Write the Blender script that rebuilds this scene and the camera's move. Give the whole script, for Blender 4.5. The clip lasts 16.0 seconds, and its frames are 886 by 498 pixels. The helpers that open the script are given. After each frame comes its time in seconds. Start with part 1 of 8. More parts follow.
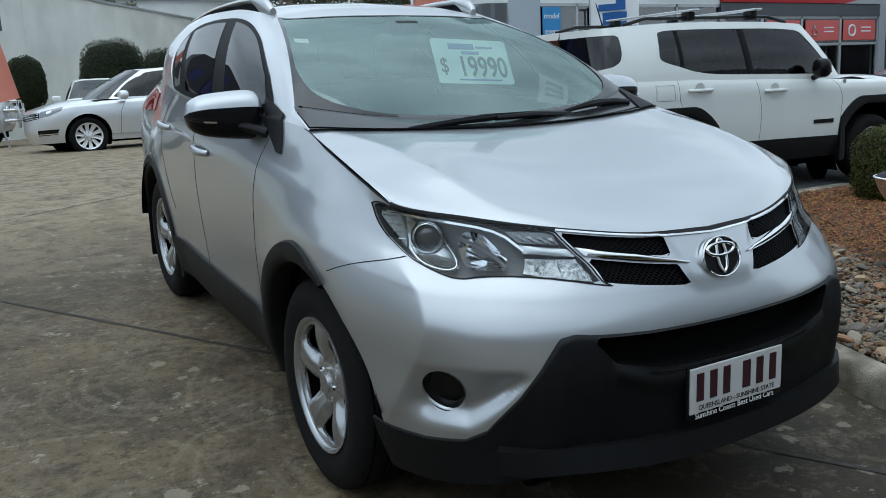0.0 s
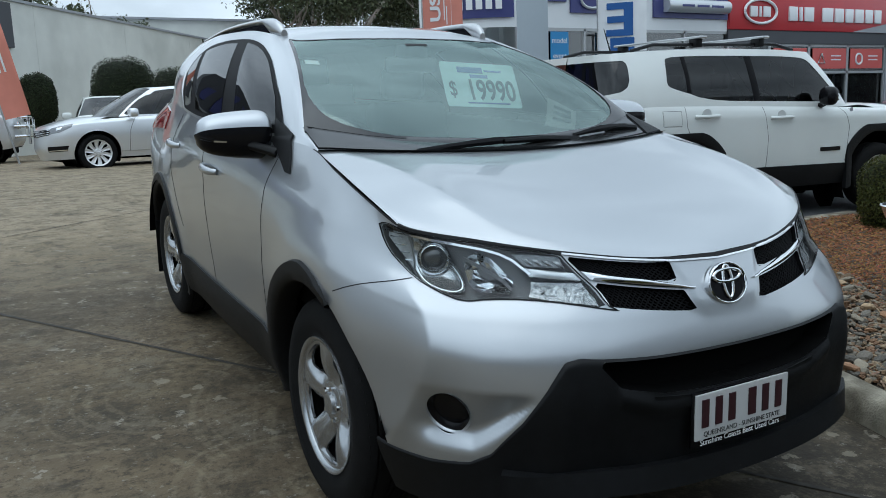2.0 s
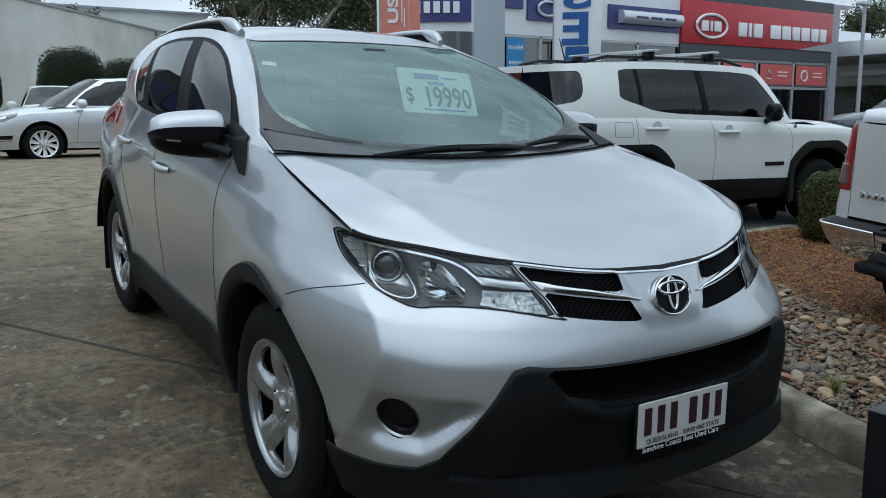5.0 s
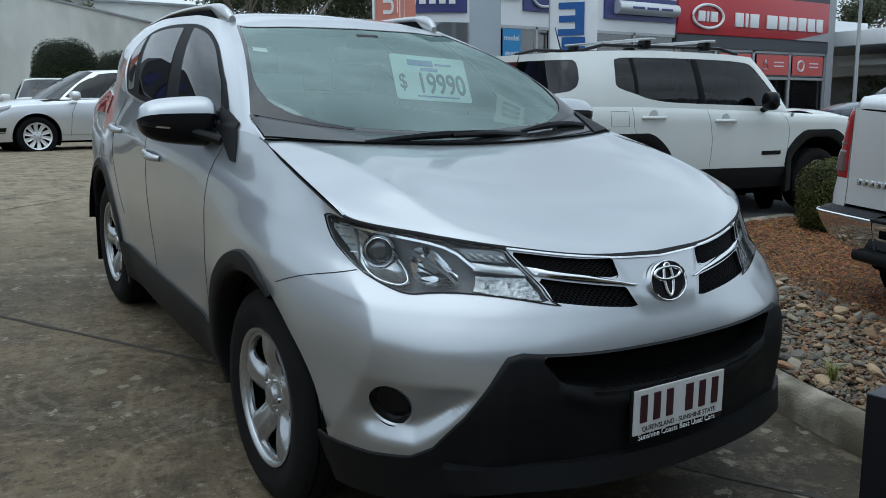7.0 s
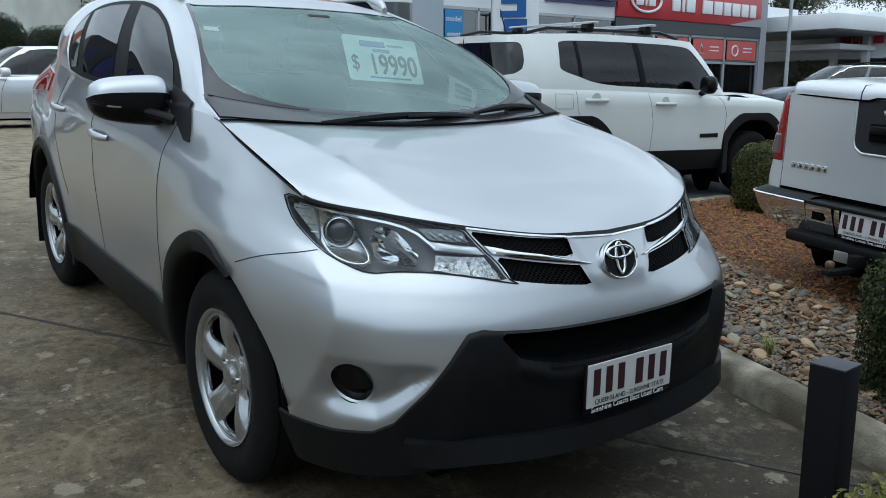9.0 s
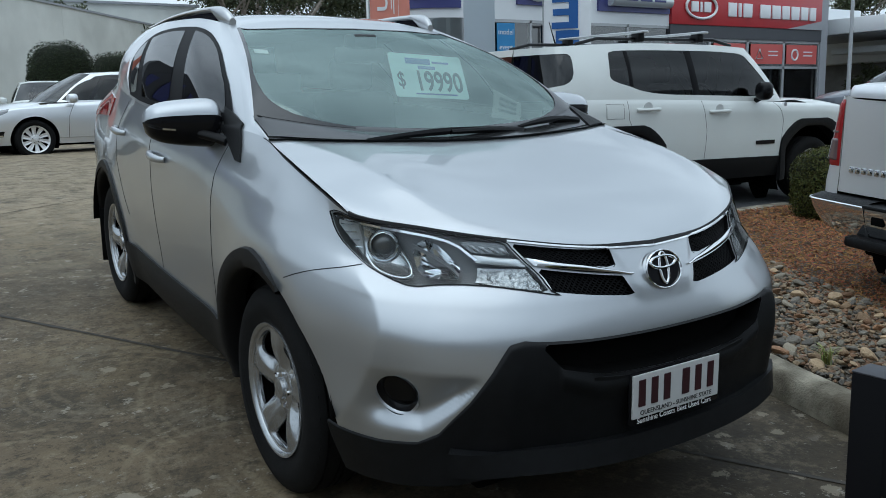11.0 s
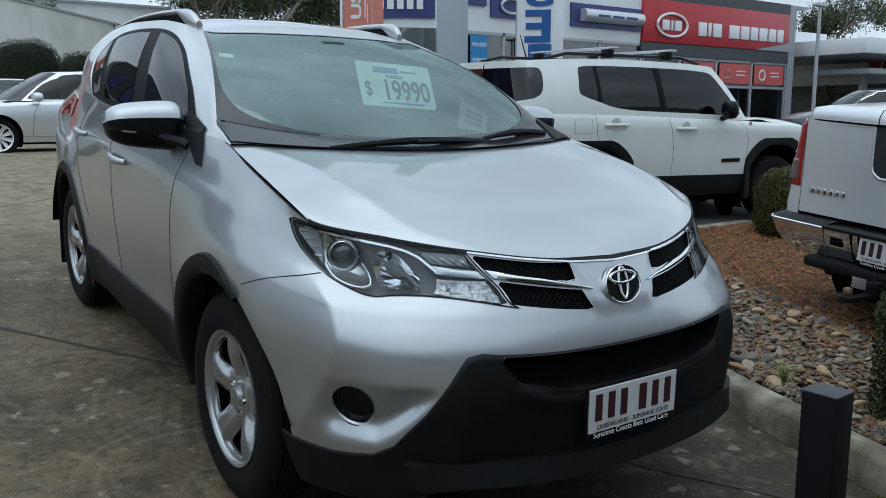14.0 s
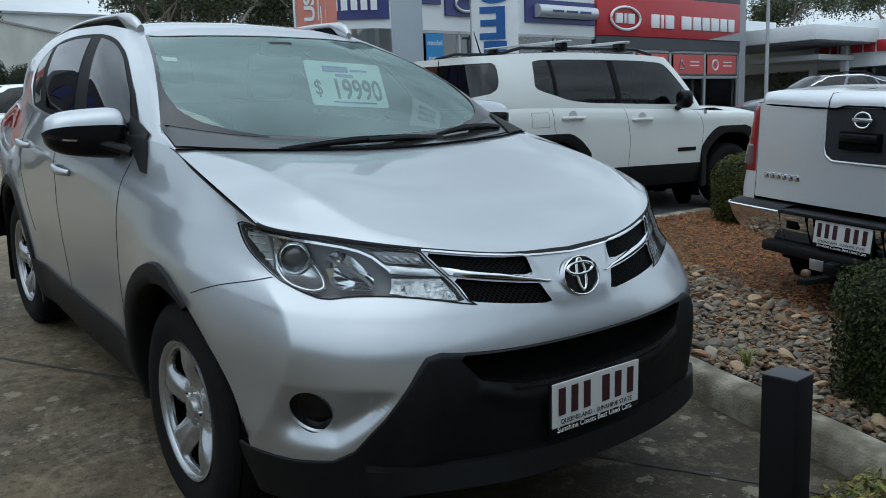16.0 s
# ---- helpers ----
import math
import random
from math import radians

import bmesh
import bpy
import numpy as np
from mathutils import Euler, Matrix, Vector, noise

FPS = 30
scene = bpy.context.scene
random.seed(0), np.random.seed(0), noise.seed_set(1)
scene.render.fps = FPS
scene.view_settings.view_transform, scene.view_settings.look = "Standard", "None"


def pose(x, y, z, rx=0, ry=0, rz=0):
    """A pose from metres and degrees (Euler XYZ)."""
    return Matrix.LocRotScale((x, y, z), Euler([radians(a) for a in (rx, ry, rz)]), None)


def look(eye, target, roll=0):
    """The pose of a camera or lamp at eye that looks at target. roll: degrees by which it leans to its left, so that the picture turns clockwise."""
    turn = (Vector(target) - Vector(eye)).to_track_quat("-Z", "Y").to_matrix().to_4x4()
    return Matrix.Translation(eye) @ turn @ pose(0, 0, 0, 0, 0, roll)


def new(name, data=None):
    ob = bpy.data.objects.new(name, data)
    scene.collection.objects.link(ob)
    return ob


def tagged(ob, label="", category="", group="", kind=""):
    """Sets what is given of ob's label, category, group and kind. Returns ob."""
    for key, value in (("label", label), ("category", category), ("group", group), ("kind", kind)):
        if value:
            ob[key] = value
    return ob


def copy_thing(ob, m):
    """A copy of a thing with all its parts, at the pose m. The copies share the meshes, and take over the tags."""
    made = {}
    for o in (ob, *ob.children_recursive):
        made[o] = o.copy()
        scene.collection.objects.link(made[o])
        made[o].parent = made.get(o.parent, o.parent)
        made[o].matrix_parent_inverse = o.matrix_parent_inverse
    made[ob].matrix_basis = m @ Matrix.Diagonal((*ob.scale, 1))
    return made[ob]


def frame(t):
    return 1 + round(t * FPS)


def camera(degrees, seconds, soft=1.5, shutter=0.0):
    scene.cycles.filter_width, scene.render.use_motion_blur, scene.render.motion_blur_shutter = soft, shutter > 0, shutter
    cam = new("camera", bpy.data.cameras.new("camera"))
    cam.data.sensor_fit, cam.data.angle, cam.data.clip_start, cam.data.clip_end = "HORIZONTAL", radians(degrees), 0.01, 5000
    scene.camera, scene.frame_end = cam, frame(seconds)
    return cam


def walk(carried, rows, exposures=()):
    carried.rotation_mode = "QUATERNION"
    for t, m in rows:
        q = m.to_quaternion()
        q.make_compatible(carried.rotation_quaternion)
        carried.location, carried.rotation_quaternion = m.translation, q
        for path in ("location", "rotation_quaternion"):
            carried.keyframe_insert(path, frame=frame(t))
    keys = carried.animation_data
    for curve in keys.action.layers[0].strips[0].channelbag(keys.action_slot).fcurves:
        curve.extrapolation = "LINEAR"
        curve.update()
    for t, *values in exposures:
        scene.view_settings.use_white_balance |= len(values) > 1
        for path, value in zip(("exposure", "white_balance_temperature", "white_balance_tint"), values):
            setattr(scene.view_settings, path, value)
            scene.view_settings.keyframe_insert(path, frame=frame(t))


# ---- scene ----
cam = camera(56.0, 16.0, soft=0.9)
PATH = [
    (0, (-1.82, -2.471, 1.482), (-0.854, -0.79, 0.993), -0.9),
    (0.5, (-1.817, -2.466, 1.482), (-0.84, -0.79, 0.996), -0.3),
    (1, (-1.813, -2.467, 1.483), (-0.84, -0.782, 1.02), -0.8),
    (1.5, (-1.821, -2.471, 1.487), (-0.845, -0.781, 1.05), 0.1),
    (2, (-1.827, -2.475, 1.485), (-0.865, -0.777, 1.046), -0.1),
    (2.5, (-1.832, -2.475, 1.49), (-0.854, -0.785, 1.056), 0.2),
    (3, (-1.839, -2.475, 1.489), (-0.853, -0.786, 1.068), 0.5),
    (3.5, (-1.833, -2.472, 1.481), (-0.847, -0.795, 1.019), 0.3),
    (4, (-1.826, -2.469, 1.479), (-0.783, -0.824, 1.027), 1.8),
    (4.5, (-1.827, -2.476, 1.489), (-0.779, -0.827, 1.062), 2.5),
    (4.7, (-1.844, -2.493, 1.506), (-0.786, -0.851, 1.077), 2.2),
    (6.8, (-1.82, -2.474, 1.481), (-0.758, -0.838, 1.036), 1.7),
    (7, (-1.817, -2.475, 1.48), (-0.751, -0.844, 1.03), 1.9),
    (7.5, (-1.848, -2.47, 1.478), (-0.752, -0.862, 1.015), 1.6),
    (8, (-1.89, -2.465, 1.469), (-0.661, -0.964, 0.981), 1.8),
    (8.5, (-1.896, -2.469, 1.477), (-0.638, -1.005, 0.953), 4.8),
    (9, (-1.885, -2.482, 1.484), (-0.708, -0.941, 0.996), 2.7),
    (9.2, (-1.881, -2.481, 1.488), (-0.721, -0.92, 1.024), 2.0),
    (11.3, (-1.865, -2.537, 1.493), (-0.801, -0.907, 1.033), 0.9),
    (11.5, (-1.851, -2.529, 1.489), (-0.783, -0.901, 1.034), 1.1),
    (12, (-1.856, -2.539, 1.492), (-0.76, -0.924, 1.054), 1.2),
    (12.5, (-1.846, -2.538, 1.494), (-0.733, -0.931, 1.069), 1.5),
    (13, (-1.839, -2.54, 1.495), (-0.711, -0.941, 1.081), 1.6),
    (13.5, (-1.837, -2.536, 1.491), (-0.71, -0.942, 1.058), 1.4),
    (14, (-1.841, -2.538, 1.493), (-0.709, -0.948, 1.057), 2.6),
    (14.5, (-1.84, -2.545, 1.494), (-0.702, -0.954, 1.075), 1.8),
    (15, (-1.814, -2.532, 1.488), (-0.645, -0.971, 1.044), 1.3),
    (15.5, (-1.807, -2.516, 1.49), (-0.68, -0.918, 1.071), -1.1),
    (16, (-1.788, -2.519, 1.477), (-0.589, -0.978, 1.043), 0.7),
]
# the forecourt falls towards the street: the parked car's own frame is tipped by this
SLOPE = pose(0, 0, 0, math.degrees(math.atan(0.075)), 0, 0)
walk(cam, [(t, SLOPE @ look(eye, target, roll)) for t, eye, target, roll in PATH], [(0, .26, 5850, 3), (4.5, .15, 5850, 3), (7, .14, 5850, 3), (8.5, .38, 5850, 3), (9.5, .24, 5850, 3), (12, .14, 5850, 3), (16, .09, 5850, 3)])


# ---- light: a bright overcast sky ----
world = bpy.data.worlds.new("overcast")
scene.world = world
world.use_nodes = True
wt = world.node_tree
wt.nodes.clear()


def wnode(kind, **inputs):
    n = wt.nodes.new(kind)
    for key, value in inputs.items():
        n.inputs[key.replace("_", " ")].default_value = value
    return n


SUN_EL, SUN_AZ = radians(76), radians(240)
sky = wt.nodes.new("ShaderNodeTexSky")
sky.sky_type, sky.sun_disc, sky.sun_elevation, sky.sun_rotation = "NISHITA", False, SUN_EL, SUN_AZ
coord = wt.nodes.new("ShaderNodeTexCoord")
stretch = wt.nodes.new("ShaderNodeMapping")
stretch.inputs["Scale"].default_value = (1, 1, 2.4)
clouds = wnode("ShaderNodeTexNoise", Scale=2.1, Detail=7.0, Roughness=.55)
ramp = wt.nodes.new("ShaderNodeValToRGB")
ramp.color_ramp.elements[0].position, ramp.color_ramp.elements[0].color = .34, (4.6, 5.0, 5.5, 1)
ramp.color_ramp.elements[1].position, ramp.color_ramp.elements[1].color = .68, (9.6, 10.2, 10.9, 1)
mix = wt.nodes.new("ShaderNodeMix")
mix.data_type = "RGBA"
mix.inputs["Factor"].default_value = .92
back = wnode("ShaderNodeBackground", Strength=.1)
out = wt.nodes.new("ShaderNodeOutputWorld")
wt.links.new(coord.outputs["Generated"], stretch.inputs["Vector"])
wt.links.new(stretch.outputs[0], clouds.inputs["Vector"])
wt.links.new(clouds.outputs["Fac"], ramp.inputs[0])
wt.links.new(sky.outputs[0], mix.inputs["A"])
wt.links.new(ramp.outputs[0], mix.inputs["B"])
# an overcast sky is brighter overhead than at the horizon
split = wt.nodes.new("ShaderNodeSeparateXYZ")
wt.links.new(coord.outputs["Generated"], split.inputs[0])
rise = wt.nodes.new("ShaderNodeMapRange")
for key, value in (("From Min", 0), ("From Max", 1), ("To Min", .92), ("To Max", 1.5)):
    rise.inputs[key].default_value = value
wt.links.new(split.outputs["Z"], rise.inputs["Value"])
dome = wt.nodes.new("ShaderNodeMix")
dome.data_type, dome.blend_type = "RGBA", "MULTIPLY"
dome.inputs["Factor"].default_value = 1
wt.links.new(mix.outputs["Result"], dome.inputs["A"])
wt.links.new(rise.outputs[0], dome.inputs["B"])
wt.links.new(dome.outputs["Result"], back.inputs["Color"])
wt.links.new(back.outputs[0], out.inputs[0])

sun_data = bpy.data.lights.new("sun", "SUN")
sun_data.energy, sun_data.angle, sun_data.color = 0.6, radians(70), (1, .97, .93)
sun = new("sun", sun_data)
sun.matrix_world = look((0, 0, 0), (-math.sin(SUN_AZ) * math.cos(SUN_EL), -math.cos(SUN_AZ) * math.cos(SUN_EL), -math.sin(SUN_EL)))


# ---- materials ----
def material(name, colour, rough=.5, metal=0.0, vary=0.0, scale=8.0, bump=0.0, bump_scale=60.0, coat=0.0, dark=None, dark_scale=2.0, per_piece=0.0, spec=.5):
    """A surface with colour variation at two scales, relief and, if asked, a variation from piece to piece."""
    m = bpy.data.materials.new(name)
    m.use_nodes = True
    t = m.node_tree
    b = t.nodes["Principled BSDF"]
    b.inputs["Roughness"].default_value, b.inputs["Metallic"].default_value = rough, metal
    b.inputs["Coat Weight"].default_value = coat
    b.inputs["Coat Roughness"].default_value = .03
    b.inputs["Specular IOR Level"].default_value = spec
    c = (*colour, 1)
    b.inputs["Base Color"].default_value = c
    co = t.nodes.new("ShaderNodeTexCoord")
    src = None
    if vary or dark:
        n = t.nodes.new("ShaderNodeTexNoise")
        n.inputs["Scale"].default_value, n.inputs["Detail"].default_value = scale, 6
        t.links.new(co.outputs["Object"], n.inputs["Vector"])
        r = t.nodes.new("ShaderNodeValToRGB")
        r.color_ramp.elements[0].position, r.color_ramp.elements[1].position = .3, .7
        r.color_ramp.elements[0].color = (*[k * (1 - vary) for k in colour], 1)
        r.color_ramp.elements[1].color = (*[min(1, k * (1 + vary)) for k in colour], 1)
        t.links.new(n.outputs["Fac"], r.inputs[0])
        src = r.outputs[0]
        if dark:
            n2 = t.nodes.new("ShaderNodeTexNoise")
            n2.inputs["Scale"].default_value, n2.inputs["Detail"].default_value = dark_scale, 5
            t.links.new(co.outputs["Object"], n2.inputs["Vector"])
            r2 = t.nodes.new("ShaderNodeValToRGB")
            r2.color_ramp.elements[0].position, r2.color_ramp.elements[1].position = .42, .62
            t.links.new(n2.outputs["Fac"], r2.inputs[0])
            mx = t.nodes.new("ShaderNodeMix")
            mx.data_type = "RGBA"
            mx.inputs["B"].default_value = (*dark, 1)
            t.links.new(r2.outputs[0], mx.inputs["Factor"])
            t.links.new(src, mx.inputs["A"])
            src = mx.outputs["Result"]
    if per_piece:
        info = t.nodes.new("ShaderNodeObjectInfo")
        hsv = t.nodes.new("ShaderNodeHueSaturation")
        mr = t.nodes.new("ShaderNodeMapRange")
        mr.inputs["To Min"].default_value, mr.inputs["To Max"].default_value = 1 - per_piece, 1 + per_piece
        t.links.new(info.outputs["Random"], mr.inputs["Value"])
        t.links.new(mr.outputs[0], hsv.inputs["Value"])
        if src:
            t.links.new(src, hsv.inputs["Color"])
        else:
            hsv.inputs["Color"].default_value = c
        src = hsv.outputs[0]
    if src:
        t.links.new(src, b.inputs["Base Color"])
    if bump:
        n3 = t.nodes.new("ShaderNodeTexNoise")
        n3.inputs["Scale"].default_value, n3.inputs["Detail"].default_value = bump_scale, 8
        t.links.new(co.outputs["Object"], n3.inputs["Vector"])
        bp = t.nodes.new("ShaderNodeBump")
        bp.inputs["Strength"].default_value, bp.inputs["Distance"].default_value = bump, .01
        t.links.new(n3.outputs["Fac"], bp.inputs["Height"])
        t.links.new(bp.outputs[0], b.inputs["Normal"])
    return m


def glass(name, through_colour, ior=1.5, rough=0.0, sheen=(.9, .9, .9)):
    """A pane: clear or tinted straight through, with a mirror sheen that grows at low angles."""
    m = bpy.data.materials.new(name)
    m.use_nodes = True
    t = m.node_tree
    t.nodes.clear()
    o = t.nodes.new("ShaderNodeOutputMaterial")
    mx = t.nodes.new("ShaderNodeMixShader")
    tr = t.nodes.new("ShaderNodeBsdfTransparent")
    tr.inputs["Color"].default_value = (*through_colour, 1)
    gl = t.nodes.new("ShaderNodeBsdfGlossy")
    gl.inputs["Roughness"].default_value = rough
    gl.inputs["Color"].default_value = (*sheen, 1)
    fr = t.nodes.new("ShaderNodeFresnel")
    fr.inputs["IOR"].default_value = ior
    t.links.new(fr.outputs[0], mx.inputs["Fac"])
    t.links.new(tr.outputs[0], mx.inputs[1])
    t.links.new(gl.outputs[0], mx.inputs[2])
    t.links.new(mx.outputs[0], o.inputs["Surface"])
    return m


# ---- mesh helpers ----
def mesh_object(name, bm, mat, parent=None, label="", smooth=True, sharp=35):
    me = bpy.data.meshes.new(name)
    bmesh.ops.recalc_face_normals(bm, faces=bm.faces)
    if smooth:
        for f in bm.faces:
            f.smooth = True
        for e in bm.edges:
            if len(e.link_faces) == 2 and e.calc_face_angle(0) > radians(sharp):
                e.smooth = False
    bm.to_mesh(me)
    bm.free()
    if mat:
        me.materials.append(mat)
    ob = new(name, me)
    if parent:
        ob.parent = parent
    if label:
        ob["label"] = label
    return ob


def part(name, bm, mat, parent, label="", smooth=True, sharp=35):
    return mesh_object(name, bm, mat, parent, label, smooth, sharp)


def thing(name, label, category, matrix=None, group="", kind=""):
    ob = new(name)
    if matrix is not None:
        ob.matrix_world = matrix
    return tagged(ob, label, category, group, kind)


def box(bm, x0, x1, y0, y1, z0, z1, bevel=0.0, seg=2, m=None):
    r = bmesh.ops.create_cube(bm, size=1)
    vs = r["verts"]
    for v in vs:
        v.co = Vector(((x0 + x1) / 2 + v.co.x * (x1 - x0), (y0 + y1) / 2 + v.co.y * (y1 - y0), (z0 + z1) / 2 + v.co.z * (z1 - z0)))
    if bevel:
        es = list({e for v in vs for e in v.link_edges})
        g = bmesh.ops.bevel(bm, geom=es, offset=bevel, segments=seg, affect="EDGES", profile=.5)
        vs = list({v for f in g["faces"] for v in f.verts} | {v for v in vs if v.is_valid})
    if m is not None:
        bmesh.ops.transform(bm, matrix=m, verts=vs)
    return vs


def tube(bm, a, b, r0, r1=None, seg=16, caps=True):
    """A round bar from a to b."""
    a, b = Vector(a), Vector(b)
    d = b - a
    q = d.to_track_quat("Z", "Y").to_matrix().to_4x4()
    g = bmesh.ops.create_cone(bm, cap_ends=caps, segments=seg, radius1=r0, radius2=r0 if r1 is None else r1, depth=d.length)
    bmesh.ops.transform(bm, matrix=Matrix.Translation((a + b) / 2) @ q, verts=g["verts"])
    return g["verts"]


def sweep(bm, points, radius, seg=8, flat=1.0):
    """A bar along points; radius may be a function of 0..1."""
    pts = [Vector(p) for p in points]
    rings = []
    for i, p in enumerate(pts):
        d = (pts[min(i + 1, len(pts) - 1)] - pts[max(i - 1, 0)]).normalized()
        side = d.cross(Vector((0, 0, 1)))
        side = side.normalized() if side.length > 1e-4 else Vector((1, 0, 0))
        up = side.cross(d)
        r = radius(i / (len(pts) - 1)) if callable(radius) else radius
        rings.append([bm.verts.new(p + side * r * math.cos(a) + up * r * flat * math.sin(a)) for a in [2 * math.pi * k / seg for k in range(seg)]])
    for a, b in zip(rings, rings[1:]):
        for k in range(seg):
            bm.faces.new((a[k], a[(k + 1) % seg], b[(k + 1) % seg], b[k]))
    bm.faces.new(rings[0])
    bm.faces.new(rings[-1])


def revolve(bm, profile, seg=32, axis="X"):
    """Turns (along, radius) pairs round an axis."""
    rings = []
    for h, r in profile:
        ring = []
        for k in range(seg):
            a = 2 * math.pi * k / seg
            c, s = r * math.cos(a), r * math.sin(a)
            ring.append(bm.verts.new((h, c, s) if axis == "X" else (c, s, h) if axis == "Z" else (c, h, s)))
        rings.append(ring)
    for a, b in zip(rings, rings[1:]):
        for k in range(seg):
            bm.faces.new((a[k], a[(k + 1) % seg], b[(k + 1) % seg], b[k]))
    return rings


def inside(poly, u, v):
    hit = False
    for (x0, y0), (x1, y1) in zip(poly, poly[1:] + poly[:1]):
        if (y0 > v) != (y1 > v) and u < (x1 - x0) * (v - y0) / (y1 - y0) + x0:
            hit = not hit
    return hit


def nearest(poly, u, v):
    best = None
    for (x0, y0), (x1, y1) in zip(poly, poly[1:] + poly[:1]):
        dx, dy = x1 - x0, y1 - y0
        k = dx * dx + dy * dy
        f = 0 if k < 1e-12 else min(1, max(0, ((u - x0) * dx + (v - y0) * dy) / k))
        q = (x0 + dx * f, y0 + dy * f)
        d = math.dist(q, (u, v))
        if best is None or d < best[0]:
            best = (d, q)
    return best[1]


def grid(bm, fn, us, vs, mirror=False, holes=()):
    """Quads over fn(u, v), with clean-edged openings where the polygons in (u, v) lie."""
    sign = Vector((-1, 1, 1)) if mirror else Vector((1, 1, 1))
    inner = {}
    for h in holes:
        x0, x1, y0, y1 = min(p[0] for p in h), max(p[0] for p in h), min(p[1] for p in h), max(p[1] for p in h)
        for i, u in enumerate(us):
            if x0 <= u <= x1:
                for j, v in enumerate(vs):
                    if y0 <= v <= y1 and inside(h, u, v):
                        inner[i, j] = h
    keep = [(i, j) for i in range(len(us) - 1) for j in range(len(vs) - 1) if not all(k in inner for k in ((i, j), (i + 1, j), (i + 1, j + 1), (i, j + 1)))]
    used = {k for i, j in keep for k in ((i, j), (i + 1, j), (i + 1, j + 1), (i, j + 1))}
    vv = {}
    for i, j in used:
        u, v = us[i], vs[j]
        if (i, j) in inner:
            u, v = nearest(inner[i, j], u, v)
        vv[i, j] = bm.verts.new(fn(u, v) * sign)
    for i, j in keep:
        bm.faces.new((vv[i, j], vv[i + 1, j], vv[i + 1, j + 1], vv[i, j + 1]))
    return list(vv.values())


def well(bm, fn, poly, depth, n, mirror=False, rim=0.0):
    """The wall of an opening: down from the edge of a polygon on fn by depth."""
    mir = Vector((-1 if mirror else 1, 1, 1))
    pts = along(poly + poly[:1], n)[:-1]
    rows = [[bm.verts.new((fn(u, v) + normal_of(fn, u, v) * h) * mir) for h in (rim, -depth * .3, -depth)] for u, v in pts]
    for k in range(n):
        a, b = rows[k], rows[(k + 1) % n]
        for j in range(2):
            bm.faces.new((a[j], a[j + 1], b[j + 1], b[j]))


def steps(a, b, n):
    return [a + (b - a) * i / n for i in range(n + 1)]


def along(points, n):
    """n + 1 points evenly spaced along a line of 2D points."""
    d = [0.0]
    for p, q in zip(points, points[1:]):
        d.append(d[-1] + math.dist(p, q))
    out = []
    for i in range(n + 1):
        w = d[-1] * i / n
        k = min(max(j for j in range(len(d)) if d[j] <= w + 1e-9), len(points) - 2)
        f = (w - d[k]) / max(1e-9, d[k + 1] - d[k])
        out.append(tuple(points[k][c] + (points[k + 1][c] - points[k][c]) * f for c in range(len(points[0]))))
    return out


def normal_of(fn, u, v):
    e = 1e-3
    a = fn(u + e, v) - fn(max(0, u - e), v)
    b = fn(u, min(1, v + e)) - fn(u, max(0, v - e))
    n = b.cross(a)
    return n.normalized() if n.length else Vector((0, 0, 1))


def patch(bm, fn, low, high, nu, nv, off=.004, skirt=.008, mirror=False, flip=False, crown=0.0):
    """A panel on the surface fn between two lines given in its own (u, v), raised by off, with edges that go down by skirt."""
    lo, hi = along(low, nu), along(high, nu)
    sign = -1 if flip else 1
    mir = Vector((-1, 1, 1)) if mirror else Vector((1, 1, 1))
    g = []
    for i in range(nu + 1):
        col = []
        for j in range(nv + 1):
            f = j / nv
            u, v = lo[i][0] + (hi[i][0] - lo[i][0]) * f, lo[i][1] + (hi[i][1] - lo[i][1]) * f
            rise = off + crown * math.sin(math.pi * f) * math.sin(math.pi * i / nu)
            col.append(bm.verts.new((fn(u, v) + normal_of(fn, u, v) * sign * rise) * mir))
        g.append(col)
    for i in range(nu):
        for j in range(nv):
            bm.faces.new((g[i][j], g[i + 1][j], g[i + 1][j + 1], g[i][j + 1]))
    if skirt:
        rim = [g[i][0] for i in range(nu + 1)] + [g[nu][j] for j in range(1, nv + 1)] + [g[i][nv] for i in range(nu - 1, -1, -1)] + [g[0][j] for j in range(nv - 1, 0, -1)]
        uv = [lo[i] for i in range(nu + 1)] + [tuple(lo[nu][c] + (hi[nu][c] - lo[nu][c]) * j / nv for c in (0, 1)) for j in range(1, nv + 1)] + [hi[i] for i in range(nu - 1, -1, -1)] + [tuple(lo[0][c] + (hi[0][c] - lo[0][c]) * j / nv for c in (0, 1)) for j in range(nv - 1, 0, -1)]
        low_ring = [bm.verts.new((fn(u, v) + normal_of(fn, u, v) * sign * (off - skirt)) * mir) for u, v in uv]
        for k in range(len(rim)):
            q = (k + 1) % len(rim)
            if (rim[k].co - rim[q].co).length > 1e-6:
                try:
                    bm.faces.new((rim[k], rim[q], low_ring[q], low_ring[k]))
                except ValueError:
                    pass
    bmesh.ops.remove_doubles(bm, verts=bm.verts, dist=1e-5)


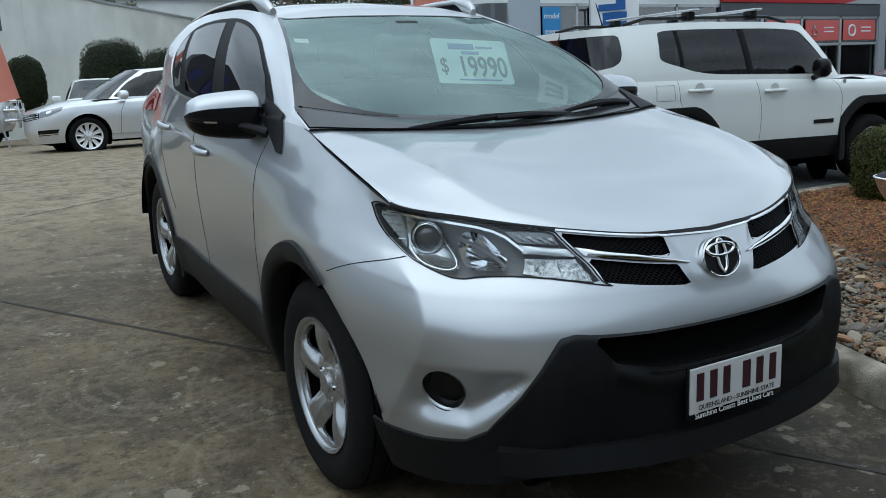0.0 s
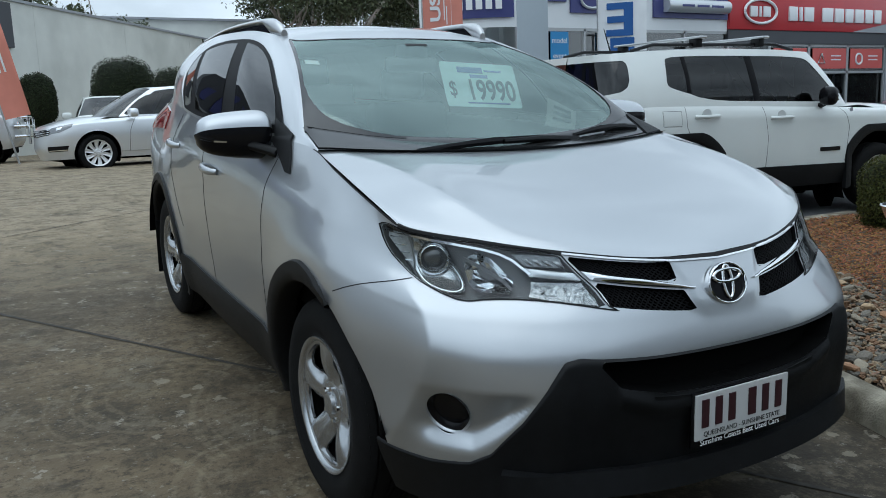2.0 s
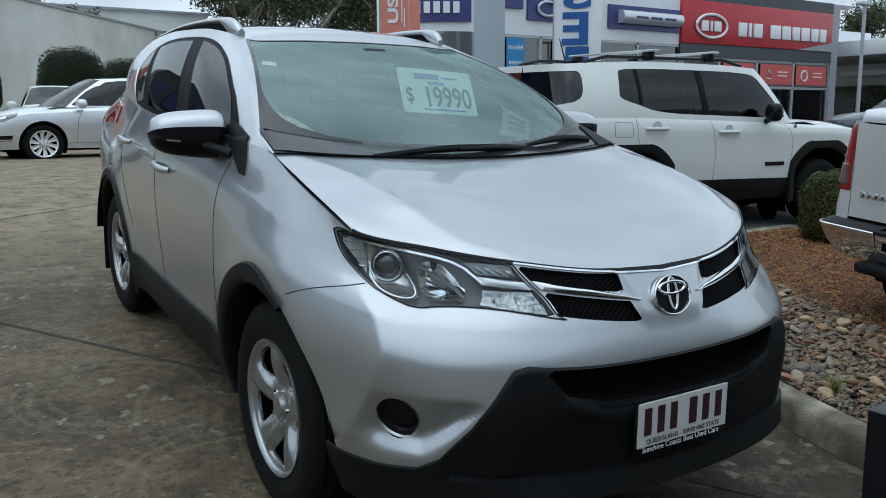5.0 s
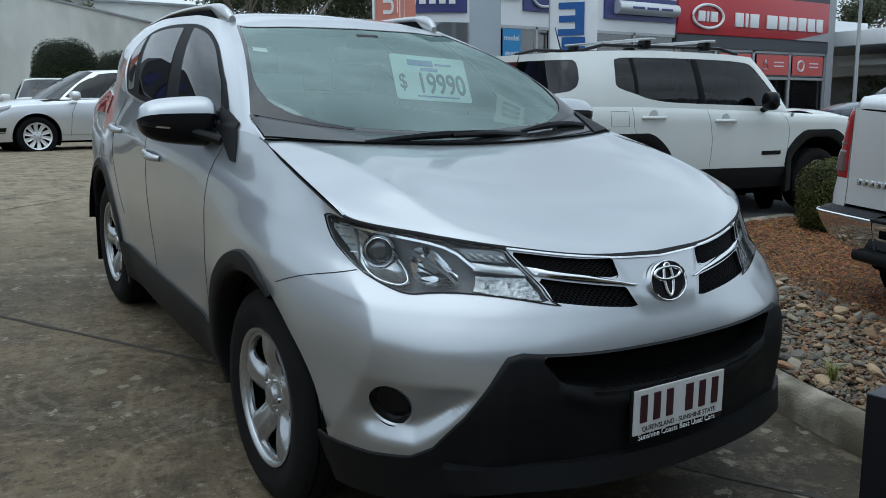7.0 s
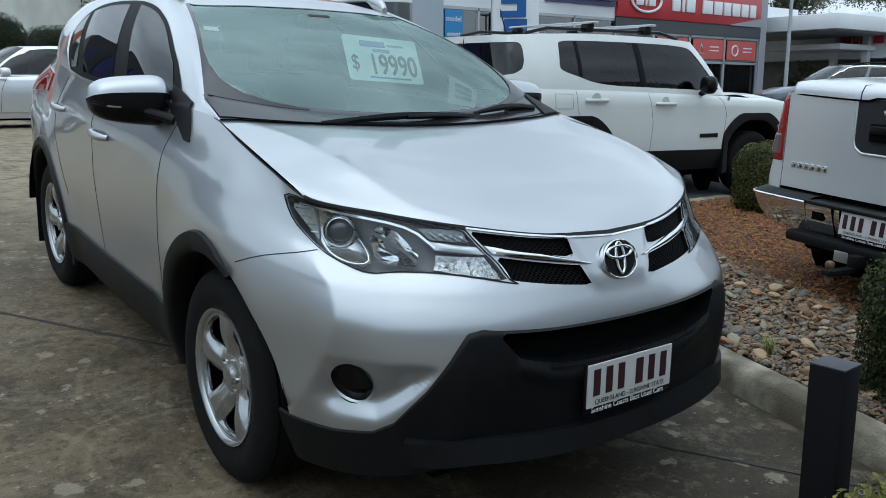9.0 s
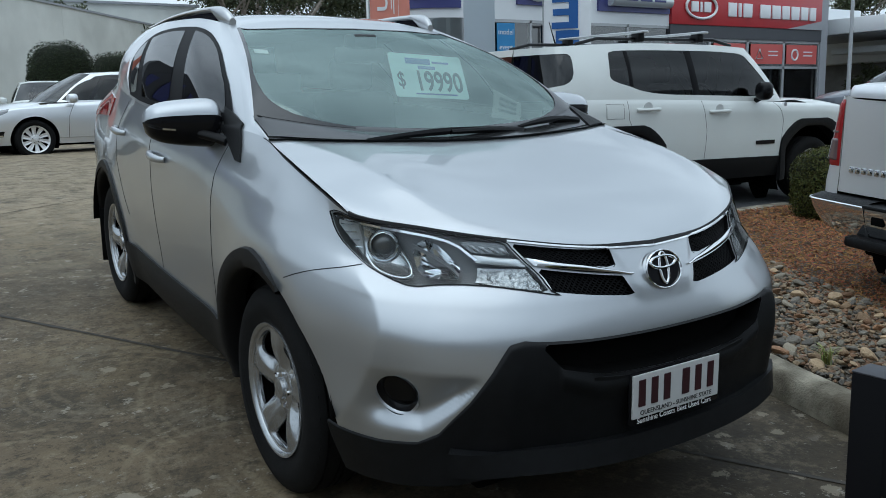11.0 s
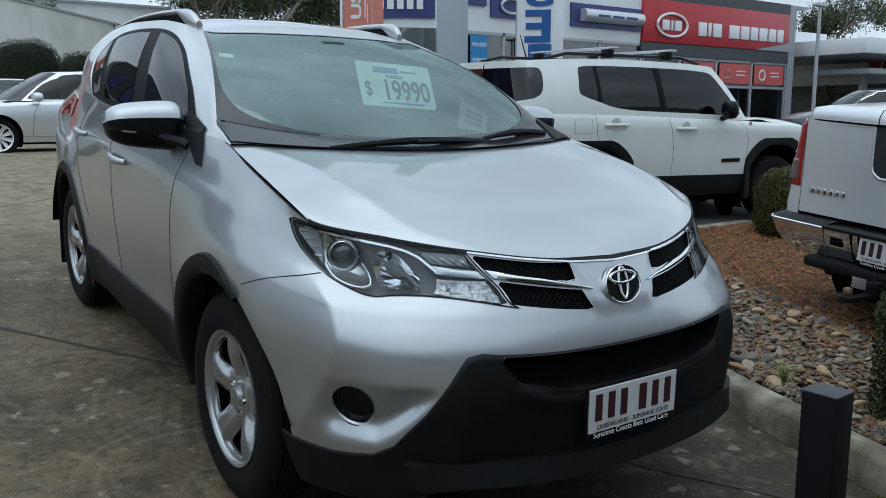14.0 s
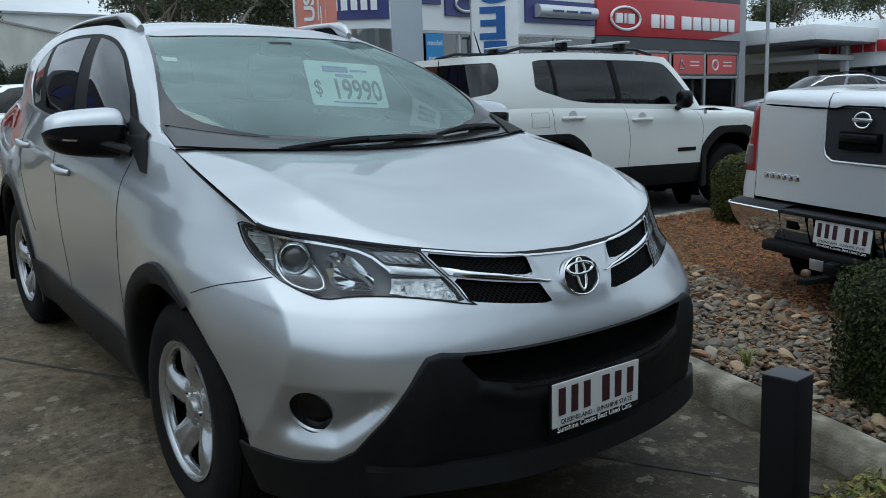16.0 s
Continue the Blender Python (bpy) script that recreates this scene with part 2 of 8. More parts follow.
def strip(bm, fn, line, width, n, off=.003, mirror=False, flip=False, taper=False):
    """A narrow raised band along a line in (u, v) of fn."""
    pts = along(line, n)
    sign = -1 if flip else 1
    mir = Vector((-1, 1, 1)) if mirror else Vector((1, 1, 1))
    rows = []
    pos = [fn(u, v) for u, v in pts]
    for i, (u, v) in enumerate(pts):
        d = (pos[min(i + 1, n)] - pos[max(i - 1, 0)]).normalized()
        nn = normal_of(fn, u, v) * sign
        s = nn.cross(d).normalized()
        w = width / 2 * (math.sin(math.pi * min(1, max(0.02, i / n))) ** .5 if taper else 1)
        rows.append([bm.verts.new((pos[i] + s * k * w + nn * h) * mir) for k, h in ((-1, -.004), (-.8, off), (.8, off), (1, -.004))])
    for a, b in zip(rows, rows[1:]):
        for k in range(3):
            bm.faces.new((a[k], a[k + 1], b[k + 1], b[k]))


def words(name, text, size, mat, parent, m, depth=.004, align="CENTER", bold=0.0):
    cu = bpy.data.curves.new(name, "FONT")
    cu.body, cu.size, cu.extrude, cu.align_x, cu.align_y, cu.offset = text, size, depth, align, "CENTER", bold
    me_ob = bpy.data.objects.new(name, cu)
    scene.collection.objects.link(me_ob)
    bpy.context.view_layer.update()
    me = bpy.data.meshes.new_from_object(me_ob.evaluated_get(bpy.context.evaluated_depsgraph_get()))
    bpy.data.objects.remove(me_ob)
    me.materials.clear()
    me.materials.append(mat)
    ob = new(name, me)
    if parent:
        ob.parent = parent
    ob.matrix_basis = m
    return ob


silver = material("silver_paint", (.455, .475, .495), rough=.32, metal=.79, vary=.05, scale=900, coat=1.0)
white_paint = material("white_car_paint", (.63, .655, .63), rough=.35, vary=.02, scale=3, coat=.8)
ute_silver = material("ute_silver_paint", (.74, .75, .77), rough=.34, metal=.62, vary=.04, scale=700, coat=.8)
plastic = material("black_textured_plastic", (.0045, .0048, .0054), rough=.52, vary=.3, scale=30, bump=.15, bump_scale=900, spec=.20)
gloss_black = material("gloss_black", (.005, .005, .006), rough=.2, spec=.2)
satin_black = material("satin_black", (.005, .005, .006), rough=.55, spec=.10)
rubber = material("tyre_rubber", (.006, .006, .006), rough=.8, spec=.15, vary=.25, scale=20, bump=.2, bump_scale=200)
# near-black that carries the shade of wells, gaps and recesses in its colour
void = material("cavity_shade", (.003, .003, .003), rough=.9, spec=.05)
chrome = material("chrome", (.78, .79, .80), rough=.07, metal=1.0)
satin = material("satin_alloy", (.50, .51, .52), rough=.3, metal=.85, vary=.04, scale=40, coat=.4)
tint = glass("tinted_glass", (.035, .04, .042), 1.6)
screen = glass("windscreen_glass", (.90, .98, .95), 2.7, sheen=(.80, .99, .94))
lens_clear = glass("clear_lens", (.93, .95, .95), 1.4)
kerb_mat = material("kerb_concrete", (.29, .262, .20), rough=.85, vary=.35, scale=11, bump=.5, bump_scale=90, dark=(.105, .088, .060), dark_scale=4.5)
asphalt = material("asphalt", (.055, .057, .06), rough=.9, vary=.25, scale=12, bump=.4, bump_scale=150)


SPOTS = [(-1.18, -.07, .06), (-1.11, -.06, .035), (-1.35, .18, .05), (-1.34, -.01, .045), (-1.16, .10, .03), (1.10, -.52, .028), (.79, -.56, .026), (.74, -.61, .022), (.80, -.50, .02), (.52, -.77, .024), (.76, -.92, .03), (.77, -1.06, .03), (1.01, -.66, .022),
         (-1.15, 1.43, .035), (-1.02, 1.27, .02), (-1.09, 1.20, .025), (-.97, 1.10, .03), (-1.29, .83, .018)]


def stained_concrete():
    """Forecourt concrete: broad brown stains, grain, pale scuffs, tyre arcs and dried white splashes."""
    m = material("stained_concrete", (.118, .090, .052), rough=.74, spec=.25, vary=.3, scale=7, bump=.3, bump_scale=70, dark=(.058, .045, .028), dark_scale=.9)
    t = m.node_tree
    b = t.nodes["Principled BSDF"]
    co = t.nodes["Texture Coordinate"]

    def noise_node(scale, detail=6.0, rough=.55, stretch=None):
        n = t.nodes.new("ShaderNodeTexNoise")
        n.inputs["Scale"].default_value, n.inputs["Detail"].default_value, n.inputs["Roughness"].default_value = scale, detail, rough
        if stretch:
            mp = t.nodes.new("ShaderNodeMapping")
            mp.inputs["Scale"].default_value, mp.inputs["Rotation"].default_value = stretch[0], (0, 0, stretch[1])
            t.links.new(co.outputs["Object"], mp.inputs["Vector"])
            t.links.new(mp.outputs[0], n.inputs["Vector"])
        else:
            t.links.new(co.outputs["Object"], n.inputs["Vector"])
        return n.outputs["Fac"]

    def window(src, low, high):
        r = t.nodes.new("ShaderNodeMapRange")
        r.interpolation_type = "SMOOTHSTEP"
        r.inputs["From Min"].default_value, r.inputs["From Max"].default_value = low, high
        t.links.new(src, r.inputs["Value"])
        return r.outputs[0]

    def times(p, q):
        k = t.nodes.new("ShaderNodeMath")
        k.operation = "MULTIPLY"
        for i, w in enumerate((p, q)):
            if isinstance(w, float):
                k.inputs[i].default_value = w
            else:
                t.links.new(w, k.inputs[i])
        return k.outputs[0]

    def lay(colour, mask):
        mx = t.nodes.new("ShaderNodeMix")
        mx.data_type = "RGBA"
        mx.inputs["B"].default_value = (*colour, 1)
        t.links.new(mask, mx.inputs["Factor"])
        t.links.new(b.inputs["Base Color"].links[0].from_socket, mx.inputs["A"])
        t.links.new(mx.outputs["Result"], b.inputs["Base Color"])

    # paler worn lanes and fine grain
    lay((.198, .150, .092), times(window(noise_node(.8, 6, .65, ((.35, 1.6, 1), .4)), .44, .62), .45))
    lay((.030, .023, .015), times(window(noise_node(26, 6, .8), .50, .62), .7))
    lay((.20, .165, .11), times(window(noise_node(14, 8, .8), .54, .64), .5))
    lay((.038, .030, .019), times(window(noise_node(3.1, 9, .78), .48, .60), .7))
    # tyre scuffs: thin pale arcs left by turning wheels
    def gap_to(cx, cy, radius):
        mp = t.nodes.new("ShaderNodeMapping")
        mp.inputs["Location"].default_value = (-cx, -cy, 0)
        t.links.new(co.outputs["Object"], mp.inputs["Vector"])
        flat = t.nodes.new("ShaderNodeVectorMath")
        flat.operation = "MULTIPLY"
        flat.inputs[1].default_value = (1, 1, 0)
        t.links.new(mp.outputs[0], flat.inputs[0])
        reach = t.nodes.new("ShaderNodeVectorMath")
        reach.operation = "LENGTH"
        t.links.new(flat.outputs[0], reach.inputs[0])
        if radius is None:
            return reach.outputs["Value"]
        near = t.nodes.new("ShaderNodeMath")
        near.operation = "SUBTRACT"
        near.inputs[1].default_value = radius
        t.links.new(reach.outputs["Value"], near.inputs[0])
        size = t.nodes.new("ShaderNodeMath")
        size.operation = "ABSOLUTE"
        t.links.new(near.outputs[0], size.inputs[0])
        return size.outputs[0]
    wobble = times(noise_node(9, 4, .6), .05)
    patchy = window(noise_node(2.6, 4, .6), .38, .56)
    bay = window(gap_to(-1.1, .8, None), 1.5, .8)
    worn = times(times(patchy, bay), window(noise_node(40, 4), .30, .55))
    for cx, cy, radius, wide, strength in ((-1.13, 1.28, .37, .016, .5), (-1.13, 1.28, .44, .010, .4), (-1.13, 1.28, .29, .010, .35), (-1.16, 1.22, .52, .008, .3), (.92, .15, 1.86, .020, .5), (.92, .15, 1.93, .010, .4), (.92, .15, 1.78, .008, .3),
                                           (-.93, .25, .33, .016, .5), (-.93, .25, .41, .009, .4), (-.22, .78, .92, .016, .55), (-.22, .78, .86, .008, .4), (-1.75, .3, .55, .012, .4), (-1.75, .3, .64, .008, .35)):
        off = t.nodes.new("ShaderNodeMath")
        off.operation = "ADD"
        t.links.new(gap_to(cx, cy, radius), off.inputs[0])
        t.links.new(wobble, off.inputs[1])
        lay((.225, .185, .120), times(times(window(off.outputs[0], .025 + wide * 1.6, .025 + wide * .4), worn), strength * .75))
    # paler with distance from the parked car, broken up by noise
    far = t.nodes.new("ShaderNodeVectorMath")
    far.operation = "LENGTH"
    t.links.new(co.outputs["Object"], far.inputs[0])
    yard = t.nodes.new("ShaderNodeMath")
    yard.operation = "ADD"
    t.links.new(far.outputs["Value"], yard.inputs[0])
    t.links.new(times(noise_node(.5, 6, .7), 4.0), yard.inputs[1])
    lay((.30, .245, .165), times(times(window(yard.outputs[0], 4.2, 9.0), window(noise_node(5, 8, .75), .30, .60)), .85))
    # shade of the car's nose painted into the colour, mixed with bay grime
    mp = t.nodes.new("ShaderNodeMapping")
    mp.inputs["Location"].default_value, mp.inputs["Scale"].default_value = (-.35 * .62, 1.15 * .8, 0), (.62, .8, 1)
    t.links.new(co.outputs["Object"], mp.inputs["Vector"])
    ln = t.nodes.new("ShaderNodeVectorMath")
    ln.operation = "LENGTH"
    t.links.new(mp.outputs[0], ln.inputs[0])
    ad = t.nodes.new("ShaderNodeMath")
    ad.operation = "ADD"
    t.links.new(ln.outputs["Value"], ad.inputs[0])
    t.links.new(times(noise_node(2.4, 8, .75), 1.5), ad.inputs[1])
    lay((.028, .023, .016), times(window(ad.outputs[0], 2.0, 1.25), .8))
    # mottling of grime worn through to paler concrete
    lay((.165, .138, .095), times(window(noise_node(4.5, 9, .8), .50, .62), .55))
    lay((.030, .025, .016), times(window(noise_node(7.5, 9, .8), .54, .62), .5))
    # flat spots of spilt cement
    ragged = times(noise_node(16, 6, .75), .16)
    for cx, cy, radius in SPOTS:
        off = t.nodes.new("ShaderNodeMath")
        off.operation = "ADD"
        t.links.new(gap_to(cx, cy, None), off.inputs[0])
        t.links.new(ragged, off.inputs[1])
        lay((.30, .265, .20), times(window(off.outputs[0], .08 + radius * 1.1, .08 + radius * .8), .5))
    # dried splashes
    lay((.32, .29, .235), times(times(window(noise_node(10, 8, .7), .58, .63), window(noise_node(1.9, 3), .50, .60)), .6))
    lay((.30, .29, .25), times(times(window(noise_node(34, 5, .7), .60, .66), window(noise_node(2.4, 3), .45, .58)), .5))
    return m


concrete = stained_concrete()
import functools


# ---- the shape of the silver car, in its own frame: nose to -y, right side to -x, front axle at y = 0 ----
def spline(keys, t):
    """Smooth value at t through rows of (t, value...)."""
    if t <= keys[0][0]:
        return list(keys[0][1:])
    if t >= keys[-1][0]:
        return list(keys[-1][1:])
    i = max(k for k in range(len(keys) - 1) if keys[k][0] <= t)
    a, b = keys[i], keys[i + 1]
    h = b[0] - a[0]
    f = (t - a[0]) / h
    out = []
    for c in range(1, len(a)):
        d = (b[c] - a[c]) / h
        if i > 0:
            p = keys[i - 1]
            d0 = (a[c] - p[c]) / (a[0] - p[0])
            ma = 0 if d0 * d <= 0 else 2 * d0 * d / (d0 + d)
        else:
            ma = d
        if i + 2 < len(keys):
            n = keys[i + 2]
            d1 = (n[c] - b[c]) / (n[0] - b[0])
            mb = 0 if d1 * d <= 0 else 2 * d1 * d / (d1 + d)
        else:
            mb = d
        f2, f3 = f * f, f * f * f
        out.append((2 * f3 - 3 * f2 + 1) * a[c] + (f3 - 2 * f2 + f) * h * ma + (3 * f2 - 2 * f3) * b[c] + (f3 - f2) * h * mb)
    return out


YC, YR, Y1 = 0.05, 2.75, 3.57
# each line round the body: level v, nose y, roundness, widths along the side, heights from nose (0) by corner (1) and side (1..2) to tail (3)
LINES = [
    (0.00, -0.950, 3.6, ((0, .83), (1.3, .84), (2.0, .825), (2.7, .765)), ((0, .340), (.27, .362), (.5, .31), (.85, .25), (1, .25), (1.3, .27), (2, .27), (3, .32))),
    (0.12, -0.938, 3.3, ((0, .875), (1.3, .868), (2.0, .855), (2.7, .80)), ((0, .415), (.4, .425), (.8, .39), (1, .40), (1.5, .40), (2, .42), (3, .45))),
    (0.32, -0.950, 3.2, ((0, .900), (1.3, .880), (2.0, .872), (2.7, .825)), ((0, .60), (.5, .59), (1, .57), (1.5, .56), (2, .60), (3, .62))),
    (0.48, -0.936, 3.1, ((0, .915), (1.3, .892), (2.0, .885), (2.7, .838)), ((0, .715), (.5, .715), (1, .73), (1.5, .72), (2, .76), (3, .78))),
    (0.64, -0.900, 2.8, ((0, .912), (1.3, .898), (2.0, .89), (2.7, .838)), ((0, .81), (.5, .815), (1, .87), (1.5, .88), (2, .91), (3, .92))),
    (0.82, -0.856, 2.45, ((0, .878), (.6, .895), (1.3, .898), (2.0, .88), (2.7, .815)), ((0, .895), (.5, .91), (1, 1.0), (1.5, 1.03), (2, 1.06), (3, 1.06))),
]
# the top edge: bonnet's edge, then the window line: p, x, y, z
EDGE = [(0, 0, -.828, .950), (.12, .2, -.811, .955), (.28, .46, -.728, .984), (.46, .66, -.588, 1.012), (.66, .802, -.41, 1.036), (.8, .812, -.22, 1.085), (1, .80, .05, 1.142),
        (1.08, .79, .25, 1.19), (1.16, .815, .45, 1.205), (1.3, .842, .85, 1.198), (1.6, .838, 1.65, 1.215), (1.85, .785, 2.35, 1.25), (2, .73, 2.75, 1.28), (2.5, .50, 3.38, 1.28), (3, 0, 3.45, 1.28)]


def ring(line, p):
    v, y0, n, widths, heights = line
    z = spline(heights, p)[0]
    if p <= 1:
        w, a = spline(widths, YC)[0], p * math.pi / 2
        x = w * math.sin(a) ** (2 / n)
        y = YC - (YC - y0) * math.cos(a) ** (2 / n) if p < 1 else YC
    elif p <= 2:
        y = YC + (p - 1) * (YR - YC)
        x = spline(widths, y)[0]
    else:
        w, a = spline(widths, YR)[0], (3 - p) * math.pi / 2
        x = w * math.sin(a) ** (2 / 3.2) if a > 0 else 0
        y = YR + (Y1 - YR) * math.cos(a) ** (2 / 3.2) if p > 2 else YR
    return x, y, z


CREASE = [(.1, .80), (.175, .774), (.31, .704), (.441, .648), (.547, .626), (.627, .634), (.729, .682), (.8, .70)]


@functools.lru_cache(maxsize=20000)
def rib(p):
    return [(line[0], *ring(line, p)) for line in LINES] + [(1.0, *spline(EDGE, p))]


@functools.lru_cache(maxsize=200000)
def hull(p, v):
    """The lower body's right half at p (0 nose, 1 front axle, 2 rear corner, 3 tail) and level v (0 sill, 1 bonnet edge)."""
    p = max(0, p)
    x, y, z = spline(rib(p), v)
    # crown of the wheel arches
    for wy in (0, 2.56):
        d = math.hypot(y - wy, z - .36)
        if y > -.6:
            x += .022 * math.exp(-((d - .47) / .12) ** 2) * min(1, max(0, (y + .6) / .3))
    if .3 < p < .85:
        # hollow round the lamp hole of the bumper
        base = .160 + .17 * max(0, (.54 - p) / .15) ** 1.4
        f = (v - base) / max(.01, .375 - base)
        d = 0
        if 0 < f < 1 and .375 < p < .74:
            k, e = min(1, f / .38), min(1, max(0, (.74 - p) / .10))
            d = .055 * k * k * (3 - 2 * k) * (1 - f) ** .8 * e * e * (3 - 2 * e) * min(1, (p - .375) / .06)
        x, y = x - d * .45, y + d * .9
    if .45 < p < .95 and .12 < v < .76:
        # raised edge where the front turns into the flank
        q = abs(p - spline(CREASE, v)[0]) / .13
        if q < 1:
            d = .016 * (1 - q) ** 2 * min(1, (v - .12) / .08) * min(1, (.76 - v) / .1)
            x, y = x + d * .6, y - d * .8
    if p < .2 and .58 < v:
        # raised plate that carries the badge
        edge = .037 + .059 * (v - .65) / .3
        q = min(1, max(0, (edge + .010 - p) / .020))
        k = min(1, (v - .58) / .13)
        y -= .007 * q * q * (3 - 2 * q) * k * k * (3 - 2 * k)
    return Vector((-x, y, z))


BONNET_CREASE = [(0, .53), (.125, .645), (.35, .75), (.75, .85), (1, .95)]


def bonnet(a, b):
    """a: 0 centre to 1 right edge; b: 0 front to 1 rear."""
    e = spline(EDGE, .66 + .42 * b)
    f = spline(EDGE, .66 * a)
    back = (0.775 * a, .10 + .15 * a ** 2.2, 1.168 + .022 * a ** 1.5)
    # blend of front edge and rear edge along the way, arched
    x = (1 - b) * f[0] + b * back[0] + a ** 6 * (e[0] - ((1 - b) * .802 + b * .775))
    y = (1 - b) * f[1] + b * back[1]
    z = (1 - b) * f[2] + b * back[2] + .055 * math.sin(math.pi * b ** .72) * (1 - .72 * a ** 2.5)
    q = abs(a - spline(BONNET_CREASE, b)[0]) / .22
    z += .019 * max(0, 1 - q) ** 2 * math.sin(math.pi * min(1, b * .62 + .34)) * min(1, b * 5)
    return Vector((-x, y, z))


# greenhouse: window line below and roof edge above: s, x, y, z
BELT = [(0, 0, .16, 1.155), (.4, .42, .215, 1.178), (.8, .72, .335, 1.222), (.9, .775, .385, 1.232), (1, .80, .44, 1.222), (1.06, .82, .56, 1.208), (1.3, .842, .85, 1.198), (1.6, .838, 1.65, 1.215), (1.85, .785, 2.35, 1.25),
        (2, .73, 2.75, 1.28), (2.5, .50, 3.38, 1.28), (3, 0, 3.45, 1.28)]
ROOF = [(0, 0, 1.10, 1.592), (.4, .28, 1.112, 1.588), (.8, .50, 1.165, 1.579), (.9, .535, 1.20, 1.585), (1, .565, 1.28, 1.605), (1.06, .575, 1.33, 1.612), (1.3, .590, 1.62, 1.632), (1.6, .60, 2.05, 1.625), (1.85, .575, 2.5, 1.60),
        (2, .54, 2.85, 1.575), (2.5, .42, 3.22, 1.55), (3, 0, 3.27, 1.55)]


@functools.lru_cache(maxsize=200000)
def house(s, v):
    lo, hi = spline(BELT, s), spline(ROOF, s)
    q = [lo[k] + (hi[k] - lo[k]) * v for k in range(3)]
    bulge = math.sin(math.pi * v)
    if s < 1:
        q[1] -= .05 * bulge * (1 - .3 * s)
        q[2] += .035 * bulge
    elif s < 2.2:
        q[0] += .035 * bulge
        q[2] += .02 * bulge
    return Vector((-q[0], q[1], q[2]))


def roof(a, b):
    """a: 0 centre to 1 right edge; b: 0 front to 1 rear."""
    f = spline(ROOF, 1.0 * a)
    r = spline(ROOF, 3 - 1.0 * a)
    e = spline(ROOF, 1.0 + b)
    x = (1 - b) * f[0] + b * r[0] + a ** 4 * (e[0] - ((1 - b) * .565 + b * .585))
    y = (1 - b) * f[1] + b * r[1]
    z = (1 - b) * f[2] + b * r[2] + a ** 4 * (e[2] - ((1 - b) * 1.605 + b * 1.575)) + .092 * math.sin(math.pi * b ** .7) ** .8 * (1 - a ** 3)
    return Vector((-x, y, z))


# ---- ground ----
def level(x, y):
    """Height of the paving."""
    def ramp_up(q):
        if q < -9:
            return -.075 * 9 + 0
        if q < 4:
            return .075 * q
        if q < 14:
            k = q - 4
            return .3 + .075 * k - .00375 * k * k
        return .675
    return ramp_up(y) - .02 * min(6, max(0, x - 1.5)) * (1 if y < 14 else max(0, 1 - (y - 14) / 10))


bm = bmesh.new()
xs = [-400, -120, -50, -25, -14] + steps(-9, 14, 92) + [18, 25, 35, 50, 80, 150, 400]
ys = [-400, -100, -40, -20, -12] + steps(-8, 18, 104) + [24, 32, 45, 70, 120, 250, 500]
vv = [[bm.verts.new((x, y, level(x, y))) for y in ys] for x in xs]
for i in range(len(xs) - 1):
    for j in range(len(ys) - 1):
        bm.faces.new((vv[i][j], vv[i + 1][j], vv[i + 1][j + 1], vv[i][j + 1]))
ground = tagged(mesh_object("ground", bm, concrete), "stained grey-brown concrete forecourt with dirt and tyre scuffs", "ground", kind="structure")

# ---- the silver car ----
suv = thing("suv", "silver compact SUV with black plastic lower bumper, parked on sloping concrete", "car", SLOPE)


def shrink(poly, k):
    cx, cy = sum(p[0] for p in poly) / len(poly), sum(p[1] for p in poly) / len(poly)
    return [(cx + (x - cx) * k, cy + (y - cy) * k) for x, y in poly]


def rounded(line, times=2):
    for _ in range(times):
        line = [line[0]] + [q for a, b in zip(line, line[1:]) for q in ((a[0] * .75 + b[0] * .25, a[1] * .75 + b[1] * .25), (a[0] * .25 + b[0] * .75, a[1] * .25 + b[1] * .75))] + [line[-1]]
    return line


# openings and panels of the nose, in (p, v) of the hull
LAMP_LOW = [(.752, .938), (.745, .87), (.72, .815), (.67, .76), (.604, .731), (.54, .712), (.484, .738), (.4, .747), (.31, .732), (.195, .688)]
LAMP_TOP = [(.752, .938), (.72, .972), (.66, .99), (.5, .99), (.4, .99), (.292, .99), (.286, .92), (.272, .84), (.226, .718), (.195, .688)]
LAMP_LOW, LAMP_TOP = rounded(LAMP_LOW, 1), rounded(LAMP_TOP, 1)
MESH_UP = [(.287, .97), (.098, .958), (.079, .805), (.274, .882)]
MESH_LOW = [(.266, .832), (.064, .752), (.038, .645), (.216, .708)]
INTAKE = [(.236, .490), (.186, .388), (.1, .345), (-.01, .325), (-.01, .468), (.115, .478)]
LAMP_HOLE = shrink(LAMP_LOW + LAMP_TOP[-2:0:-1], .97)
FOG = (.602, .283)


def round_hole(u, v, r):
    """A circle of radius r metres on the hull, as a polygon in (p, v)."""
    e = .01
    du, dv = (hull(u + e, v) - hull(u - e, v)).length / (2 * e), (hull(u, v + e) - hull(u, v - e)).length / (2 * e)
    return [(u + r / du * math.cos(a), v + r / dv * math.sin(a)) for a in steps(0, 2 * math.pi, 40)[:-1]]


FOG_HOLE = round_hole(*FOG, .068)


def joined(name, fill, mat, parent, label="", sharp=40):
    """A part made of a right half and its mirror image."""
    bm = bmesh.new()
    fill(bm, False)
    fill(bm, True)
    bmesh.ops.remove_doubles(bm, verts=bm.verts, dist=1e-4)
    return part(name, bm, mat, parent, label, sharp=sharp)


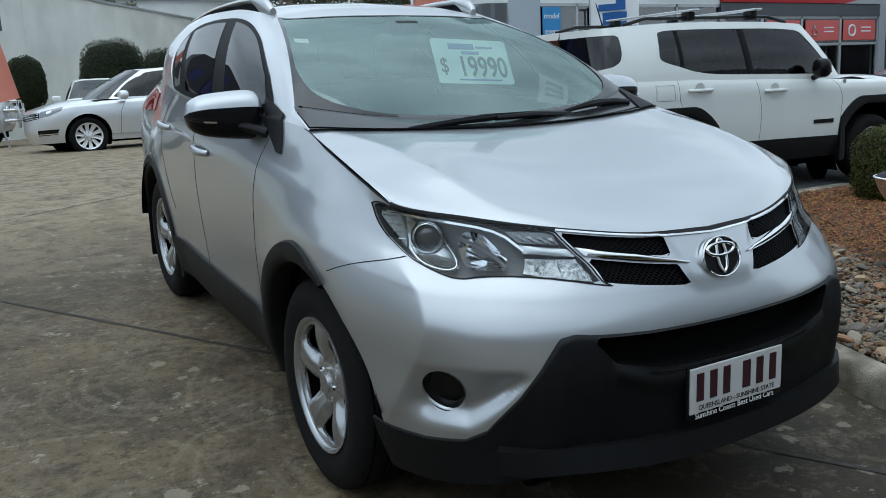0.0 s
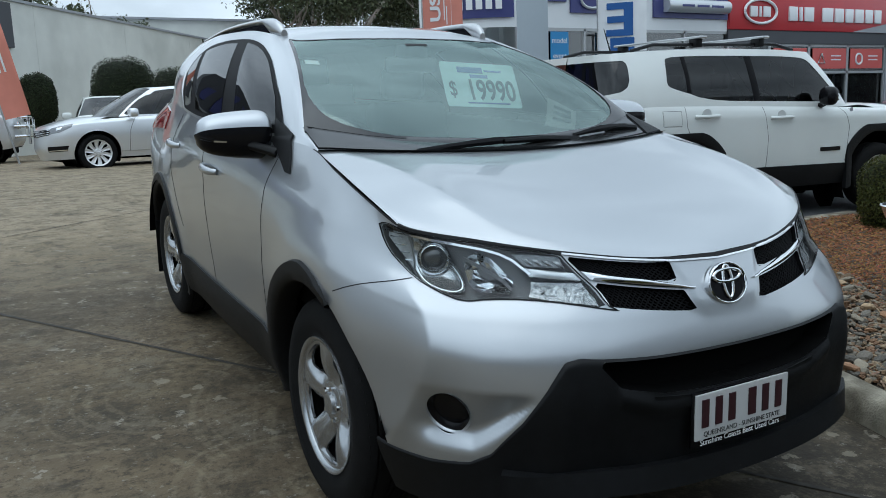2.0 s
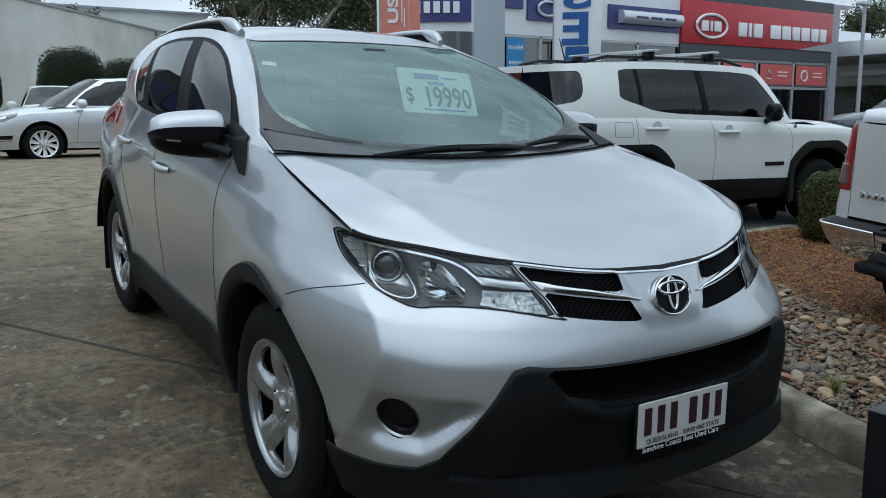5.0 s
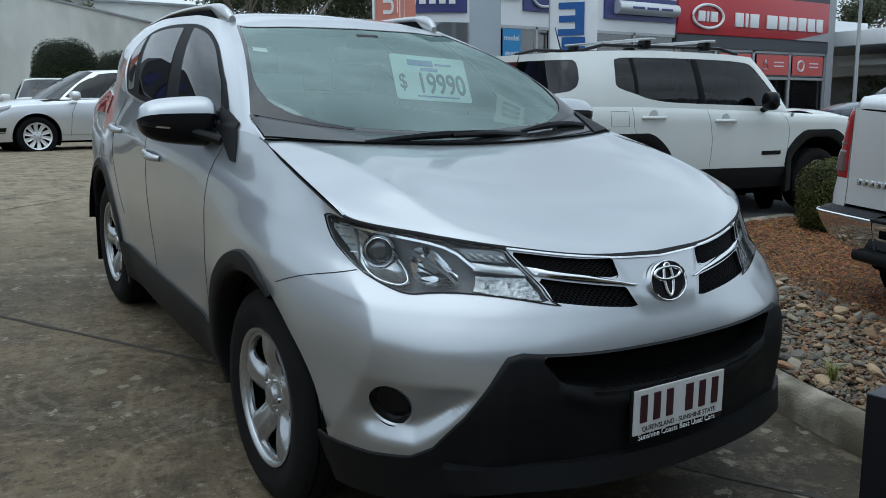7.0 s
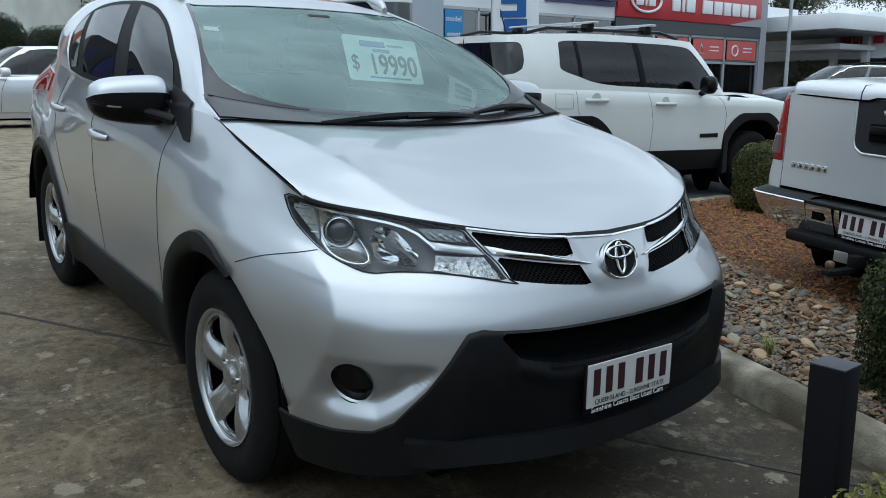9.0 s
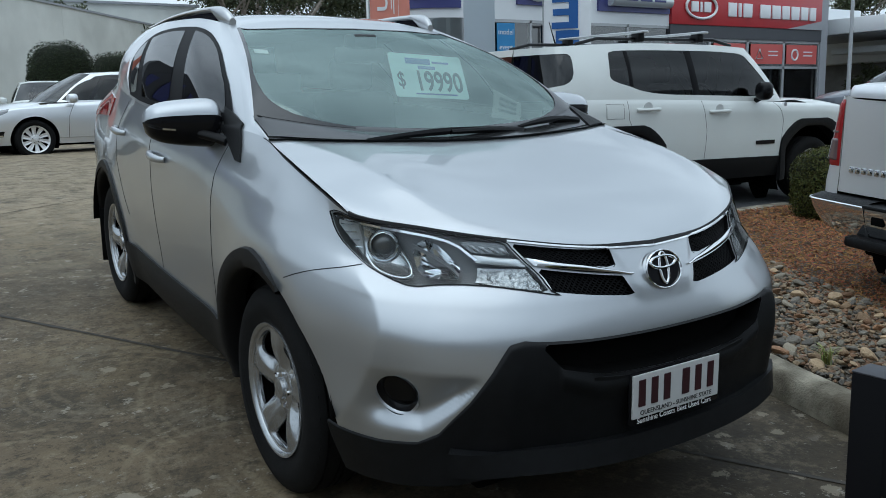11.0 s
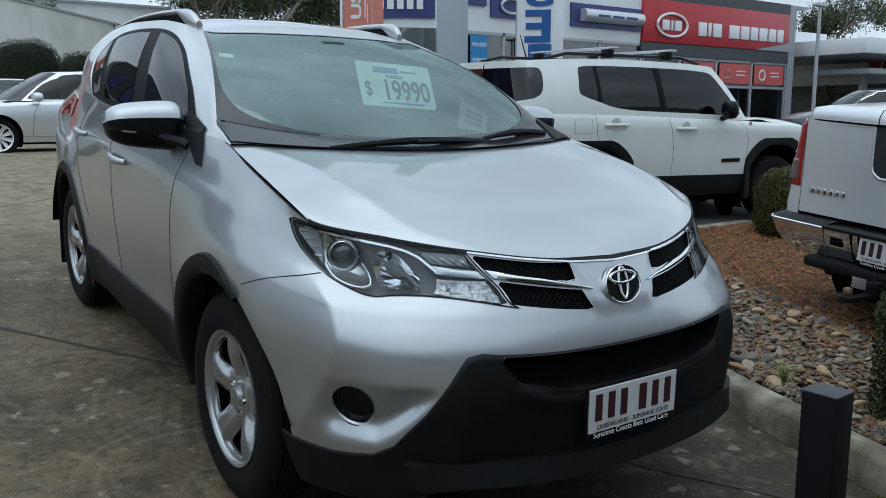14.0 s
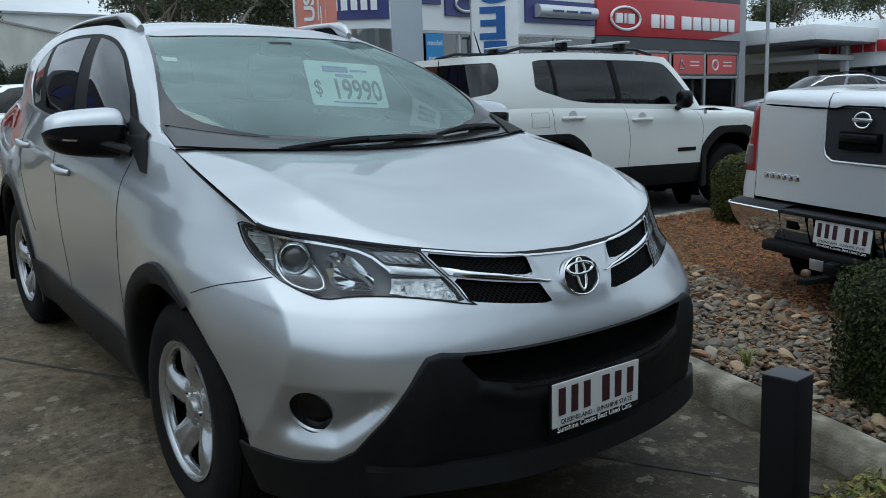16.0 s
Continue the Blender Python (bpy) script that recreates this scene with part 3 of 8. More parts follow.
def arch_cut(bm, verts, r):
    """Opens the wheel arches in a side panel."""
    for wy in (0, 2.56):
        def off(v):
            return math.hypot(v.co.y - wy, v.co.z - .36)
        inner = {v for v in verts if v.is_valid and off(v) < r and abs(v.co.x) > .5}
        bmesh.ops.delete(bm, geom=[f for f in {f for v in inner for f in v.link_faces} if all(v in inner for v in f.verts)], context="FACES_ONLY")
        for v in inner:
            if v.link_faces:
                d = Vector((v.co.y - wy, v.co.z - .36))
                d = d.normalized() * r if d.length > 1e-4 else Vector((0, r))
                v.co.y, v.co.z = wy + d.x, .36 + d.y
    bmesh.ops.delete(bm, geom=[v for v in bm.verts if not v.link_faces], context="VERTS")


def fill_shell(bm, mirror):
    vv = grid(bm, hull, steps(0, .2, 48) + steps(.2, 1, 112)[1:] + steps(1, 2, 140)[1:] + steps(2, 3, 40)[1:], steps(0, 1, 84), mirror, (LAMP_HOLE, MESH_UP, MESH_LOW, INTAKE, FOG_HOLE))
    arch_cut(bm, vv, .445)


body = joined("body", fill_shell, silver, suv, sharp=60)
hood = joined("bonnet", lambda bm, m: grid(bm, bonnet, steps(0, 1, 44), steps(0, 1, 44), m), silver, suv, sharp=60)
roof_panel = joined("roof", lambda bm, m: grid(bm, roof, steps(0, 1, 24), steps(0, 1, 30), m), silver, suv, sharp=60)

# cabin shell with window openings
FRONT_PANE = ([(1.045, .09), (1.15, .085), (1.385, .085)], [(1.02, .30), (1.02, .6), (1.06, .73), (1.14, .80), (1.255, .83)])
REAR_PANE = ([(1.46, .085), (1.55, .075), (1.635, .08)], [(1.36, .83), (1.45, .835), (1.55, .82), (1.66, .755)])
QUARTER_PANE = ([(1.685, .12), (1.72, .075), (1.745, .07)], [(1.70, .72), (1.74, .66), (1.785, .5)])


FRONT_PANE, REAR_PANE, QUARTER_PANE = [tuple(rounded(q) for q in pane) for pane in (FRONT_PANE, REAR_PANE, QUARTER_PANE)]
PANES = [shrink(lo + hi[::-1], .96) for lo, hi in (FRONT_PANE, REAR_PANE, QUARTER_PANE)]
BACK_PANE = [(2.45, .15), (3.01, .15), (3.01, .85), (2.45, .85)]


for m in (False, True):
    bm = bmesh.new()
    grid(bm, lambda t, f: hull(1.05 + .17 * t, 1.0).lerp(house(.885 + .185 * t, 0), f), steps(0, 1, 24), steps(0, 1, 6), m)
    part("pillar_foot", bm, silver, suv, sharp=60)
joined("cabin_frame", lambda bm, m: grid(bm, house, steps(.9, 2, 120) + steps(2, 3, 30)[1:], steps(0, 1, 40), m, PANES + [BACK_PANE]), silver, suv, sharp=60)
for m in (False, True):
    bm = bmesh.new()
    FRAME_LOW = [(1.03, .03), (1.3, .03), (1.6, .025), (1.76, .03)]
    FRAME_TOP = [(1.0, .3), (1.0, .62), (1.05, .79), (1.15, .865), (1.3, .885), (1.5, .885), (1.66, .83), (1.75, .7), (1.81, .45), (1.80, .2)]
    lo, hi = along(rounded(FRAME_LOW), 120), along(rounded(FRAME_TOP), 120)

    def surround(i, f, lo=lo, hi=hi):
        k = min(119, int(i))
        g = i - k
        a = [lo[k][c] + (lo[k + 1][c] - lo[k][c]) * g for c in (0, 1)]
        b = [hi[k][c] + (hi[k + 1][c] - hi[k][c]) * g for c in (0, 1)]
        return a[0] + (b[0] - a[0]) * f, a[1] + (b[1] - a[1]) * f
    cells = {(i, j): surround(i, j / 50) for i in range(121) for j in range(51)}
    for pane in PANES:
        hid = {k for k, c in cells.items() if c and inside(pane, *c)}
        full = {k for k in hid if all((k[0] + a, k[1] + b) in hid for a in (-1, 0, 1) for b in (-1, 0, 1))}
        for k in hid:
            if k in full:
                cells[k] = None
            else:
                cells[k] = nearest(pane, *cells[k])
    made = {k: bm.verts.new((house(*c) + normal_of(house, *c) * .004) * Vector((-1 if m else 1, 1, 1))) for k, c in cells.items() if c}
    for i in range(120):
        for j in range(50):
            q = [(i, j), (i + 1, j), (i + 1, j + 1), (i, j + 1)]
            if all(k in made for k in q):
                mid = [sum(cells[k][c] for k in q) / 4 for c in (0, 1)]
                if not any(inside(shrink(p, .985), *mid) for p in PANES):
                    bm.faces.new([made[k] for k in q])
    bmesh.ops.remove_doubles(bm, verts=bm.verts, dist=1e-4)
    part("window_frame", bm, satin_black, suv, "black window surround")
    for lo, hi in (FRONT_PANE, REAR_PANE, QUARTER_PANE):
        bm = bmesh.new()
        patch(bm, house, lo, hi, 24, 16, off=.006, skirt=0, mirror=m)
        part("side_window", bm, tint, suv, "dark tinted side glass")
    bm = bmesh.new()
    strip(bm, house, [(1.06, .015), (1.3, .012), (1.6, .01), (1.76, .02), (1.82, .2), (1.83, .45)], .014, 80, off=.006, mirror=m)
    part("window_trim", bm, satin, suv, "thin silver trim under the windows")

joined("windscreen", lambda bm, m: grid(bm, house, steps(0, .9, 36), steps(0, 1, 24), m), screen, suv, sharp=80).visible_shadow = False
joined("rear_window", lambda bm, m: patch(bm, house, [(2.45, .15), (3, .15)], [(2.45, .85), (3, .85)], 12, 8, off=0, skirt=0, mirror=m), tint, suv)


def frit(bm, m):
    for line, w in (([(.889, .02), (.889, .5), (.889, .98)], .018), ([(0, .992), (.5, .992), (.89, .992)], .014)):
        strip(bm, house, line, w, 40, off=.002, mirror=m)


frit_mat = material("windscreen_frit", (.020, .021, .022), rough=.12, spec=.55)
joined("windscreen_foot_band", lambda bm, m: strip(bm, house, [(0, .038), (.3, .038), (.6, .036), (.86, .034)], .075, 40, off=.0025, mirror=m), frit_mat, suv, "dark glossy band along the foot of the windscreen", sharp=60)
for m in (False, True):
    bm = bmesh.new()
    patch(bm, house, [(.42, .055), (.60, .05), (.75, .05), (.885, .05)], [(.42, .064), (.58, .079), (.70, .105), (.78, .15), (.835, .215), (.868, .32), (.882, .48)], 30, 8, off=.0035, skirt=0, mirror=m)
    part("windscreen_corner_band", bm, frit_mat, suv, "dark rounded lower corner of the windscreen", sharp=60)
joined("windscreen_border", frit, frit_mat, suv, "black ceramic border of the windscreen", sharp=60)


def scuttle(u, v):
    """From the bonnet's rear edge (v 0) to the foot of the windscreen (v 1)."""
    return bonnet(u, .97) * (1 - v) + house(u * .93, .05) * v


joined("cowl", lambda bm, m: patch(bm, scuttle, [(0, -.1), (1, -.1)], [(0, .22), (1, .22)], 30, 3, off=-.012, skirt=0, mirror=m), plastic, suv, "black plastic cowl with wiper slots")
joined("windscreen_foot", lambda bm, m: grid(bm, scuttle, steps(0, .985, 36), steps(.12, 1, 8), m), frit_mat, suv, "dark lowest strip of the windscreen", sharp=80)

bm = bmesh.new()
patch(bm, scuttle, [(.86, .0), (.93, .0), (1.0, .0)], [(.90, 1.0), (.955, 1.1), (1.0, 1.3)], 12, 8, off=.006, skirt=.012, mirror=True)
part("cowl_corner", bm, plastic, suv, "black plastic corner at the foot of the windscreen pillar", sharp=60)

# gaps between panels
SEAM = [(.672, .757), (.722, .718), (.771, .683), (.82, .648), (.868, .61), (.905, .578)]
gap = material("panel_gap", (.012, .012, .013), rough=.8)
for m in (False, True):
    for line, w in (([(.664, .998), (.8, .998), (1.0, .998), (1.085, .998)], .0045), (SEAM, .0035), ([(1.175, .205), (1.185, .5), (1.18, .75), (1.165, .98)], .0035), ([(1.5, .205), (1.515, .6), (1.505, .98)], .0035), ([(1.72, .38), (1.76, .52), (1.80, .66), (1.80, .8), (1.76, .98)], .0035)):
        bm = bmesh.new()
        strip(bm, hull, line, w, 60, off=.0012, mirror=m)
        part("panel_gap", bm, gap, suv, "dark gap between body panels", sharp=60)
bm = bmesh.new()
for m in (False, True):
    strip(bm, hull, [(0, .985), (.1, .985), (.3, .99), (.5, .994), (.664, .996)], .014, 80, off=.001, mirror=m)
part("bonnet_gap", bm, gap, suv, "dark gap under the bonnet's front edge", sharp=60)

# ---- lower bumper ----
BOUND = [(0, .480), (.115, .490), (.236, .504), (.268, .511), (.302, .497), (.348, .397), (.407, .289), (.491, .172), (.553, .137), (.673, .128), (.83, .134)]


def fill_garnish(bm, mirror):
    mir = Vector((-1 if mirror else 1, 1, 1))
    us = steps(0, .83, 150)
    vs = steps(0, 1, 46)
    cells = {}
    for iu, u in enumerate(us):
        i = max(k for k in range(len(BOUND) - 1) if BOUND[k][0] <= u)
        f = (u - BOUND[i][0]) / (BOUND[i + 1][0] - BOUND[i][0])
        top = BOUND[i][1] + (BOUND[i + 1][1] - BOUND[i][1]) * f
        for j, g in enumerate(vs):
            cells[iu, j] = (u, g * top, g)
    hid = {k for k, c in cells.items() if inside(INTAKE, c[0], c[1])}
    made = {}
    for k, (u, v, g) in cells.items():
        around = [(k[0] + a, k[1] + b) for a in (-1, 0, 1) for b in (-1, 0, 1)]
        if k in hid:
            if all(q in hid for q in around if q in cells):
                continue
            u, v = nearest(INTAKE, u, v)
        edge = .006 - .007 * max(0, (g - .97) / .03)
        # the broad raised wing beside the air intake
        wing = .018 * math.exp(-((u - .31) / .055) ** 2) * min(1, g * 3) * (1 - .5 * g)
        roll = .010 * math.exp(-((v - (.325 if u < .1 else .325 + (u - .1) * .7) + .03) / .03) ** 2) * (u < .19)
        made[k] = bm.verts.new((hull(u, v) + normal_of(hull, u, v) * (edge + (wing + roll) * (g < .985))) * mir)
    for i in range(len(us) - 1):
        for j in range(len(vs) - 1):
            q = [(i, j), (i + 1, j), (i + 1, j + 1), (i, j + 1)]
            if all(k in made for k in q) and not all(k in hid for k in q):
                bm.faces.new([made[k] for k in q])


joined("lower_bumper", fill_garnish, plastic, suv, "black textured plastic lower bumper", sharp=60)


def fill_back(poly_low, poly_top, depth):
    def fill(bm, m):
        patch(bm, hull, poly_low, poly_top, 30, 10, off=-depth, skirt=0, mirror=m)
    return fill


# intake back takes its deep shade from the near-black colour
joined("intake_back", fill_back([(0, .30), (.12, .32), (.25, .40)], [(0, .47), (.12, .49), (.25, .50)], .07), void, suv, "lower air intake, its shade put into near-black")
joined("intake_floor", lambda bm, m: patch(bm, lambda u, v: hull(u, .325 + .06 * max(0, (u - .08) / .11) ** 1.2) + Vector((0, v * .09, 0)), [(0, 0), (.19, 0)], [(0, 1), (.19, 1)], 20, 4, off=0, skirt=0, mirror=m), plastic, suv)
joined("lip", lambda bm, m: strip(bm, hull, [(0, .045), (.15, .05), (.27, .055), (.36, .06), (.42, .07), (.47, .08)], .085, 60, off=.034, mirror=m), plastic, suv, "raised chin along the lower edge of the bumper")
joined("plate_ledge", lambda bm, m: strip(bm, hull, [(0, .312), (.05, .315), (.12, .335)], .014, 20, off=.012, mirror=m), plastic, suv)

# ---- grille ----
mesh_mat = material("grille_black", (.005, .005, .0055), rough=.7, spec=.06)
for poly, name in ((MESH_UP, "upper"), (MESH_LOW, "lower")):
    lo, hi = [poly[3], poly[2]], [poly[0], poly[1]]
    for m in (False, True):
        bm = bmesh.new()
        patch(bm, hull, lo, hi, 24, 8, off=-.035, skirt=0, mirror=m)
        part("grille_back", bm, void, suv)
        bm = bmesh.new()
        # honeycomb: slanting thin bars both ways
        for k in range(-6, 22):
            for s in (-1, 1):
                pts = []
                for f in steps(0, 1, 8):
                    a = k / 16 + s * f * .28 + (.0 if s > 0 else .28)
                    if 0 <= a <= 1:
                        u = (lo[0][0] + (lo[1][0] - lo[0][0]) * a) * (1 - f) + (hi[0][0] + (hi[1][0] - hi[0][0]) * a) * f
                        v = (lo[0][1] + (lo[1][1] - lo[0][1]) * a) * (1 - f) + (hi[0][1] + (hi[1][1] - hi[0][1]) * a) * f
                        pts.append((u, v))
                if len(pts) > 2:
                    strip(bm, lambda u, v: hull(u, v) - normal_of(hull, u, v) * .016, pts, .005, len(pts), off=.004, mirror=m)
        part("grille_mesh", bm, mesh_mat, suv, "black honeycomb grille")
for m in (False, True):
    bm = bmesh.new()
    patch(bm, hull, [(.264, .842), (.160, .798), (.048, .754)], [(.274, .886), (.161, .840), (.048, .762)], 30, 6, off=.008, skirt=.03, mirror=m, crown=.008)
    part("grille_bar", bm, chrome, suv, "chrome grille bar", sharp=60)
    bm = bmesh.new()
    strip(bm, hull, [(0, .955), (.07, .962), (.15, .978), (.29, .984)], .0065, 40, off=.006, mirror=m)
    part("grille_trim", bm, chrome, suv, "thin chrome strip over the grille")

for poly in (MESH_UP, MESH_LOW):
    for m in (False, True):
        bm = bmesh.new()
        well(bm, hull, poly, .04, 60, m)
        part("grille_surround", bm, mesh_mat, suv, sharp=50)
joined("intake_wall", lambda bm, m: grid(bm, lambda k, d: (lambda c: hull(max(0, c[0]), c[1]) + normal_of(hull, max(0, c[0]), c[1]) * d)(along([INTAKE[4], INTAKE[5], INTAKE[0], INTAKE[1], INTAKE[2], INTAKE[3]], 80)[int(k)]), [float(k) for k in range(81)], [-.07, -.03, .006], m), void, suv, sharp=50)

# round badge
badge = new("badge")
badge.parent = suv
nose_point = hull(0, .765)
badge.matrix_basis = Matrix.Translation(nose_point + Vector((0, -.009, 0))) @ pose(0, 0, 0, -19, 0, 0) @ Matrix.Diagonal((1.27, 1, 1, 1))
bm = bmesh.new()
revolve(bm, [(-.001, .0001), (-.001, .054)], 48, "Y")
part("badge_face", bm, gloss_black, badge, "black badge face")
bm = bmesh.new()
revolve(bm, [(.010, .0595), (-.002, .0600), (-.006, .0590), (-.0075, .0568), (-.006, .0546), (.001, .0525)], 72, "Y")
part("badge_ring", bm, chrome, badge, "chrome badge ring")
for rx, rz, cz, thick in ((.0135, .0465, .004, .0040), (.0410, .0175, .0215, .0052)):
    bm = bmesh.new()
    sweep(bm, [(rx * math.cos(a), -.004, cz + rz * math.sin(a)) for a in steps(0, 2 * math.pi, 48)], thick, 10)
    part("badge_loop", bm, chrome, badge, "chrome oval of the badge")

# ---- headlamps ----
housing = material("lamp_housing", (.14, .146, .152), rough=.38, metal=.2)
bright_bar = material("lamp_bar_silver", (.70, .72, .74), rough=.22, metal=.7)
bowl_mat = material("lamp_bowl", (.55, .57, .58), rough=.16, metal=.9)
day_grey = material("day_lamp_grey", (.22, .23, .24), rough=.2, metal=.5, vary=.3, scale=150)
reflector = material("lamp_reflector", (.82, .84, .86), rough=.08, metal=1.0)
lens_glass = material("projector_lens", (.075, .080, .085), rough=.06, coat=1.0, spec=.9)
facet_mat = material("indicator_facets", (.32, .33, .335), rough=.12, metal=.9, vary=.5, scale=90)
lamp_pale = material("lamp_pale_silver", (.50, .52, .53), rough=.3, metal=.3, vary=.15, scale=60)


def lamp_fill(off):
    return lambda u, v: hull(u, v) + normal_of(hull, u, v) * off


for m in (False, True):
    lamp = new("headlamp")
    lamp.parent = suv
    mir = Matrix.Diagonal((-1 if m else 1, 1, 1, 1))
    bm = bmesh.new()
    patch(bm, hull, LAMP_LOW, LAMP_TOP, 60, 16, off=-.042, skirt=0, mirror=m)
    part("housing", bm, housing, lamp, "dark grey lamp housing")
    bm = bmesh.new()
    patch(bm, hull, LAMP_LOW, LAMP_TOP, 70, 18, off=.003, skirt=.006, mirror=m, crown=.004)
    cover = part("lens", bm, lens_clear, lamp, "clear plastic headlamp lens", sharp=60)
    cover.visible_shadow = False
    bm = bmesh.new()
    loop = LAMP_LOW + LAMP_TOP[-2::-1]
    strip(bm, hull, shrink(loop, .992), .003, 200, off=.0035, mirror=m)
    part("seal", bm, gloss_black, lamp, "dark rim of the headlamp", sharp=60)
    bm = bmesh.new()
    well(bm, hull, LAMP_HOLE, .042, 120, m)
    part("lamp_wall", bm, housing, lamp, "grey inner wall of the lamp", sharp=60)
    # chrome brow that drops to the grille bar
    bm = bmesh.new()
    strip(bm, lamp_fill(-.008), [(.736, .928), (.66, .958), (.60, .968), (.524, .966), (.454, .958), (.424, .948), (.404, .926), (.394, .893), (.384, .865)], .0085, 90, off=.004, mirror=m)
    part("brow", bm, reflector, lamp, "chrome brow inside the lamp", sharp=60)
    bm = bmesh.new()
    patch(bm, lamp_fill(-.010), [(.388, .855), (.33, .848), (.276, .843)], [(.394, .893), (.33, .888), (.284, .882)], 20, 4, off=.004, skirt=.02, mirror=m, crown=.003)
    part("bar", bm, bright_bar, lamp, "silver bar inside the lamp", sharp=60)
    # projector with its ring
    c, face = hull(.610, .870), normal_of(hull, .610, .870)
    n = (face * .45 + Vector((-.45, -.89, .05)) * .55).normalized()
    q = Matrix.Translation(c - face * .020) @ n.to_track_quat("Z", "Y").to_matrix().to_4x4()
    bm = bmesh.new()
    revolve(bm, [(-.012, .0475), (.006, .0470), (.009, .0445), (.006, .0425), (.0, .0415), (.002, .0395), (.007, .0385), (.008, .0365), (.003, .0345), (-.004, .034)], 48, "Z")
    bmesh.ops.transform(bm, matrix=mir @ q, verts=bm.verts)
    part("projector_ring", bm, reflector, lamp, "chrome projector ring")
    bm = bmesh.new()
    revolve(bm, [(-.002, .0345), (.005, .029), (.010, .020), (.012, .010), (.0125, .0001)], 36, "Z")
    bmesh.ops.transform(bm, matrix=mir @ q, verts=bm.verts)
    part("projector_lens", bm, lens_glass, lamp, "round projector lens")
    bm = bmesh.new()
    patch(bm, lamp_fill(-.022), [(.672, .80), (.648, .762), (.604, .747), (.565, .750), (.545, .772)], [(.660, .93), (.625, .955), (.590, .950), (.568, .915), (.550, .83)], 24, 14, off=.004, skirt=.006, mirror=m, crown=-.016)
    part("bowl", bm, bowl_mat, lamp, "bright bowl round the projector", sharp=60)
    bm = bmesh.new()
    strip(bm, lamp_fill(-.012), rounded([(.666, .815), (.648, .765), (.604, .750), (.566, .752), (.548, .772), (.549, .80), (.562, .86)]), .0028, 60, off=.003, mirror=m)
    part("bowl_rim", bm, reflector, lamp, "bright rim of the bowl", sharp=60)
    # main beam reflector: a hollow with facets
    bm = bmesh.new()
    patch(bm, lamp_fill(-.012), [(.536, .845), (.534, .79), (.516, .770), (.476, .776), (.440, .776)], [(.534, .865), (.505, .920), (.478, .943), (.452, .922), (.430, .827)], 7, 6, off=.0, skirt=0, mirror=m, crown=-.034)
    facet = random.Random(7)
    for v in bm.verts:
        v.co += Vector((facet.uniform(-1, 1), facet.uniform(-1, 1), facet.uniform(-1, 1))) * .0012
    part("reflector", bm, reflector, lamp, "faceted main-beam reflector", smooth=False)
    bm = bmesh.new()
    strip(bm, lamp_fill(-.010), [(.520, .905), (.490, .875), (.455, .83), (.436, .79)], .010, 16, off=.003, mirror=m)
    part("bulb_shield", bm, housing, lamp, "dark bridge across the reflector", sharp=60)
    # indicator and day lamp blocks
    bm = bmesh.new()
    patch(bm, lamp_fill(-.016), [(.398, .768), (.33, .750), (.240, .724)], [(.390, .832), (.33, .832), (.280, .832)], 22, 5, off=.004, skirt=.01, mirror=m)
    facet = random.Random(4)
    for v in bm.verts:
        v.co += Vector((facet.uniform(-1, 1), facet.uniform(-1, 1), facet.uniform(-1, 1))) * .0009
    part("indicator", bm, facet_mat, lamp, "faceted clear indicator", smooth=False)
    bm = bmesh.new()
    patch(bm, lamp_fill(-.014), [(.384, .904), (.345, .906), (.302, .908)], [(.396, .955), (.345, .966), (.296, .972)], 14, 4, off=.004, skirt=.01, mirror=m)
    part("day_lamp", bm, day_grey, lamp, "grey row of small lamps")
    for k in range(4):
        bm = bmesh.new()
        u = .372 - .021 * k
        patch(bm, lamp_fill(-.008), [(u, .912), (u - .010, .912)], [(u + .008, .940), (u - .004, .942)], 3, 3, off=.002, skirt=.006, mirror=m, crown=.002)
        part("day_lamp_cell", bm, facet_mat, lamp, "small clear lamp cell", sharp=60)
    bm = bmesh.new()
    patch(bm, lamp_fill(-.014), [(.733, .90), (.705, .86), (.674, .80)], [(.728, .926), (.69, .944), (.655, .952)], 10, 6, off=.004, skirt=.012, mirror=m)
    part("side_reflector", bm, lamp_pale, lamp, "pale silver panel at the lamp's outer end", sharp=60)
    for k in range(4):
        bm = bmesh.new()
        strip(bm, lamp_fill(-.008), [(.722 - .010 * k, .908 - .028 * k), (.672 - .001 * k, .936 - .034 * k)], .0035, 8, off=.003, mirror=m)
        part("side_comb", bm, reflector, lamp, "bright rib at the outer end")
    # fog lamp hole
    c = hull(*FOG)
    n = normal_of(hull, *FOG)
    q = Matrix.Translation(c + n * .002) @ n.to_track_quat("Z", "Y").to_matrix().to_4x4()
    bm = bmesh.new()
    revolve(bm, [(.002, .0705), (.000, .0675), (-.03, .065)], 48, "Z")
    bmesh.ops.transform(bm, matrix=mir @ q, verts=bm.verts)
    part("fog_lamp_collar", bm, silver, suv, "silver collar round the blanked fog lamp", sharp=60)
    bm = bmesh.new()
    revolve(bm, [(-.006, .067), (-.012, .058), (-.018, .052), (-.016, .048), (-.020, .03), (-.022, .0001)], 40, "Z")
    bmesh.ops.transform(bm, matrix=mir @ q, verts=bm.verts)
    part("fog_lamp_blank", bm, gloss_black, suv, "round black fog lamp blank", sharp=60)

# ---- sides ----
def side_x(y, z):
    """Half width of the hull at a place on its side."""
    a, b = (.3, 1.0) if y < YC else (1.0, 2.6)
    for _ in range(13):
        p = (a + b) / 2
        lo, hi = 0.0, 1.0
        for _ in range(10):
            v = (lo + hi) / 2
            if hull(p, v).z < z:
                lo = v
            else:
                hi = v
        q = hull(p, v)
        if q.y < y:
            a = p
        else:
            b = p
    return -q.x


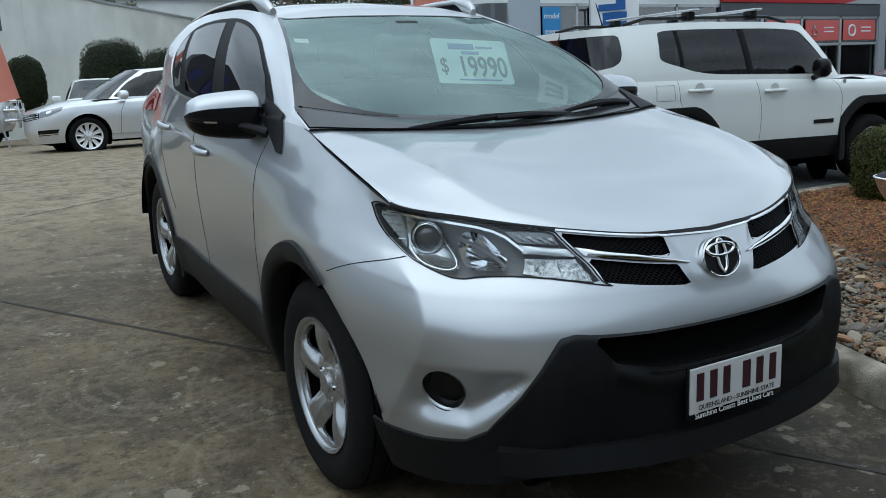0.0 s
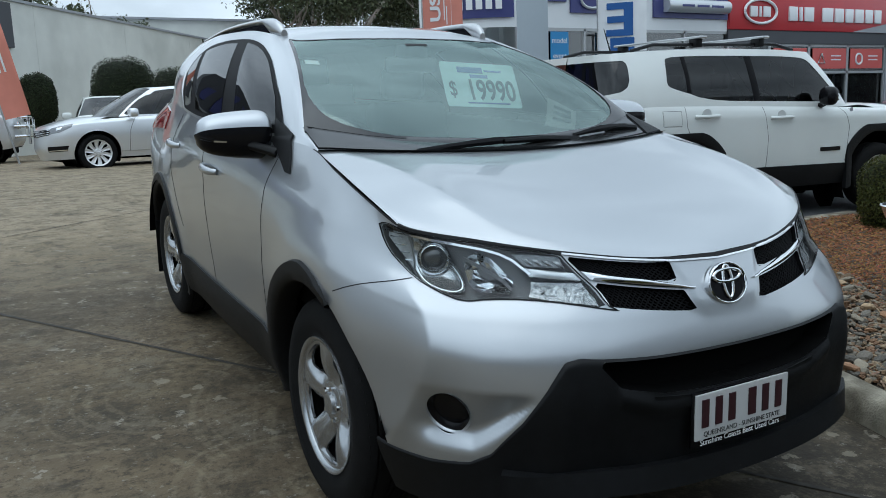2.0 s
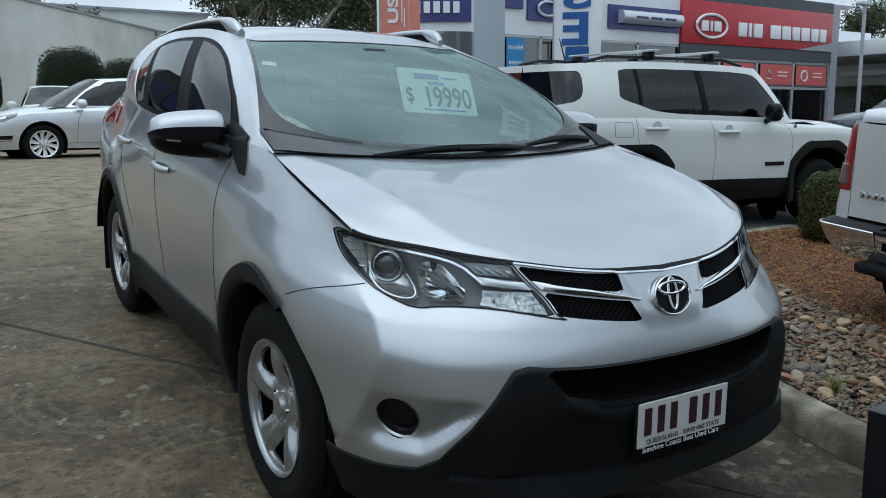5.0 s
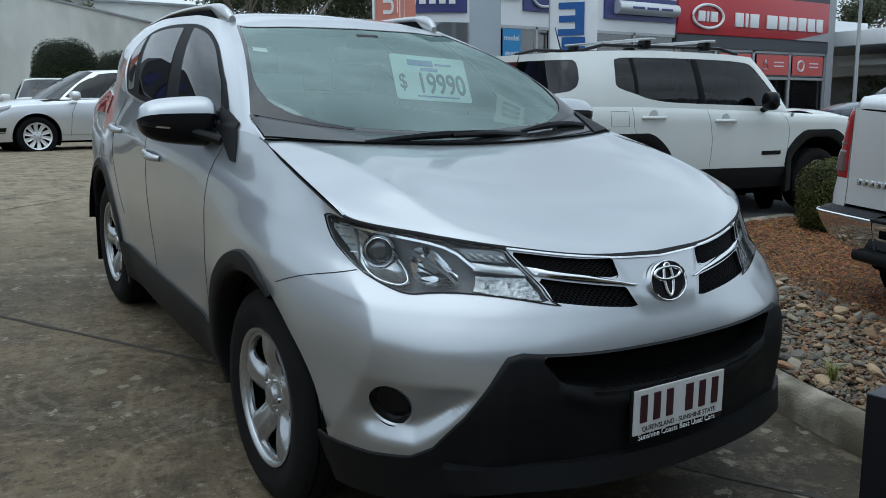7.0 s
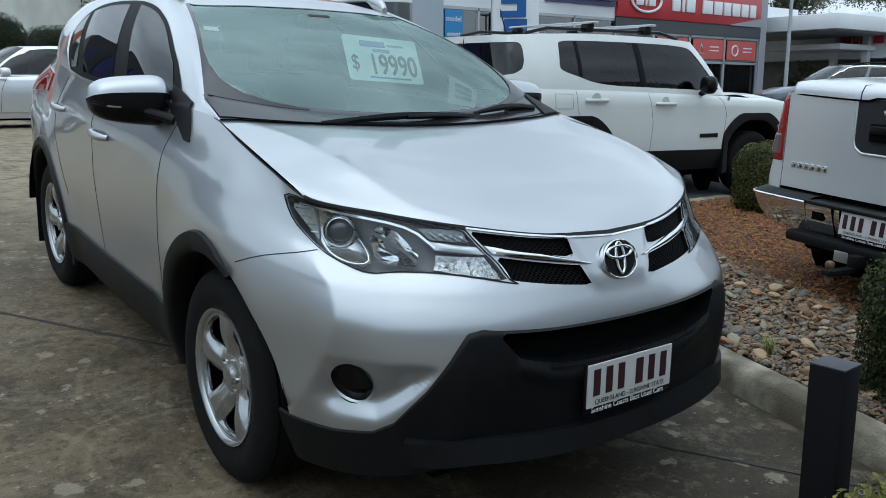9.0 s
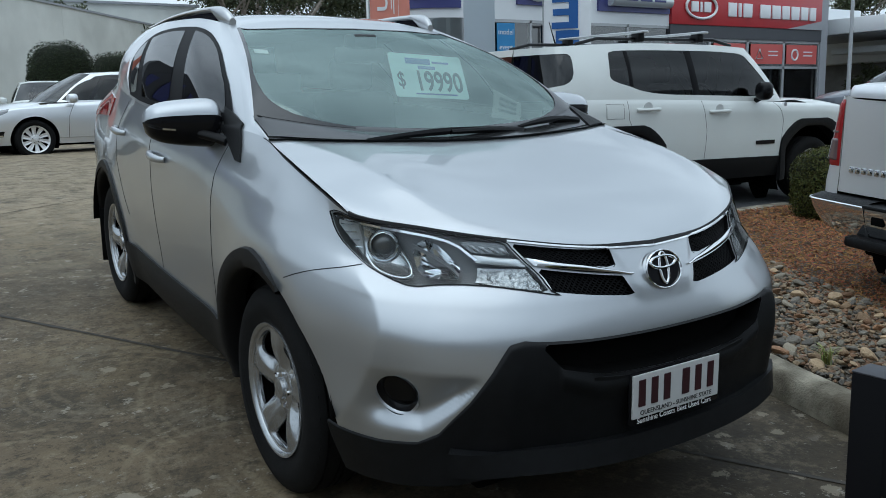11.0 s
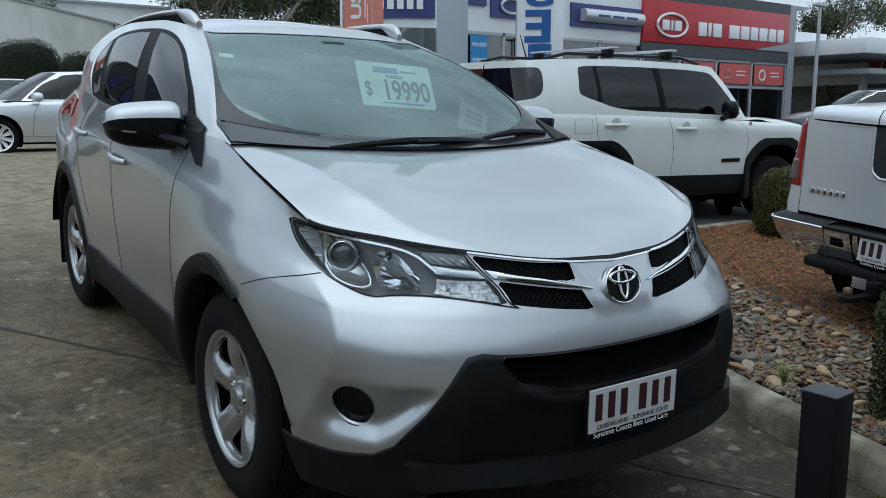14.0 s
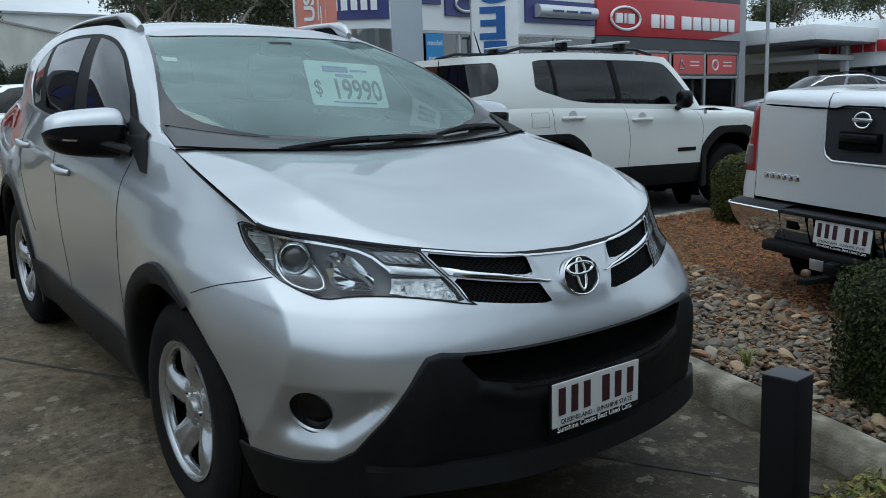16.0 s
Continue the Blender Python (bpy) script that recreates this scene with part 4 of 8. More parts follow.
for m in (False, True):
    mx = -1 if m else 1
    for wy, a0, a1 in ((0, -14, 114), (2.56, -8, 196)):
        bm = bmesh.new()
        rows = []
        for a in steps(radians(a0), radians(a1), 44):
            c, s = math.cos(a), math.sin(a)
            row = []
            w = 1.0 if wy else min(1, (radians(a1) - a) / .5) ** .6
            for r, d in ((.425, -.07), (.425, .0), (.432, .012), (.46, .016), (.428 + .066 * max(.15, w), .013), (.432 + .068 * max(.15, w), -.004)):
                y, z = wy + r * c, .36 + r * s
                row.append(bm.verts.new((-mx * (side_x(y, max(.26, z)) + d), y, z)))
            rows.append(row)
        for p, q in zip(rows, rows[1:]):
            for k in range(5):
                bm.faces.new((p[k], p[k + 1], q[k + 1], q[k]))
        part("arch_trim", bm, plastic, suv, "black wheel arch trim", sharp=50)
        # wheel well lining, near-black in place of the shade inside
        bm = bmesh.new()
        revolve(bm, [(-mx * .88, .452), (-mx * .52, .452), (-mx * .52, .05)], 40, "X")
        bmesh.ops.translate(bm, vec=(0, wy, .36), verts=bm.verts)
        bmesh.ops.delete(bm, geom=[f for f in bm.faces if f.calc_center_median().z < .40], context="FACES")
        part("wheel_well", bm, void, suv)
    bm = bmesh.new()
    patch(bm, hull, [(1.145, .0), (1.4, 0), (1.815, .0)], [(1.145, .205), (1.4, .2), (1.815, .19)], 50, 8, off=.010, skirt=.016, mirror=m, crown=.012)
    part("sill_trim", bm, plastic, suv, "black plastic sill cladding", sharp=50)
    # door handles
    for u, v in ((1.452, .812), (1.752, .838)):
        o = hull(u, v)
        handle = new("door_handle")
        handle.parent = suv
        handle["label"] = "silver door handle"
        bm = bmesh.new()
        pts = [(-mx * (-o.x + .004 + .03 * math.sin(math.pi * f) ** .5), o.y - .11 + .22 * f, o.z + .01 * (f - .5)) for f in steps(0, 1, 14)]
        sweep(bm, pts, lambda f: .010 + .004 * math.sin(math.pi * f), 10, 1.3)
        part("grip", bm, silver, handle)
        bm = bmesh.new()
        patch(bm, hull, [(u - .022, v - .018), (u + .022, v - .018)], [(u - .02, v + .016), (u + .02, v + .016)], 8, 4, off=.0015, skirt=0, mirror=m)
        part("cup", bm, satin, handle, "shallow cup behind the handle")
    # tail lamp wrapping the rear corner
    bm = bmesh.new()
    patch(bm, hull, [(1.955, .86), (2.1, .84), (2.3, .83)], [(1.935, .945), (2.05, .955), (2.3, .955)], 20, 8, off=.006, skirt=.012, mirror=m, crown=.008)
    part("tail_lamp", bm, material("tail_lamp_red", (.30, .012, .014), rough=.12, coat=1.0) if not m else bpy.data.materials["tail_lamp_red"], suv, "red tail lamp")
    # mud flap
    bm = bmesh.new()
    box(bm, -mx * .66, -mx * .845, 2.96, 2.975, .17, .5, .004)
    part("mud_flap", bm, plastic, suv, "black rubber mud flap")
    bm = bmesh.new()
    # roof rail
    pts = []
    for f in steps(0, 1, 30):
        e = spline(ROOF, 1 + .93 * f)
        pts.append((-mx * (e[0] - .035), 1.20 + (e[1] - 1.20) * .97 + .02 - .03 * (1 - f), max(e[2] + .004, 1.676 + .014 * math.sin(math.pi * f) - .066 * f ** 1.6)))
    # a blade: deep at the front, thin towards the rear, with a dark web under it
    rows = []
    web = bmesh.new()
    web_rows = []
    for i, p in enumerate(pts):
        f = i / (len(pts) - 1)
        e = spline(ROOF, 1 + .93 * f)
        # the front end is a solid cap that slopes down to the roof
        nose = math.sin(math.pi / 2 * min(1, f / .15)) ** .8
        top = e[2] + (p[2] + .004 - e[2]) * (.30 + .70 * nose)
        cap = min(1, max(0, (.20 - f) / .08))
        low = (top - .030 + .008 * f) * (1 - cap) + (e[2] - .014) * cap
        w = (.026 - .006 * f) * (.6 + .4 * nose)
        z, deep = (top + low) / 2, (top - low) / 2
        rows.append([bm.verts.new((p[0] + mx * w * math.cos(a), p[1], z + deep * math.sin(a))) for a in [2 * math.pi * k / 14 for k in range(14)]])
        if .15 < f < .96:
            web_rows.append([web.verts.new((p[0] + dx, p[1], zz)) for dx, zz in ((-.006, z - .004), (-.010, e[2] - .02), (.010, e[2] - .02), (.006, z - .004))])
    for a, b in zip(rows, rows[1:]):
        for k in range(14):
            bm.faces.new((a[k], a[(k + 1) % 14], b[(k + 1) % 14], b[k]))
    bm.faces.new(rows[0])
    bm.faces.new(rows[-1])
    part("roof_rail", bm, satin, suv, "silver roof rail")
    for a, b in zip(web_rows, web_rows[1:]):
        for k in range(3):
            web.faces.new((a[k], a[k + 1], b[k + 1], b[k]))
    part("rail_web", web, gloss_black, suv, "dark web under the rail")
    # door mirror
    mirror_ob = new("door_mirror")
    mirror_ob.parent = suv
    mirror_ob["label"] = "silver and black door mirror"
    centre = Vector((-.95, .66, 1.214))

    def pod(a, b, centre=centre):
        """a round the section, b along from inner end (0) to tip (1)."""
        w = (1 - abs(2 * b - 1) ** (5 if b > .5 else 9)) ** .45 if 0 < b < 1 else 0
        h = (.094 - .030 * b ** 2) * w
        d = .085 * w
        ca, sa = math.cos(a), math.sin(a)
        return Vector((centre.x + .135 - .28 * b, centre.y + .04 * b + d * math.copysign(abs(ca) ** .75, ca) * (1 if ca < 0 else .45), centre.z + .005 * b + h * math.copysign(abs(sa) ** .8, sa)))
    for name, a0, a1, mat, lab in (("cap", radians(0), radians(163), silver, "silver mirror cap"), ("underside", radians(163), radians(360), gloss_black, "black lower half of the mirror")):
        bm = bmesh.new()
        grid(bm, pod, steps(a0, a1, 24), steps(0, 1, 28), m)
        part(name, bm, mat, mirror_ob, lab, sharp=60)
    bm = bmesh.new()
    strip(bm, lambda u, v: pod(radians(190) + u, v), [(0, .66), (0, .82), (-.06, .965)], .008, 20, off=.002, mirror=m)
    part("repeater", bm, chrome, mirror_ob, "clear indicator strip", sharp=60)
    bm = bmesh.new()
    sweep(bm, [(-mx * .835, .51, 1.155), (-mx * .86, .55, 1.165), (-mx * .91, .61, 1.18)], lambda f: .024 - .002 * f, 12, .8)
    part("stalk", bm, plastic, mirror_ob, "black mirror stalk")
    bm = bmesh.new()
    def sail(u, v):
        """From the door (v 0) over the sill line (.6) to a point beside the window (1)."""
        if v < .6:
            f = v / .6
            return hull(1.109 + .041 * f + (.014 + .051 * f) * u, .908 + .092 * f)
        if v < .7:
            f = (v - .6) / .1
            return hull(1.150 + .065 * u, 1.0).lerp(house(.994 + .071 * u, 0), f)
        f = (v - .7) / .3
        return house(.994 + .040 * f + (.071 - .066 * f) * u, .135 * f)
    patch(bm, sail, [(0, 0), (1, 0)], [(0, 1), (1, 1)], 8, 30, off=.009, skirt=.012, mirror=m)
    part("mirror_base", bm, plastic, mirror_ob, "black mirror base", sharp=60)

# ---- wheels ----
def tyre_profile(w, r, rim):
    return [(-w * .42, rim), (-w * .5, rim + (r - rim) * .35), (-w * .5, rim + (r - rim) * .62), (-w * .44, r - .022), (-w * .38, r - .006), (-w * .30, r), (-w * .29, r - .008), (-w * .26, r - .008), (-w * .25, r + .001),
            (-w * .08, r + .002), (-w * .07, r - .008), (-w * .03, r - .008), (-w * .02, r + .002), (w * .02, r + .002), (w * .03, r - .008), (w * .07, r - .008), (w * .08, r + .002), (w * .25, r + .001), (w * .26, r - .008), (w * .29, r - .008), (w * .30, r),
            (w * .38, r - .006), (w * .44, r - .022), (w * .5, rim + (r - rim) * .6), (w * .42, rim)]


def build_wheel(name, r, rim, w, spokes, parent, metal, spoke_fill=.55, wide=False):
    """A wheel with its outer face to -x, centre at the origin."""
    wheel = new(name)
    wheel.parent = parent
    bm = bmesh.new()
    revolve(bm, tyre_profile(w, r, rim), 72, "X")
    # shoulder sipes
    for k in range(64):
        a = 2 * math.pi * k / 64
        box(bm, -w * .40, -w * .335, -.005, .005, r - .022, r - .008, m=Matrix.Rotation(a, 4, "X"))
    part("tyre", bm, rubber, wheel, "black road tyre")
    bm = bmesh.new()
    revolve(bm, [(-w * .40, rim - .012), (-w * .45, rim - .006), (-w * .46, rim + .004), (-w * .42, rim + .006), (-w * .40, rim - .012), (-w * .34, rim - .020)], 64, "X")
    rim_ob = part("rim", bm, metal, wheel, "silver alloy rim", sharp=50)
    # barrel is near-black so the shade between spokes sits in the colour
    bm = bmesh.new()
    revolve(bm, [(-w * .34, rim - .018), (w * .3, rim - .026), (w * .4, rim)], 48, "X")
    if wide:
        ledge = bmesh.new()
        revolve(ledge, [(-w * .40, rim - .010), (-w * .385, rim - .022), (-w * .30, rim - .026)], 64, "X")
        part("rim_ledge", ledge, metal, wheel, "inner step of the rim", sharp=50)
    part("rim_barrel", bm, void, wheel, "inside of the rim, its shade put into near-black", sharp=50)
    if wide:
        # one broad dished spoke with half an opening on either side, five times round
        def opening(k):
            pts = [(-.06, .100), (-.20, .120), (-.34, .160), (-.34, .192), (-.25, .201), (0, .204), (.24, .201), (.31, .192), (.25, .160), (.16, .120), (.06, .100)]
            return rounded([(a + 2 * math.pi * k / 5 + .9 * (r - .155), r) for a, r in pts + pts[:1]], 2)[:-1]

        def face(a, r):
            """The dished front: ridges midway between the openings, falling away towards them."""
            g = (a - .9 * (r - .155)) * 5 / (2 * math.pi)
            near = abs((g - .5) % 1 - .5) * 2
            out = min(1, max(0, (r - .07) / .05)) * min(1, max(0, (.212 - r) / .02))
            x = -w * .40 + .034 * (1 - min(1, max(0, (r - .05) / .12))) ** 1.6
            return Vector((x + .036 * out * (1 - near) ** 1.1 - .010 * out * math.exp(-((near - .72) / .2) ** 2), r * math.cos(a), r * math.sin(a)))
        for k in range(5):
            bm = bmesh.new()
            a0 = 2 * math.pi * (k - .0) / 5
            cuts = [opening(k), opening(k + 1)]
            grid(bm, face, steps(a0, a0 + 2 * math.pi / 5, 48), steps(.05, rim - .008, 40), holes=cuts)
            for h in cuts:
                pts = along(h + h[:1], 60)[:-1]
                pts = [q if a0 <= q[0] <= a0 + 2 * math.pi / 5 else None for q in pts]
                for n in range(60):
                    p, q = pts[n], pts[(n + 1) % 60]
                    if p and q:
                        bm.faces.new([bm.verts.new(face(*c) + Vector((d, 0, 0))) for c, d in ((p, 0), (q, 0), (q, .010), (p, .010))])
            part("spoke", bm, metal, rim_ob, "broad dished silver spoke", sharp=50)
    for k in range(0 if wide else spokes):
        bm = bmesh.new()
        a0 = 2 * math.pi * k / spokes
        secs = []
        for f in steps(0, 1, 10):
            rr = .045 + (rim - .052) * f
            half = (spoke_fill * math.pi / spokes) * (rr if f > .0 else rr) * (.78 - .5 * f + .42 * f * f) + .016
            x = -w * .30 - .012 * f - .018 * math.sin(math.pi * f * .8) * -1 + .022 * (1 - f) ** 2
            tw = .10 * math.sin(math.pi * f)
            ring = []
            prof = ((-half, .0), (-half * .72, -.010), (-half * .25, -.004), (half * .25, -.004), (half * .72, -.010), (half, .0), (half * .9, .03), (-half * .9, .03))
            for ly, lx in prof:
                ring.append(bm.verts.new(Matrix.Rotation(a0, 3, "X") @ Vector((x + lx, ly + tw * .06, rr))))
            secs.append(ring)
        for p, q in zip(secs, secs[1:]):
            for j in range(8):
                bm.faces.new((p[j], p[(j + 1) % 8], q[(j + 1) % 8], q[j]))
        part("spoke", bm, metal, rim_ob, sharp=45)
    bm = bmesh.new()
    revolve(bm, [(-w * .20, .078), (-w * .29, .074), (-w * .31, .060), (-w * .31, .040), (-w * .37, .036), (-w * .385, .026), (-w * .38, .0001)], 40, "X")
    part("hub", bm, metal, wheel, "hub with centre cap", sharp=40)
    for k in range(5):
        bm = bmesh.new()
        a = 2 * math.pi * (k + .5) / 5
        tube(bm, (-w * .26, .057 * math.sin(a), .057 * math.cos(a)), (-w * .345, .057 * math.sin(a), .057 * math.cos(a)), .0095, .008, 6)
        part("wheel_nut", bm, chrome, wheel)
    # disc iron is darkened to hold the shade behind the spokes
    bm = bmesh.new()
    revolve(bm, [(-w * .05, .05), (-w * .02, rim * .62), (w * .03, rim * .62)], 40, "X")
    part("brake_disc", bm, material("brake_iron", (.018, .017, .016), rough=.6, metal=.3) if "brake_iron" not in bpy.data.materials else bpy.data.materials["brake_iron"], wheel, "dull iron brake disc")
    bm = bmesh.new()
    revolve(bm, [(w * .1, .0001), (w * .1, rim - .03)], 32, "X")
    part("dust_shield", bm, void, wheel)
    return wheel


wheel_alloy = material("wheel_alloy", (.40, .41, .42), rough=.27, metal=.85, vary=.06, scale=40, coat=.5)
first = build_wheel("wheel", .360, .228, .225, 5, suv, wheel_alloy, wide=True)
first.matrix_basis = pose(-.788, 0, .360, 52, 0, 0)
for x, y, turn, spin in ((-.735, 2.56, 0, 40), (.788, 0, 180, 20), (.735, 2.56, 180, 70)):
    copy_thing(first, pose(x, y, .360, 0, 0, turn) @ pose(0, 0, 0, spin, 0, 0))

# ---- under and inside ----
# near-black underside; its second plate is added to block light under the nose
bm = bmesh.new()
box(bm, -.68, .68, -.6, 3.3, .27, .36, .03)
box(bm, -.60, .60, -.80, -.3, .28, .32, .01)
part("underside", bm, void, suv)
trim_dark = material("cabin_trim", (.035, .036, .038), rough=.65, vary=.15, scale=12, bump=.1, bump_scale=400)
seat_cloth = material("seat_cloth", (.06, .062, .066), rough=.9, vary=.15, scale=60)
liner = material("roof_lining", (.40, .40, .38), rough=.9)
bm = bmesh.new()
box(bm, -.78, .78, .42, .95, .80, 1.10, .06, 4)
part("dashboard", bm, trim_dark, suv, "dark grey dashboard")
for sx in (-1, 1):
    bm = bmesh.new()
    box(bm, sx * .70, sx * .75, .42, 2.35, .5, 1.185, .02)
    part("door_trim", bm, trim_dark, suv, "dark inner door panel")
# near-black filler in place of the shade under the bonnet
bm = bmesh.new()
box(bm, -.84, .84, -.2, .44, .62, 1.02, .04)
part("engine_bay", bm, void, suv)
bm = bmesh.new()
box(bm, -.80, .80, .5, 3.2, .38, .42, .01)
part("cabin_floor", bm, trim_dark, suv)
for sx in (-1, 1):
    bm = bmesh.new()
    box(bm, sx * .37 - .25, sx * .37 + .25, 1.15, 1.70, .55, .74, .05, 3)
    part("seat", bm, seat_cloth, suv, "dark cloth front seat")
    bm = bmesh.new()
    box(bm, sx * .37 - .24, sx * .37 + .24, -.07, .07, 0, .60, .05, 3, Matrix.Translation((0, 1.68, .68)) @ Matrix.Rotation(radians(-16), 4, "X"))
    part("seat_back", bm, seat_cloth, suv, "dark cloth seat back")
    bm = bmesh.new()
    box(bm, sx * .37 - .13, sx * .37 + .13, 1.82, 1.92, 1.27, 1.45, .04, 3)
    part("headrest", bm, seat_cloth, suv, "dark headrest")
bm = bmesh.new()
box(bm, -.62, .62, 2.5, 2.65, .6, 1.22, .05, 3)
part("rear_seat", bm, seat_cloth, suv, "dark cloth rear bench")
bm = bmesh.new()
box(bm, -.60, .60, 3.08, 3.12, .5, 1.33, .02)
part("boot_trim", bm, trim_dark, suv, "dark tailgate lining")
bm = bmesh.new()
ring = [Vector((-.37 + .19 * math.cos(a), 0, .19 * math.sin(a))) for a in steps(0, 2 * math.pi, 36)]
sweep(bm, [Matrix.Translation((0, .98, 1.06)) @ Matrix.Rotation(radians(-28), 4, "X") @ p for p in ring], .016, 8)
part("steering_wheel", bm, trim_dark, suv, "dark steering wheel")
for sx in (-1, 1):
    bm = bmesh.new()
    box(bm, sx * .30 - .17, sx * .30 + .17, 1.14, 1.30, 1.555, 1.57, .006, 2)
    part("sun_visor", bm, liner, suv, "pale folded sun visor")
joined("headlining", lambda bm, m: patch(bm, roof, [(0, 0.02), (.9, .02)], [(0, .95), (.9, .95)], 12, 16, off=-.03, skirt=0, mirror=m), liner, suv, "pale grey headlining")

bm = bmesh.new()
box(bm, -.125, .125, -.02, .02, -.036, .036, .018, 4, Matrix.Translation((-.005, 1.04, 1.470)) @ Matrix.Rotation(radians(-8), 4, "Z"))
part("rear_view_mirror", bm, trim_dark, suv, "dark interior mirror behind the windscreen")
bm = bmesh.new()
box(bm, -.06, .06, .98, 1.10, 1.50, 1.565, .015, 3)
part("mirror_mount", bm, trim_dark, suv, "dark sensor housing above the mirror")

# wipers
for a, b, c in (((.30, .19, 1.182), (-.08, .150, 1.181), (-.46, .120, 1.168)), ((.66, .255, 1.208), (.50, .235, 1.202), (.28, .19, 1.185))):
    bm = bmesh.new()
    ma = [Vector(a), (Vector(a) + Vector(b)) / 2 + Vector((0, 0, .012)), Vector(b) + Vector((0, 0, .012))]
    sweep(bm, ma, lambda f: .022 - .006 * f, 8, .7)
    part("wiper_arm", bm, plastic, suv, "black wiper arm")
    bm = bmesh.new()
    sweep(bm, [Vector(a).lerp(Vector(c), f) + Vector((0, -.004, .012 + .01 * math.sin(math.pi * f))) for f in steps(.15, 1, 14)], lambda f: .010 * (1 - .5 * abs(2 * f - 1)), 6, 1.6)
    part("wiper_blade", bm, gloss_black, suv, "black wiper blade")

# number plate, blanked, with the dealer's frame
plate_white = material("plate_white", (.50, .50, .49), rough=.35, vary=.03, scale=20)
maroon = material("maroon_print", (.030, .006, .010), rough=.4)
white_print = material("white_print", (.75, .75, .75), rough=.5)
black_print = material("black_print", (.015, .015, .015), rough=.5)


def number_plate(m, parent=None, owner="", ink=maroon):
    pl = tagged(new("number_plate"), "white number plate in black frame on " + owner, "number plate", "number plates")
    pl.matrix_world = m
    bm = bmesh.new()
    box(bm, -.194, .194, .003, .013, -.083, .076, .003)
    part("frame", bm, gloss_black, pl, "black plastic plate frame")
    bm = bmesh.new()
    box(bm, -.186, .186, -.003, .003, -.062, .070, .002)
    part("plate", bm, plate_white, pl, "white pressed plate", smooth=False)
    for k, w in ((-.150, .026), (-.098, .026), (-.046, .026), (.035, .03), (.09, .026), (.145, .026)):
        bm = bmesh.new()
        box(bm, k - w / 2, k + w / 2, -.006, -.003, -.026, .054)
        part("bar", bm, ink, pl, "dark red printed bar", smooth=False)
    words("plate_text", "QUEENSLAND - SUNSHINE STATE", .0205, black_print, pl, pose(0, -.0036, -.047, 90, 0, 0), .0006)
    words("frame_text", "Sunshine Coasts Best Used Cars", .0245, white_print, pl, pose(0, .0024, -.0735, 90, 0, 0), .0006)
    return pl


number_plate(SLOPE @ pose(0, -.972, .527, -3, 0, 0), owner="a black bumper")

# price card and small sticker behind the windscreen
mint = material("mint_card", (.72, 1.0, .92), rough=.5, vary=.04, scale=6)
ink_grey = material("price_ink", (.012, .03, .03), rough=.6)
ink_blue = material("blue_ink", (.08, .16, .45), rough=.6)
card = tagged(new("price_card"), "mint-green price card hanging behind the windscreen", "price card")
card.matrix_world = SLOPE @ pose(.243, .82, 1.379, -30, 3.2, 0) @ Matrix.Diagonal((1.03, 1.0, 1.04, 1))
bm = bmesh.new()
outline = []
for cx, cz, a in ((.18, .093, 0), (-.18, .093, 90), (-.18, -.093, 180), (.18, -.093, 270)):
    for k in range(5):
        an = math.radians(a + k * 22.5)
        outline.append((cx + .015 * math.cos(an), cz + .015 * math.sin(an)))
rings = [[bm.verts.new((px, y, pz)) for px, pz in outline] for y in (-.001, .001)]
bm.faces.new(rings[0])
bm.faces.new(rings[1][::-1])
for k in range(len(outline)):
    j = (k + 1) % len(outline)
    bm.faces.new((rings[0][k], rings[1][k], rings[1][j], rings[0][j]))
part("card", bm, mint, card, smooth=False)
narrow = Matrix.Diagonal((.74, 1, 1, 1))
words("price", "19990", .138, ink_grey, card, pose(.046, -.0025, -.030, 90, 0, 0) @ narrow, .0008, bold=.0018)
words("price_sign", "$", .100, ink_grey, card, pose(-.152, -.0025, -.026, 90, 0, 0) @ narrow, .0008, bold=.0008)
for x0, x1, z0, z1 in ((-.11, .02, .058, .085), (-.05, .04, .034, .049), (.03, .12, .066, .074), (-.09, .13, -.092, -.086)):
    bm = bmesh.new()
    box(bm, x0, x1, -.003, -.001, z0, z1)
    part("print", bm, ink_blue, card, smooth=False)
sticker = tagged(new("windscreen_sticker"), "small pale service sticker inside the windscreen corner", "sticker")
bm = bmesh.new()
patch(bm, house, [(.83, .64), (.73, .64)], [(.83, .69), (.73, .69)], 4, 2, off=-.006, skirt=.001)
ob = part("label_sheet", bm, white_print, sticker)
ob.matrix_basis = SLOPE

# ghost reflection in the windscreen, drawn as a pale sheet with bars
reflection_print = material("reflection_print", (.11, .125, .12), rough=.7)
form = tagged(new("paper_form"), "pale sheet with bars behind the windscreen, standing for a reflection", "paper")
form.matrix_world = SLOPE
bm = bmesh.new()
patch(bm, house, [(.215, .14), (.35, .09)], [(.395, .34), (.475, .20)], 6, 6, off=-.014, skirt=.001, mirror=True)
part("sheet", bm, material("reflection_pale", (.20, .225, .215), rough=.7), form)
for k in range(3):
    f = .25 + .22 * k
    a, b = (.215 + .18 * f, .14 + .20 * f), (.35 + .125 * f, .09 + .11 * f)
    bm = bmesh.new()
    strip(bm, house, [(a[0] + (b[0] - a[0]) * .2, a[1] + (b[1] - a[1]) * .2), (a[0] + (b[0] - a[0]) * .8, a[1] + (b[1] - a[1]) * .8)], .012, 6, off=-.011, mirror=True)
    part("print_bar", bm, reflection_print, form, "grey printed bar")

